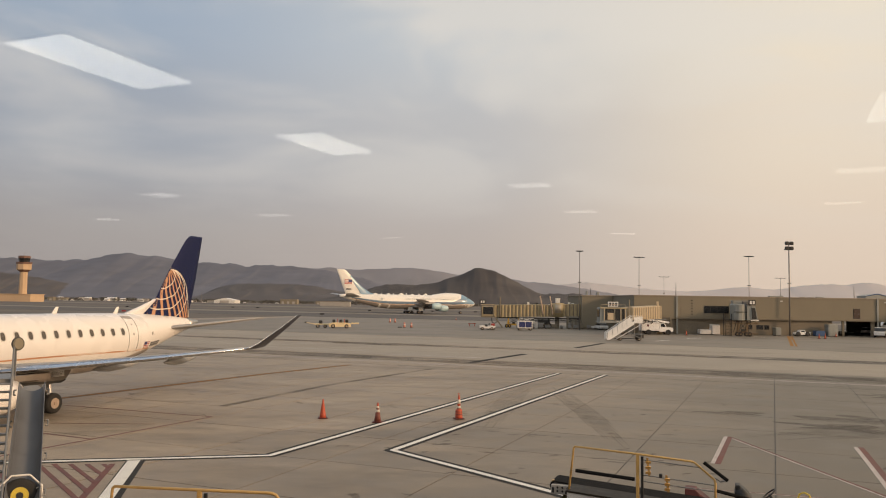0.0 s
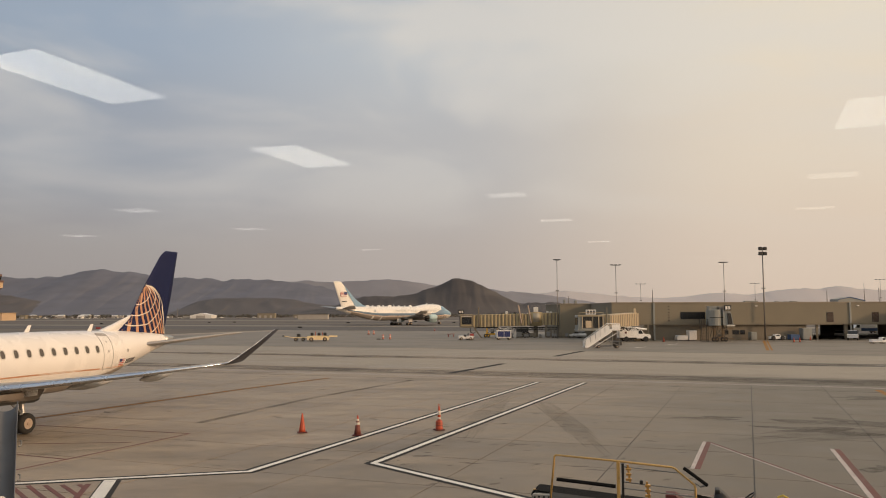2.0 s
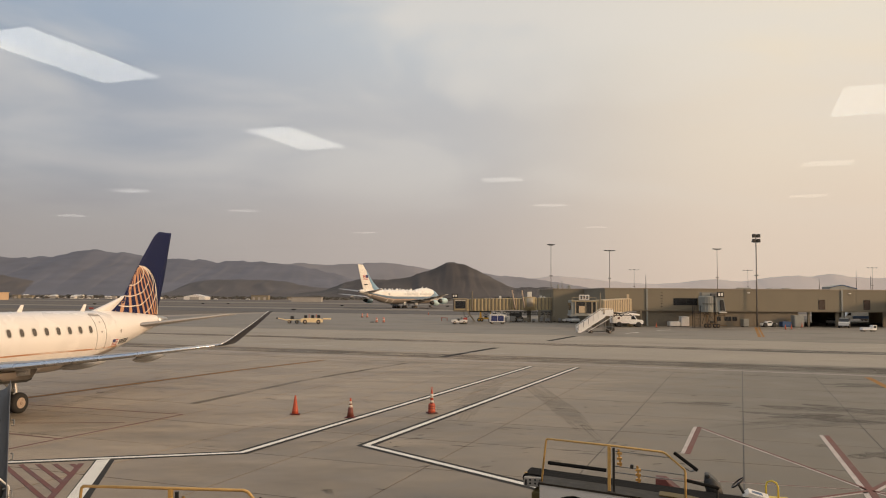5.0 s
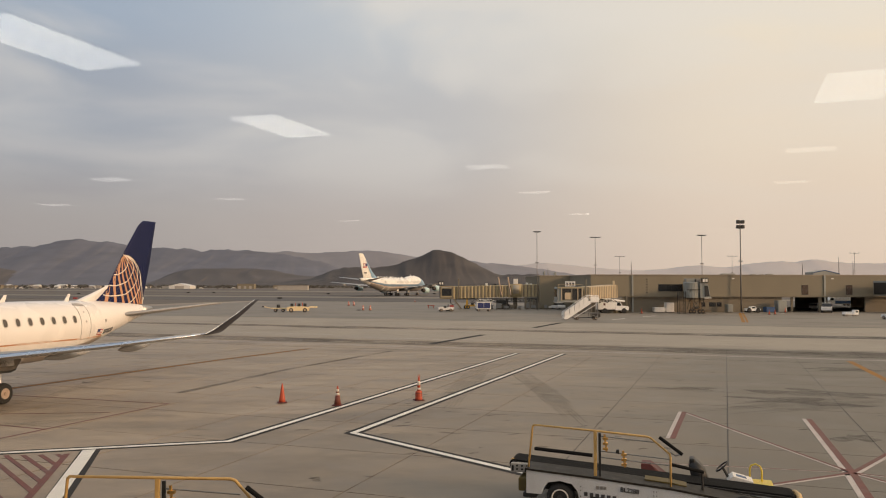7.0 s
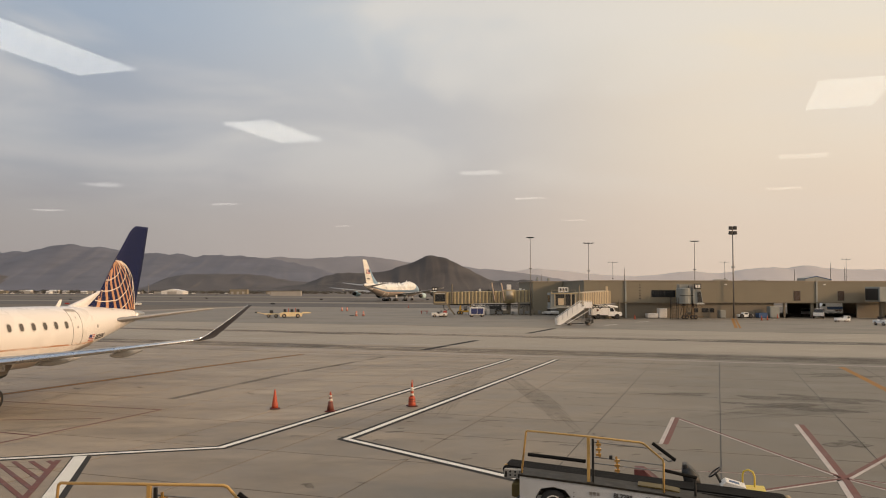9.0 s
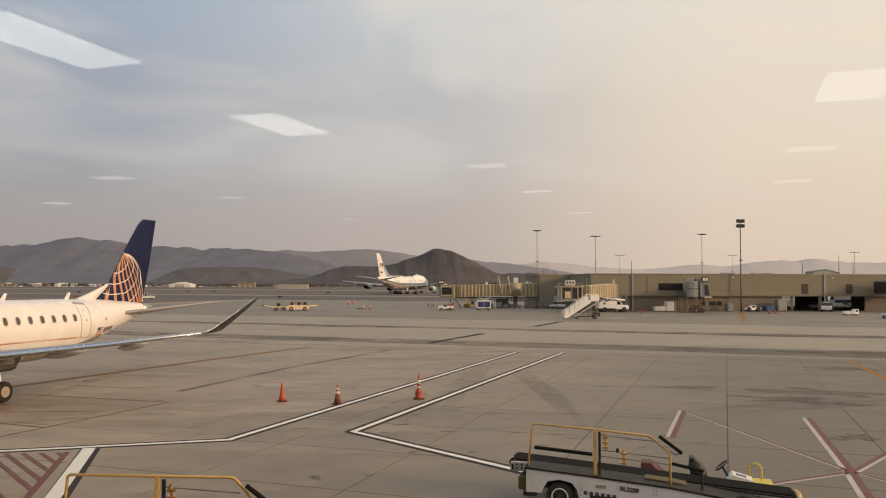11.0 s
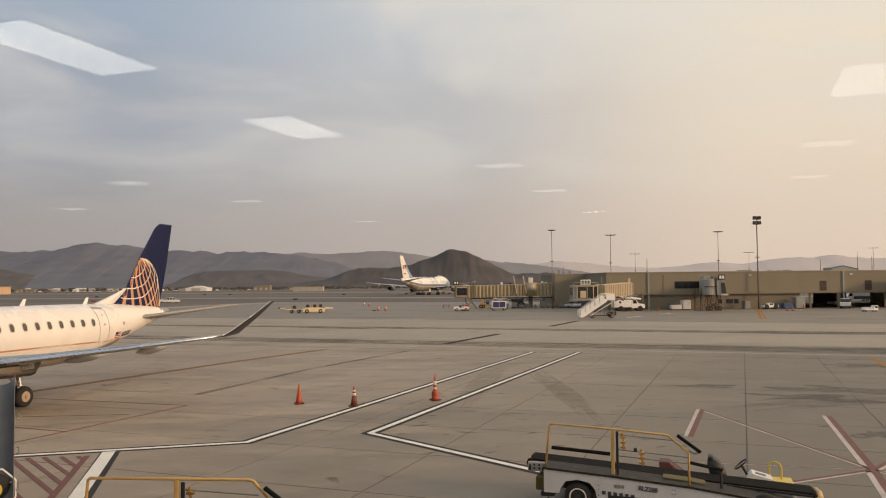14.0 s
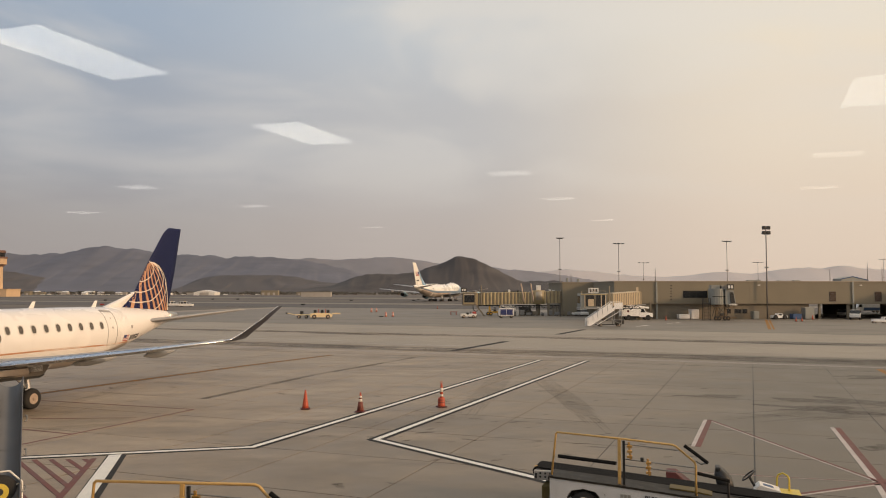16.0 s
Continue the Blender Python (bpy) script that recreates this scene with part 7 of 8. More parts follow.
    for k in range(1300):
        x = -820 + k * 1.16 + rnd.uniform(-3, 3)
        y = 1000 + rnd.uniform(-20, 150)
        h = max(1.8, rnd.uniform(3.0, 6.5) * (0.8 + 0.55 * noise.noise(Vector((x * 0.02, 1.0, 0.0)))))
        rod(tr, (x, y, 0), (x, y, h * 0.5), 0.25, 4, 0.1)
        for j in range(16):
            c = Vector((x + rnd.gauss(0, h * 0.34), y + rnd.gauss(0, h * 0.3), h * (0.10 + 0.72 * rnd.random())))
            q = rnd.uniform(0.5, 1.1) * h * 0.2
            vs = [bm.verts.new(c + Vector((rnd.uniform(-1, 1), rnd.uniform(-1, 1), rnd.uniform(-0.8, 0.8))) * q * 1.5) for _ in range(4)]
            for f in ((0, 1, 2), (0, 2, 3), (0, 1, 3), (1, 2, 3)):
                bm.faces.new([vs[e] for e in f])
    belt = solo("tree_belt", bm, M_TREE, "belt of trees along the airfield edge, haze paled into their colour", "trees", kind="stuff")
    part("trunk_row", tr, M_TOWERBAND, belt)["kind"] = "stuff"
    # small marker boards and lights between the runways
    for k in range(16):
        x, y = rnd.uniform(-220, 60), rnd.choice((292, 330, 420, 470))
        o = thing("taxiway_sign", "small dark taxiway sign board in the grass", "sign", pose(x, y, -0.04), group="taxiway signs")
        part("board", soft_box(-0.8, 0.8, -0.1, 0.1, 0.3, 0.85, 0.04), M_YELLOW if k == 5 else M_RED if k == 9 else M_BLACK, o)
        part("leg", bx(-0.6, -0.5, -0.05, 0.05, 0, 0.3), M_STEEL, o)
        part("leg", bx(0.5, 0.6, -0.05, 0.05, 0, 0.3), M_STEEL, o)
    for k in range(40):
        o = thing("far_parked_vehicle", "tiny parked vehicle at the far airfield edge", "vehicle", pose(-560 + k * 9.5 + rnd.uniform(-3, 3), 905 + rnd.uniform(-15, 15), 0), group="far parked vehicles")
        mt = rnd.choice((M_LOADER, M_LOADER, M_SHED_GREY, M_SHED_GREY, M_BRIDGE_GREY))
        part("body", soft_box(-2.2, 2.2, -0.9, 0.9, 0.35, 1.05, 0.15), mt, o)
        part("wheels", bx(-1.7, 1.7, -0.85, 0.85, -0.06, 0.36), M_BLACK, o)
        part("cabin", soft_box(-1.3, 1.0, -0.8, 0.8, 1.05, 1.6, 0.2), M_PANE if k % 3 else mt, o)


far_things()


# ---------------------------------------------------------------- belt loaders
def belt_loader(m, label, dz=0.0, marks=True, level=False):
    t = thing("belt_loader", label, "belt loader", m, group="belt loaders")
    zb = lambda x: 0.655 - 0.066 * x + dz * 0.6          # top of the conveyor along its length
    # chassis with a sloping deck
    prof = [(-2.95, 0.42), (-2.95, 1.0), (-1.2, 0.88), (0.6, 0.74), (3.1, 0.42), (3.1, 0.30), (-1.62, 0.32), (-1.66, 0.55), (-1.8, 0.72), (-2.1, 0.78), (-2.4, 0.72), (-2.52, 0.55), (-2.56, 0.42)]
    bm = loft(bmesh.new(), [[Vector((x, y, z)) for x, z in prof] for y in (-0.95, -0.92, -0.12, -0.1)])
    body = part("chassis", bm, M_LOADER_SHADED, t, "white steel chassis side")
    part("chassis_core", bx(-2.9, 3.0, -0.1, 1.5, 0.34, 0.55), M_DARKMETAL, t, "dark chassis frame")
    part("deck_edge", loft(bmesh.new(), [[Vector((x, -0.97, z)), Vector((x, -0.165, z)), Vector((x, -0.165, z + 0.05)), Vector((x, -0.97, z + 0.05))] for x, z in ((-2.98, 1.0), (-1.2, 0.885), (0.6, 0.745), (3.1, 0.43))]), M_DECK, t, "dark worn deck plate")
    part("side_stripe", loft(bmesh.new(), [[Vector((x, -0.957, z)), Vector((x, -0.945, z)), Vector((x, -0.945, z + 0.09)), Vector((x, -0.957, z + 0.09))] for x, z in ((-1.35, 0.36), (3.0, 0.31))]), M_BLACK, t, "black stripe low on the side")
    part("rear_bumper", soft_box(-3.05, -2.7, -0.9, -0.3, 0.3, 0.42, 0.03), M_BLACK, t)
    part("rear_tow_plate", soft_box(-3.25, -2.93, -0.5, 0.3, 0.34, 0.68, 0.04), M_YELDIM, t, "grimy yellow tow plate")
    if marks:
        me = text_mesh("BL2288", 0.15)
        me.materials.append(M_INK)
        ob = new("fleet_number", me)
        ob.parent = t
        ob.matrix_basis = pose(-0.62, -0.9575, 0.63, 90, 4.5, 0)
        tagged(ob, "dark fleet number")
        for k in range(6):
            part("maker_bar", bx(-1.5 + k * 0.14, -1.41 + k * 0.14, -0.957, -0.945, 0.46 - k * 0.010, 0.55 - k * 0.010), M_INK, t)
        for k in range(3):
            part("maker_bar", bx(-1.2 + k * 0.09, -1.13 + k * 0.09, -0.957, -0.945, 0.64, 0.72), M_STEEL, t)
        for x in (-1.58, 0.18, 0.25):
            for z in (0.44, 0.58, 0.68):
                part("rivet", rod(bmesh.new(), (x, -0.962, z), (x, -0.945, z), 0.014, 8), M_DARKMETAL, t)
    # wheels
    for x in (-2.1, 2.3):
        for y in (-0.80, 1.35):
            w = part("wheel", disc_wheel(bmesh.new(), (x, y, 0.35), (0, 1, 0), 0.35, 0.26, 26), M_TYRE, t, "black rubber wheel", True)
            bm = bmesh.new()
            s = -1 if y < 0 else 1
            loft(bm, [[Vector((x + r * math.cos(q * math.tau / 24), y + s * o, 0.35 + r * math.sin(q * math.tau / 24))) for q in range(24)] for o, r in ((0.10, 0.225), (0.142, 0.215), (0.145, 0.195), (0.10, 0.165), (0.085, 0.10), (0.105, 0.085))], cap=False)
            part("rim", bm, M_LOADER, w, "white dished wheel rim")
            bm = bmesh.new()
            rod(bm, (x, y + s * 0.07, 0.35), (x, y + s * 0.15, 0.35), 0.088, 14, 0.06)
            for k in range(6):
                a = k * math.tau / 6
                rod(bm, (x + 0.125 * math.cos(a), y + s * 0.08, 0.35 + 0.125 * math.sin(a)), (x + 0.125 * math.cos(a), y + s * 0.115, 0.35 + 0.125 * math.sin(a)), 0.018, 6)
            part("hub", bm, M_DARKMETAL, w, "dark hub and nuts")
    # conveyor: white side beams, black belt, rollers at its ends
    def beam(y0, y1, z0, z1, mt, nm, lb=""):
        return part(nm, loft(bmesh.new(), [[Vector((x, y0, zb(x) + z0)), Vector((x, y1, zb(x) + z0)), Vector((x, y1, zb(x) + z1)), Vector((x, y0, zb(x) + z1))] for x in (-3.45, -1.2, 1.2, 3.4)]), mt, t, lb)
    conv = beam(-0.12, -0.06, -0.12, 0.10, M_LOADER_SHADED, "conveyor_beam", "white conveyor side beam")
    beam(0.72, 0.78, -0.12, 0.11, M_LOADER, "conveyor_beam")
    beam(-0.16, -0.125, 0.09, 0.14, M_BLACK, "edge_rail")
    beam(-0.055, 0.715, 0.13, 0.17, M_BELT, "conveyor_belt", "black rubber belt")
    beam(-0.055, 0.715, -0.08, -0.04, M_BELT, "conveyor_belt", "black rubber belt")
    # black strip on the beam, a shadow painted as geometry
    beam(-0.135, -0.122, -0.12, -0.02, M_BLACK, "beam_shadow_strip")
    for x in (-3.45, 3.4):
        part("end_roller", rod(bmesh.new(), (x, -0.06, zb(x) + 0.05), (x, 0.72, zb(x) + 0.05), 0.12, 16), M_BELT, t, "", True)
    for x in np.linspace(-3.0, 3.0, 9):
        part("beam_bracket", soft_box(x - 0.05, x + 0.05, -0.15, -0.12, zb(x) - 0.12, zb(x) + 0.08, 0.01), M_LOADER, t)
    part("front_bumper", pipe([(3.35, -0.2, zb(3.3) - 0.05), (3.58, -0.1, zb(3.3) + 0.05), (3.6, 0.35, zb(3.3) + 0.08), (3.58, 0.75, zb(3.3) + 0.05), (3.35, 0.85, zb(3.3) - 0.05)], 0.075, 10), M_RAIL, t, "yellow padded front bumper")
    part("front_skirt", loft(bmesh.new(), [[Vector((x, -0.56, z)), Vector((x, -0.14, z)), Vector((x, -0.14, z + 0.03)), Vector((x, -0.56, z + 0.03))] for x, z in ((-0.05, 0.85), (0.6, 0.80), (0.95, 0.745))]), M_YELDIM, t, "grimy olive-yellow deck plate")
    part("control_box", soft_box(-3.5, -2.92, -0.28, -0.13, 0.76, 1.0, 0.03), M_SHED_GREY, t, "pale control box with buttons")
    for i in range(3):
        for j in range(2):
            part("button", rod(bmesh.new(), (-3.32 + i * 0.13, -0.29, 0.85 + j * 0.09), (-3.32 + i * 0.13, -0.275, 0.85 + j * 0.09), 0.028, 8), M_BLACK, t)
    for x0, z0, w, h in ((-3.46, 0.80, 0.05, 0.14), (-3.12, 0.79, 0.14, 0.06)):
        part("label_plate", bx(x0, x0 + w, -0.293, -0.281, z0, z0 + h), M_BLACK, t)
    part("beacon", rod(bmesh.new(), (-3.5, 0.05, 0.9), (-3.5, 0.05, 1.06), 0.05, 12, 0.04), M_RAIL, t, "amber beacon")
    # handrail on the near side
    r1, r2, r3 = (2.1 + dz,) * 3 if level else (2.12 + dz, 2.05 + dz, 1.97 + dz)
    y = -0.8
    part("handrail", pipe([(-2.93, y, 0.98), (-2.81, y, r1 - 0.04), (-2.77, y, r1), (-1.25, y, r2), (0.04, y, r3), (0.12, y, r3 - 0.03), (0.56, y, 1.58 + dz), (0.58, y, 1.5 + dz), (0.58, y, 0.76)], 0.027, 10), M_RAIL, t, "worn yellow tube handrail", True)
    part("rail_post", soft_box(-1.27, -1.19, y - 0.03, y + 0.035, 0.88, r2 - 0.01, 0.012), M_RAIL, t, "yellow rail post")
    part("rail_post_back", soft_box(-1.15, -1.09, y - 0.025, y + 0.025, 0.9, r2 - 0.05, 0.008), M_BLACK, t)
    for z, rr, mt, xa, xb in ((1.52, 0.046, M_BELT, -2.76, -1.3), (1.92, 0.014, M_GALV, -1.1, 0.2), (1.55, 0.014, M_GALV, -1.1, 0.56), (1.40, 0.014, M_GALV, -1.1, 0.56)):
        part("middle_rail", rod(bmesh.new(), (xa, y, z + dz), (xb, y, z - 0.06 * (xb - xa) + dz), rr, 8), mt, t, "black padded middle rail" if mt == M_BELT else "thin cable rail")
    part("padded_bar", rod(bmesh.new(), (0.32, y - 0.05, 1.98 + dz), (0.86, y - 0.08, 1.60 + dz), 0.042, 10), M_BELT, t, "black padded folding bar")
    part("padded_bar", rod(bmesh.new(), (0.62, y + 0.02, 1.32 + dz), (1.35, y + 0.25, 1.14 + dz), 0.04, 10), M_BELT, t, "black padded folding bar")
    part("bar_hinge", pipe([(0.58, y, 1.62 + dz), (0.7, y - 0.02, 1.55 + dz), (0.82, y - 0.06, 1.6 + dz)], 0.02, 6), M_GALV, t)
    # brass-bright latch gear hanging from the rail
    for x0, z0, z1 in ((-1.0, 1.98, 1.56), (-0.55, 1.60, 1.20)):
        part("latch_arm", rod(bmesh.new(), (x0, y - 0.02, z0 + dz), (x0 + 0.05, y - 0.03, z1 + dz), 0.028, 8), M_BRASS, t, "bright brass-coloured latch arm")
        for k in range(3):
            z = z1 + (z0 - z1) * (0.15 + 0.3 * k)
            part("latch_lug", soft_box(x0 - 0.04, x0 + 0.09, y - 0.07, y + 0.02, z - 0.03 + dz, z + 0.03 + dz, 0.012), M_BRASS, t)
    part("latch_knob", soft_box(-0.72, -0.64, y - 0.05, y + 0.03, 1.52 + dz, 1.62 + dz, 0.02), M_BLACK, t)
    part("bar_post", rod(bmesh.new(), (1.33, y + 0.25, zb(1.3) - 0.05), (1.31, y + 0.25, 1.16 + dz), 0.03, 8), M_BLACK, t, "thin black post")
    # driver's side beyond the belt, on a low platform
    def low(*args):
        ob = part(*args)
        ob.location.z -= 0.15

    low("driver_floor", soft_box(-0.6, 3.0, 0.85, 1.75, 0.50, 0.60, 0.03), M_LOADER, t, "white driver platform")
    low("engine_cover", loft(bmesh.new(), [[Vector((x, 0.9, z0)), Vector((x, 1.6, z0)), Vector((x, 1.5, z1)), Vector((x, 1.0, z1))] for x, z0, z1 in ((-0.2, 0.55, 1.06), (0.05, 0.55, 1.06), (0.5, 0.55, 0.72))]), M_MAROON, t, "dark red engine cover")
    low("seat_cushion", soft_box(1.05, 1.5, 0.95, 1.5, 0.6, 0.76, 0.06, 3), M_BLACK, t, "black seat cushion")
    low("seat_back", loft(bmesh.new(), [[Vector((x, 0.95, z)), Vector((x, 1.5, z)), Vector((x + w, 1.5, z + 0.05)), Vector((x + w, 0.95, z + 0.05))] for x, w, z in ((1.12, 0.40, 0.66), (1.06, 0.38, 0.9), (1.02, 0.28, 1.07), (1.06, 0.14, 1.14))]), M_BLACK, t, "black seat back", True)
    low("seat_headrest", soft_box(1.04, 1.18, 1.02, 1.42, 1.08, 1.27, 0.05, 3), M_BLACK, t)
    ring = [(1.86 + 0.19 * math.cos(a) * 0.75, 1.22 + 0.19 * math.sin(a), 1.08 + 0.19 * math.cos(a) * 0.66) for a in np.linspace(0, math.tau, 19)]
    low("steering_wheel", pipe(ring, 0.022, 8), M_BLACK, t, "black steering wheel", True)
    low("steering_column", rod(bmesh.new(), (2.15, 1.22, 0.55), (1.86, 1.22, 1.08), 0.035, 8), M_BLACK, t)
    low("console", loft(bmesh.new(), [[Vector((x, 0.85, z0)), Vector((x, 1.4, z0)), Vector((x, 1.4, z1)), Vector((x, 0.85, z1))] for x, z0, z1 in ((1.98, 0.55, 0.80), (2.12, 0.55, 0.92), (2.6, 0.55, 0.80))]), M_LOADER, t, "white slanted console")
    low("console_decal", loft(bmesh.new(), [[Vector((x, 1.0, z)), Vector((x, 1.22, z)), Vector((x, 1.22, z + 0.004)), Vector((x, 1.0, z + 0.004))] for x, z in ((2.2, 0.902), (2.45, 0.842))]), M_BLUEBIN, t)
    low("step_plate", soft_box(2.5, 3.1, 0.9, 1.6, 0.66, 0.72, 0.02), M_YELSTEP, t, "yellow step plate")
    low("grab_hoop", pipe([(2.56, 1.45, 0.6), (2.56, 1.45, 1.0), (2.59, 1.44, 1.1), (2.7, 1.42, 1.15), (2.81, 1.4, 1.1), (2.85, 1.38, 1.0), (2.85, 1.38, 0.6)], 0.024, 8), M_YELSTEP, t, "bright yellow grab hoop", True)
    return t


M_DECK = mat("dark_worn_deck_plate", (0.028, 0.025, 0.021), 0.62, spec=0.25, vary=0.35, scale=2.5, fine=20, dirt=0.4, dirt_color=(0.09, 0.072, 0.045))
M_BRASS = mat("brass_bright_fitting", (0.95, 0.56, 0.2), 0.16, 1.0, vary=0.15, scale=8, fine=40)
M_YELSTEP = mat("bright_yellow_step_paint", (0.66, 0.50, 0.06), 0.45, vary=0.12, scale=4, fine=30)
belt_loader(pose(6.3, 20.2, 0.012, 0, 0, -19.5), "white belt loader with yellow handrail and black conveyor belt")
belt_loader(pose(-2.80, 14.54, 0.012, 0, 0, -6.6), "second belt loader with yellow handrail below the windows", 0.33, False, True)


# ---------------------------------------------------------------- baggage chute and service stairs beside the gate bridge
def chute_and_stairs():
    top, foot = Vector((-11.0, 21.6, 3.16)), Vector((-9.52, 18.45, 0.40))
    d = (foot - top).normalized()
    side = Vector((-d.y, d.x, 0)).normalized()       # towards the right as one slides down, seen from the windows
    side = -side if side.x < 0 else side
    up = side.cross(d)
    up = -up if up.z < 0 else up
    c = thing("baggage_chute", "dark grey half-round baggage chute with clamp joints", "chute")
    n = 14
    L = (foot - top).length
    segs = 4
    for k in range(segs):
        a, b = k / segs, (k + 1) / segs - 0.004
        rings = []
        for t in (a, b):
            w = 0.315 + 0.07 * t
            p = top + d * (L * t)
            outer = [p + side * (w * math.cos(math.pi + math.pi * j / n)) + up * (0.38 * math.sin(math.pi + math.pi * j / n) + 0.36) for j in range(n + 1)]
            inner = [p + side * ((w - 0.02) * math.cos(math.pi + math.pi * j / n)) + up * (0.36 * math.sin(math.pi + math.pi * j / n) + 0.36) for j in range(n, -1, -1)]
            rings.append(outer + inner)
        sec = part("chute_section", loft(bmesh.new(), rings, cap=False), M_CHUTE, c, "smooth dark grey half-pipe", True)
        for s in (-1, 1):
            w = 0.325 + 0.07 * a
            p = top + d * (L * (a + 0.06)) + side * (s * (w + 0.04)) + up * 0.22
            part("clamp", pipe([p - d * 0.10, p - d * 0.08 + side * s * 0.05, p + d * 0.08 + side * s * 0.05, p + d * 0.10], 0.022, 6), M_GALV, sec, "steel clamp")
    for t in (0.12, 0.5, 0.9):
        p = top + d * (L * t)
        for s in (-0.2, 0.2):
            q = p + side * s
            part("leg", rod(bmesh.new(), (q.x, q.y, 0.0), (q.x, q.y, q.z + 0.02), 0.035, 8), M_GALV, c, "steel leg")
    # bumper wheel in an eight-sided guard at the lower end
    w0 = foot + Vector((-0.42, 0.75, 0.26)) + up * 0.5
    nrm = (Vector(EYE) - w0).normalized()
    a = nrm.cross(Vector((0, 0, 1))).normalized()
    b = a.cross(nrm)
    g = thing("guarded_bumper_wheel", "black bumper wheel with yellow hub in a white eight-sided guard", "wheel guard")
    ring = [w0 + (a * math.cos(k * math.tau / 8 + math.pi / 8) + b * math.sin(k * math.tau / 8 + math.pi / 8)) * 0.50 for k in range(9)]
    part("guard_ring", pipe(ring, 0.024, 8), M_LOADER, g, "white wire guard")
    part("tyre", disc_wheel(bmesh.new(), w0 - nrm * 0.1, nrm, 0.40, 0.16, 28), M_TYRE, g, "black tyre", True)
    part("hub", rod(bmesh.new(), w0 - nrm * 0.1, w0 + nrm * 0.01, 0.21, 20, 0.19), M_YELSTEP, g, "yellow hub")
    part("hub_cap", rod(bmesh.new(), w0, w0 + nrm * 0.025, 0.08, 12), M_BLACK, g)
    for k in (0, 3, 4, 7):
        part("guard_stay", rod(bmesh.new(), ring[k], w0 - nrm * 0.16, 0.012, 6), M_LOADER, g)
    for s in (-0.25, 0.25):
        q = w0 - nrm * 0.2 + a * s
        part("stand_leg", rod(bmesh.new(), (q.x, q.y, 0.0), q, 0.03, 8), M_GALV, g)
    part("stand_bar", rod(bmesh.new(), w0 - nrm * 0.2 - a * 0.28, w0 - nrm * 0.2 + a * 0.28, 0.035, 8), M_GALV, g)

    # open steel stairs alongside
    s = thing("service_stairs", "open galvanised steel service stairs with handrails", "stairs")
    st, sf = Vector((-11.75, 22.0, 3.42)), Vector((-9.95, 18.4, 0.0))
    dh = Vector((sf.x - st.x, sf.y - st.y, 0)).normalized()
    left = Vector((dh.y, -dh.x, 0))
    left = -left if left.x > 0 else left
    W = 1.0
    for q in (0.0, W):
        o = left * q
        part("stringer", loft(bmesh.new(), [[p + o + Vector((0, 0, -0.16)), p + o + left * 0.05 + Vector((0, 0, -0.16)), p + o + left * 0.05 + Vector((0, 0, 0.1)), p + o + Vector((0, 0, 0.1))] for p in (st, sf)]), M_GALV, s, "steel stringer")
        part("handrail", pipe([sf + o + Vector((0, 0, 0.1)), sf + o + Vector((0, 0, 0.95)), st + o + Vector((0, 0, 0.95)), st + o - dh * 1.6 + Vector((0, 0, 0.95)), st + o - dh * 1.6], 0.028, 8), M_GALV, s, "steel handrail")
        for t in (0.05, 0.35, 0.65, 0.95):
            p = st.lerp(sf, t) + o
            part("baluster", rod(bmesh.new(), p, p + Vector((0, 0, 0.95)), 0.02, 6), M_GALV, s)
    nst = 18
    for k in range(nst):
        p = st.lerp(sf, (k + 0.5) / nst)
        part("step", loft(bmesh.new(), [[p + left * q + Vector((0, 0, -0.02)), p + left * q + dh * 0.26 + Vector((0, 0, -0.02)), p + left * q + dh * 0.26 + Vector((0, 0, 0.02)), p + left * q + Vector((0, 0, 0.02))] for q in (0.04, W - 0.0)]), M_GALV, s, "grated steel step")
    pl = [st + left * q - dh * e for q, e in ((0.0, 0.0), (W, 0.0), (W, 1.7), (0.0, 1.7))]
    part("landing", loft(bmesh.new(), [[p + Vector((0, 0, z)) for p in pl] for z in (-0.10, 0.02)]), M_GALV, s, "steel landing")
    for p in (pl[1], pl[2]):
        part("landing_leg", rod(bmesh.new(), (p.x, p.y, 0), (p.x, p.y, p.z - 0.08), 0.05, 8), M_GALV, s)
    # convex mirror on a post at the landing
    mp = thing("convex_mirror", "round convex mirror on a steel post at the stairs", "mirror")
    p = Vector((-11.72, 22.05, 3.44))
    part("post", rod(bmesh.new(), p, p + Vector((0, 0, 0.78)), 0.019, 8), M_GALV, mp, "steel post")
    mc = p + Vector((0.05, 0, 0.95))
    mn = (Vector(EYE) - mc).normalized()
    mn = Vector((mn.x + 1.3, mn.y, mn.z)).normalized()
    part("mirror_back", rod(bmesh.new(), mc - mn * 0.04, mc, 0.185, 24), M_DARKMETAL, mp, "dark mirror rim")
    # the face is one opaque tan, without a mirror finish
    part("mirror_face", rod(bmesh.new(), mc, mc + mn * 0.03, 0.16, 24, 0.14), M_TAN, mp, "plain tan mirror face")


chute_and_stairs()


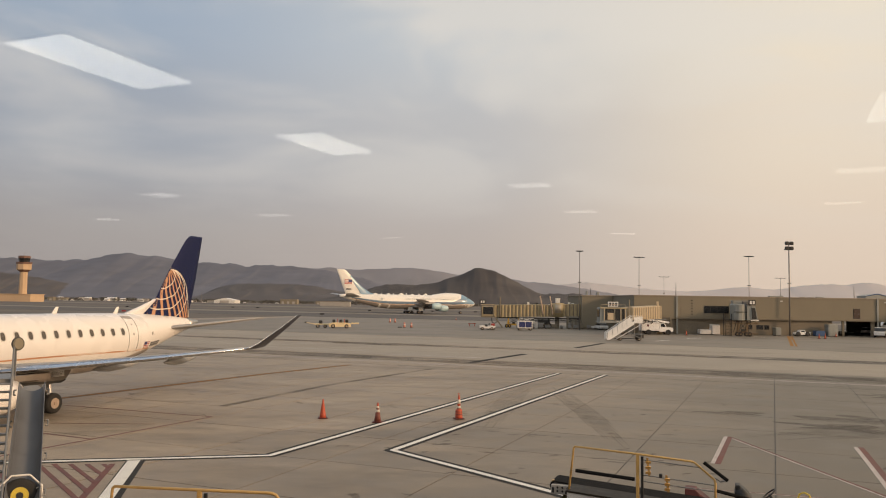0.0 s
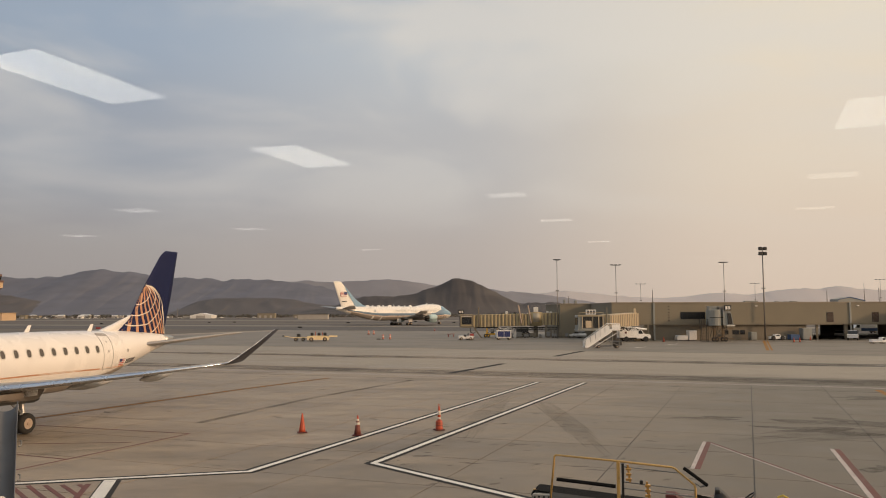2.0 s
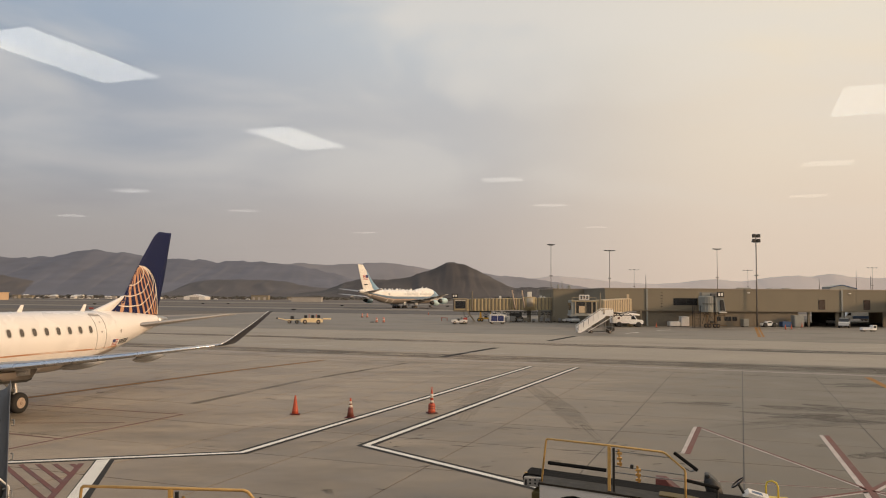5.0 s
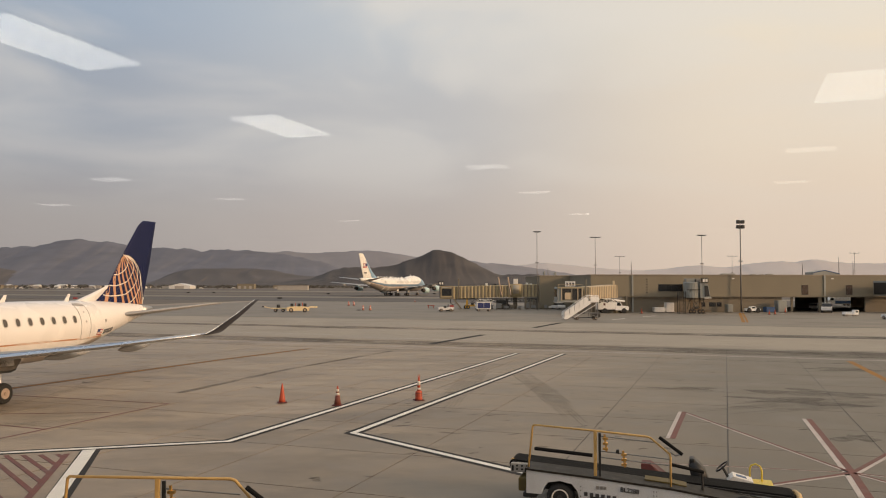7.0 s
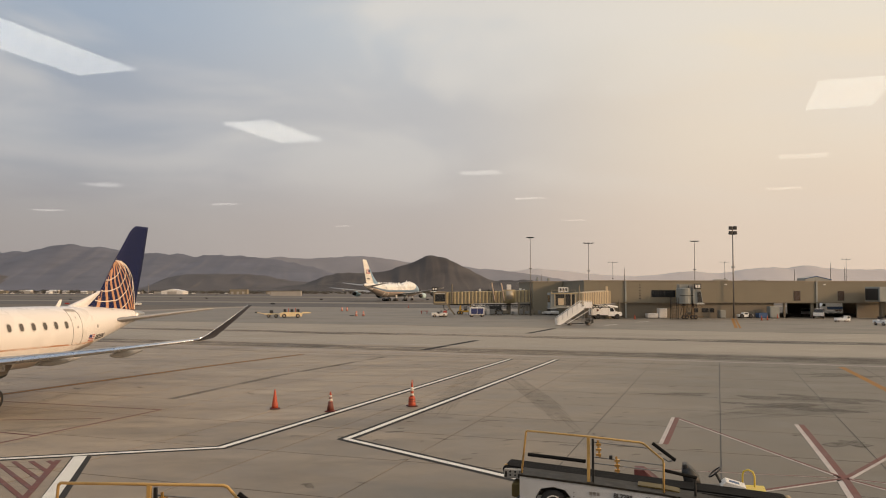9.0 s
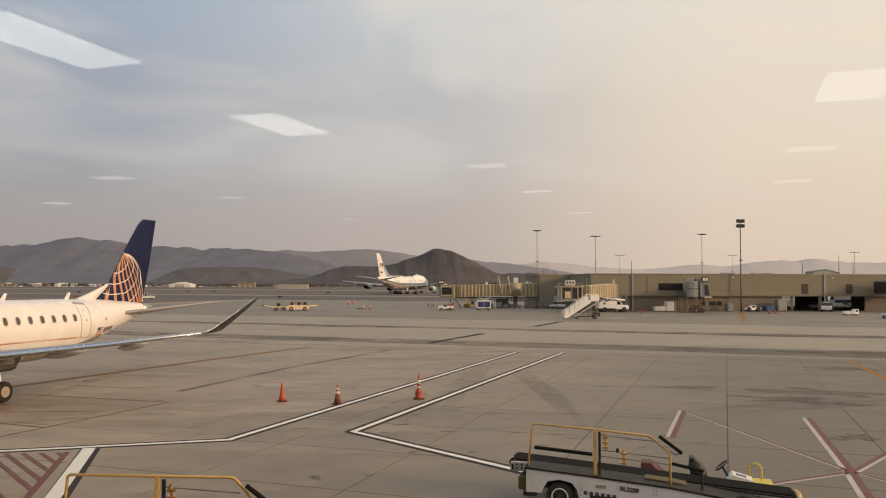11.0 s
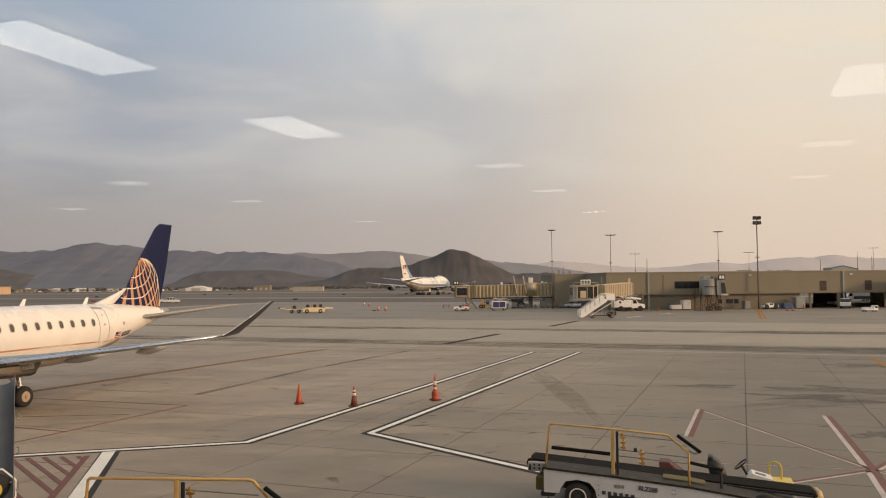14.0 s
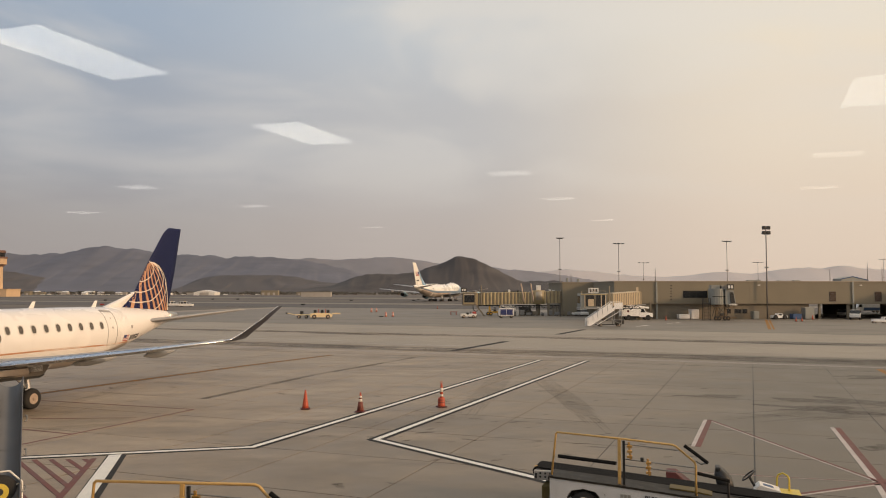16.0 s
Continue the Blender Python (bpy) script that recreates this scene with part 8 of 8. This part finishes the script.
# ---------------------------------------------------------------- gate lounge behind the window, whose ceiling lights show in the glass
def lounge():
    FLOOR, CEIL, GV = 4.19, 7.636, 1.2            # heights of floor and ceiling; the glass stands this far before the camera
    u0, u1, v0 = -26.0, 14.0, -26.0
    def s(name, mt, lb, *a, cat="wall"):
        return solo(name, bx(*a), mt, lb, cat, GRID, "structure")
    M_LW = mat("lounge_wall_paint", (0.30, 0.28, 0.26), 0.8, vary=0.06, scale=0.6)
    M_LF = mat("lounge_carpet", (0.06, 0.058, 0.06), 0.95, vary=0.25, scale=1.5, fine=30)
    M_LC = mat("lounge_ceiling_tile", (0.30, 0.29, 0.28), 0.9, vary=0.05, scale=1.0)
    gu0, gu1 = -6.2, 4.2
    s("wall_window_left", M_LW, "plain terminal window wall", u0, gu0, GV, GV + 0.3, 0, 8.6)
    s("wall_window_right", M_LW, "plain terminal window wall", gu1, u1, GV, GV + 0.3, 0, 8.6)
    s("wall_below_window", M_LW, "plain terminal wall below the window", gu0, gu1, GV, GV + 0.3, 0, FLOOR + 0.25)
    s("wall_above_window", M_LW, "plain terminal wall above the window", gu0, gu1, GV, GV + 0.3, CEIL - 0.05, 8.6)
    s("wall_back", M_LW, "plain lounge back wall", u0, u1, v0 - 0.3, v0, 0, 8.6)
    s("wall_side", M_LW, "plain lounge side wall", u0 - 0.3, u0, v0 - 0.3, GV + 0.3, 0, 8.6)
    s("wall_side", M_LW, "plain lounge side wall", u1, u1 + 0.3, v0 - 0.3, GV + 0.3, 0, 8.6)
    s("floor", M_LF, "dark lounge carpet", u0, u1, v0, GV, FLOOR - 0.25, FLOOR, cat="floor")
    s("roof", M_LC, "terminal roof slab", u0 - 0.3, u1 + 0.3, v0 - 0.3, GV + 0.3, 8.6, 8.8, cat="roof")
    s("ceiling", M_LC, "lounge ceiling of pale tiles", u0, u1, v0, GV - 0.004, CEIL + 0.012, CEIL + 0.1, cat="ceiling")
    # the glass
    g = bpy.data.materials.new("clear_window_glass")
    g.use_nodes = True
    n, l = g.node_tree.nodes, g.node_tree.links
    n.clear()
    out, mixs, tr, gl = (n.new(q) for q in ("ShaderNodeOutputMaterial", "ShaderNodeMixShader", "ShaderNodeBsdfTransparent", "ShaderNodeBsdfGlossy"))
    fr, mul = n.new("ShaderNodeFresnel"), n.new("ShaderNodeMath")
    fr.inputs["IOR"].default_value = 1.5
    mul.operation, mul.inputs[1].default_value = "MULTIPLY", 1.25
    gl.inputs["Roughness"].default_value = 0.0
    l.new(fr.outputs[0], mul.inputs[0])
    l.new(mul.outputs[0], mixs.inputs[0])
    l.new(tr.outputs[0], mixs.inputs[1])
    l.new(gl.outputs[0], mixs.inputs[2])
    l.new(mixs.outputs[0], out.inputs[0])
    bm = bmesh.new()
    bm.faces.new([bm.verts.new(p) for p in ((gu0, GV + 0.1, FLOOR + 0.25), (gu1, GV + 0.1, FLOOR + 0.25), (gu1, GV + 0.1, CEIL - 0.05), (gu0, GV + 0.1, CEIL - 0.05))])
    w = thing("window_1", "large clear terminal window pane", "window", GRID, kind="structure")
    pane = part("pane", bm, g, w, "clear glass pane")
    pane.visible_shadow = False
    for nm, a in (("window_frame", (gu0, gu0 + 0.08, GV + 0.03, GV + 0.17, FLOOR + 0.25, CEIL - 0.05)), ("window_frame", (gu1 - 0.08, gu1, GV + 0.03, GV + 0.17, FLOOR + 0.25, CEIL - 0.05)), ("window_sill", (gu0 + 0.08, gu1 - 0.08, GV + 0.03, GV + 0.17, FLOOR + 0.25, FLOOR + 0.31)), ("window_head", (gu0 + 0.08, gu1 - 0.08, GV + 0.03, GV + 0.17, CEIL - 0.11, CEIL - 0.05))):
        part(nm, bx(*a), M_STEEL, w)
    # ceiling lights: their places follow from their mirror images in the glass
    lamp = glow("ceiling_light_diffuser", (1.0, 0.95, 0.84), 4.8)
    dim = glow("small_ceiling_light_diffuser", (1.0, 0.96, 0.88), 2.75)
    faint = glow("faint_ceiling_light_diffuser", (1.0, 0.96, 0.88), 1.8)
    rows = ((-5.03, 4.84, 0.70), (-5.02, 8.32, 0.68), (1.21, 8.45, 0.64), (1.16, 12.2, 0.24), (1.19, 16.0, 0.24), (-3.62, 12.3, 0.24), (-3.68, 16.1, 0.24), (-10.5, 11.55, 0.26), (-10.45, 15.1, 0.24), (-15.2, 14.85, 0.28), (-3.7, 21.5, 0.2), (-10.6, 21.5, 0.2))
    for uu, vv, hl in rows:
        t = thing("ceiling_light", "recessed ceiling light with white diffuser" if hl > 0.5 else "small recessed ceiling light with white diffuser", "ceiling light", GRID @ pose(uu, 2 * (GV + 0.1) - vv, CEIL), group="lounge ceiling lights")
        part("diffuser", bx(-0.32, 0.32, -hl, hl, -0.004, 0.008), (lamp if uu < 0 else dim) if hl > 0.5 else (dim if uu < 0 else faint), t, "white glowing diffuser")
        for a in ((-0.345, -0.322, -hl - 0.02, hl + 0.02, -0.01, 0.01), (0.322, 0.345, -hl - 0.02, hl + 0.02, -0.01, 0.01), (-0.32, 0.32, -hl - 0.02, -hl - 0.002, -0.01, 0.01), (-0.32, 0.32, hl + 0.002, hl + 0.02, -0.01, 0.01)):
            part("frame", bx(*a), M_STEEL, t)


lounge()


# ---------------------------------------------------------------- moving things
def motions():
    walk(jumbo, [(t, pose(px, py, 0, 0, 0, yw)) for t, px, py, yw in JUMBO_ROWS])
    # the two patrol cars creep along the far taxiway, one behind the other
    walk(suv_a, [(0.0, pose(-96.6, SUV_Y, 0, 0, 0, 6)), (9.0, pose(-88.2, SUV_Y, 0, 0, 0, 6)), (16.0, pose(-81.6, SUV_Y, 0, 0, 0, 6))])
    walk(suv_b, [(0.0, pose(-104.5, SUV_Y + 4, 0, 0, 0, 6)), (9.0, pose(-95.5, SUV_Y + 4, 0, 0, 0, 6)), (16.0, pose(-87.2, SUV_Y + 4, 0, 0, 0, 6))])


motions()
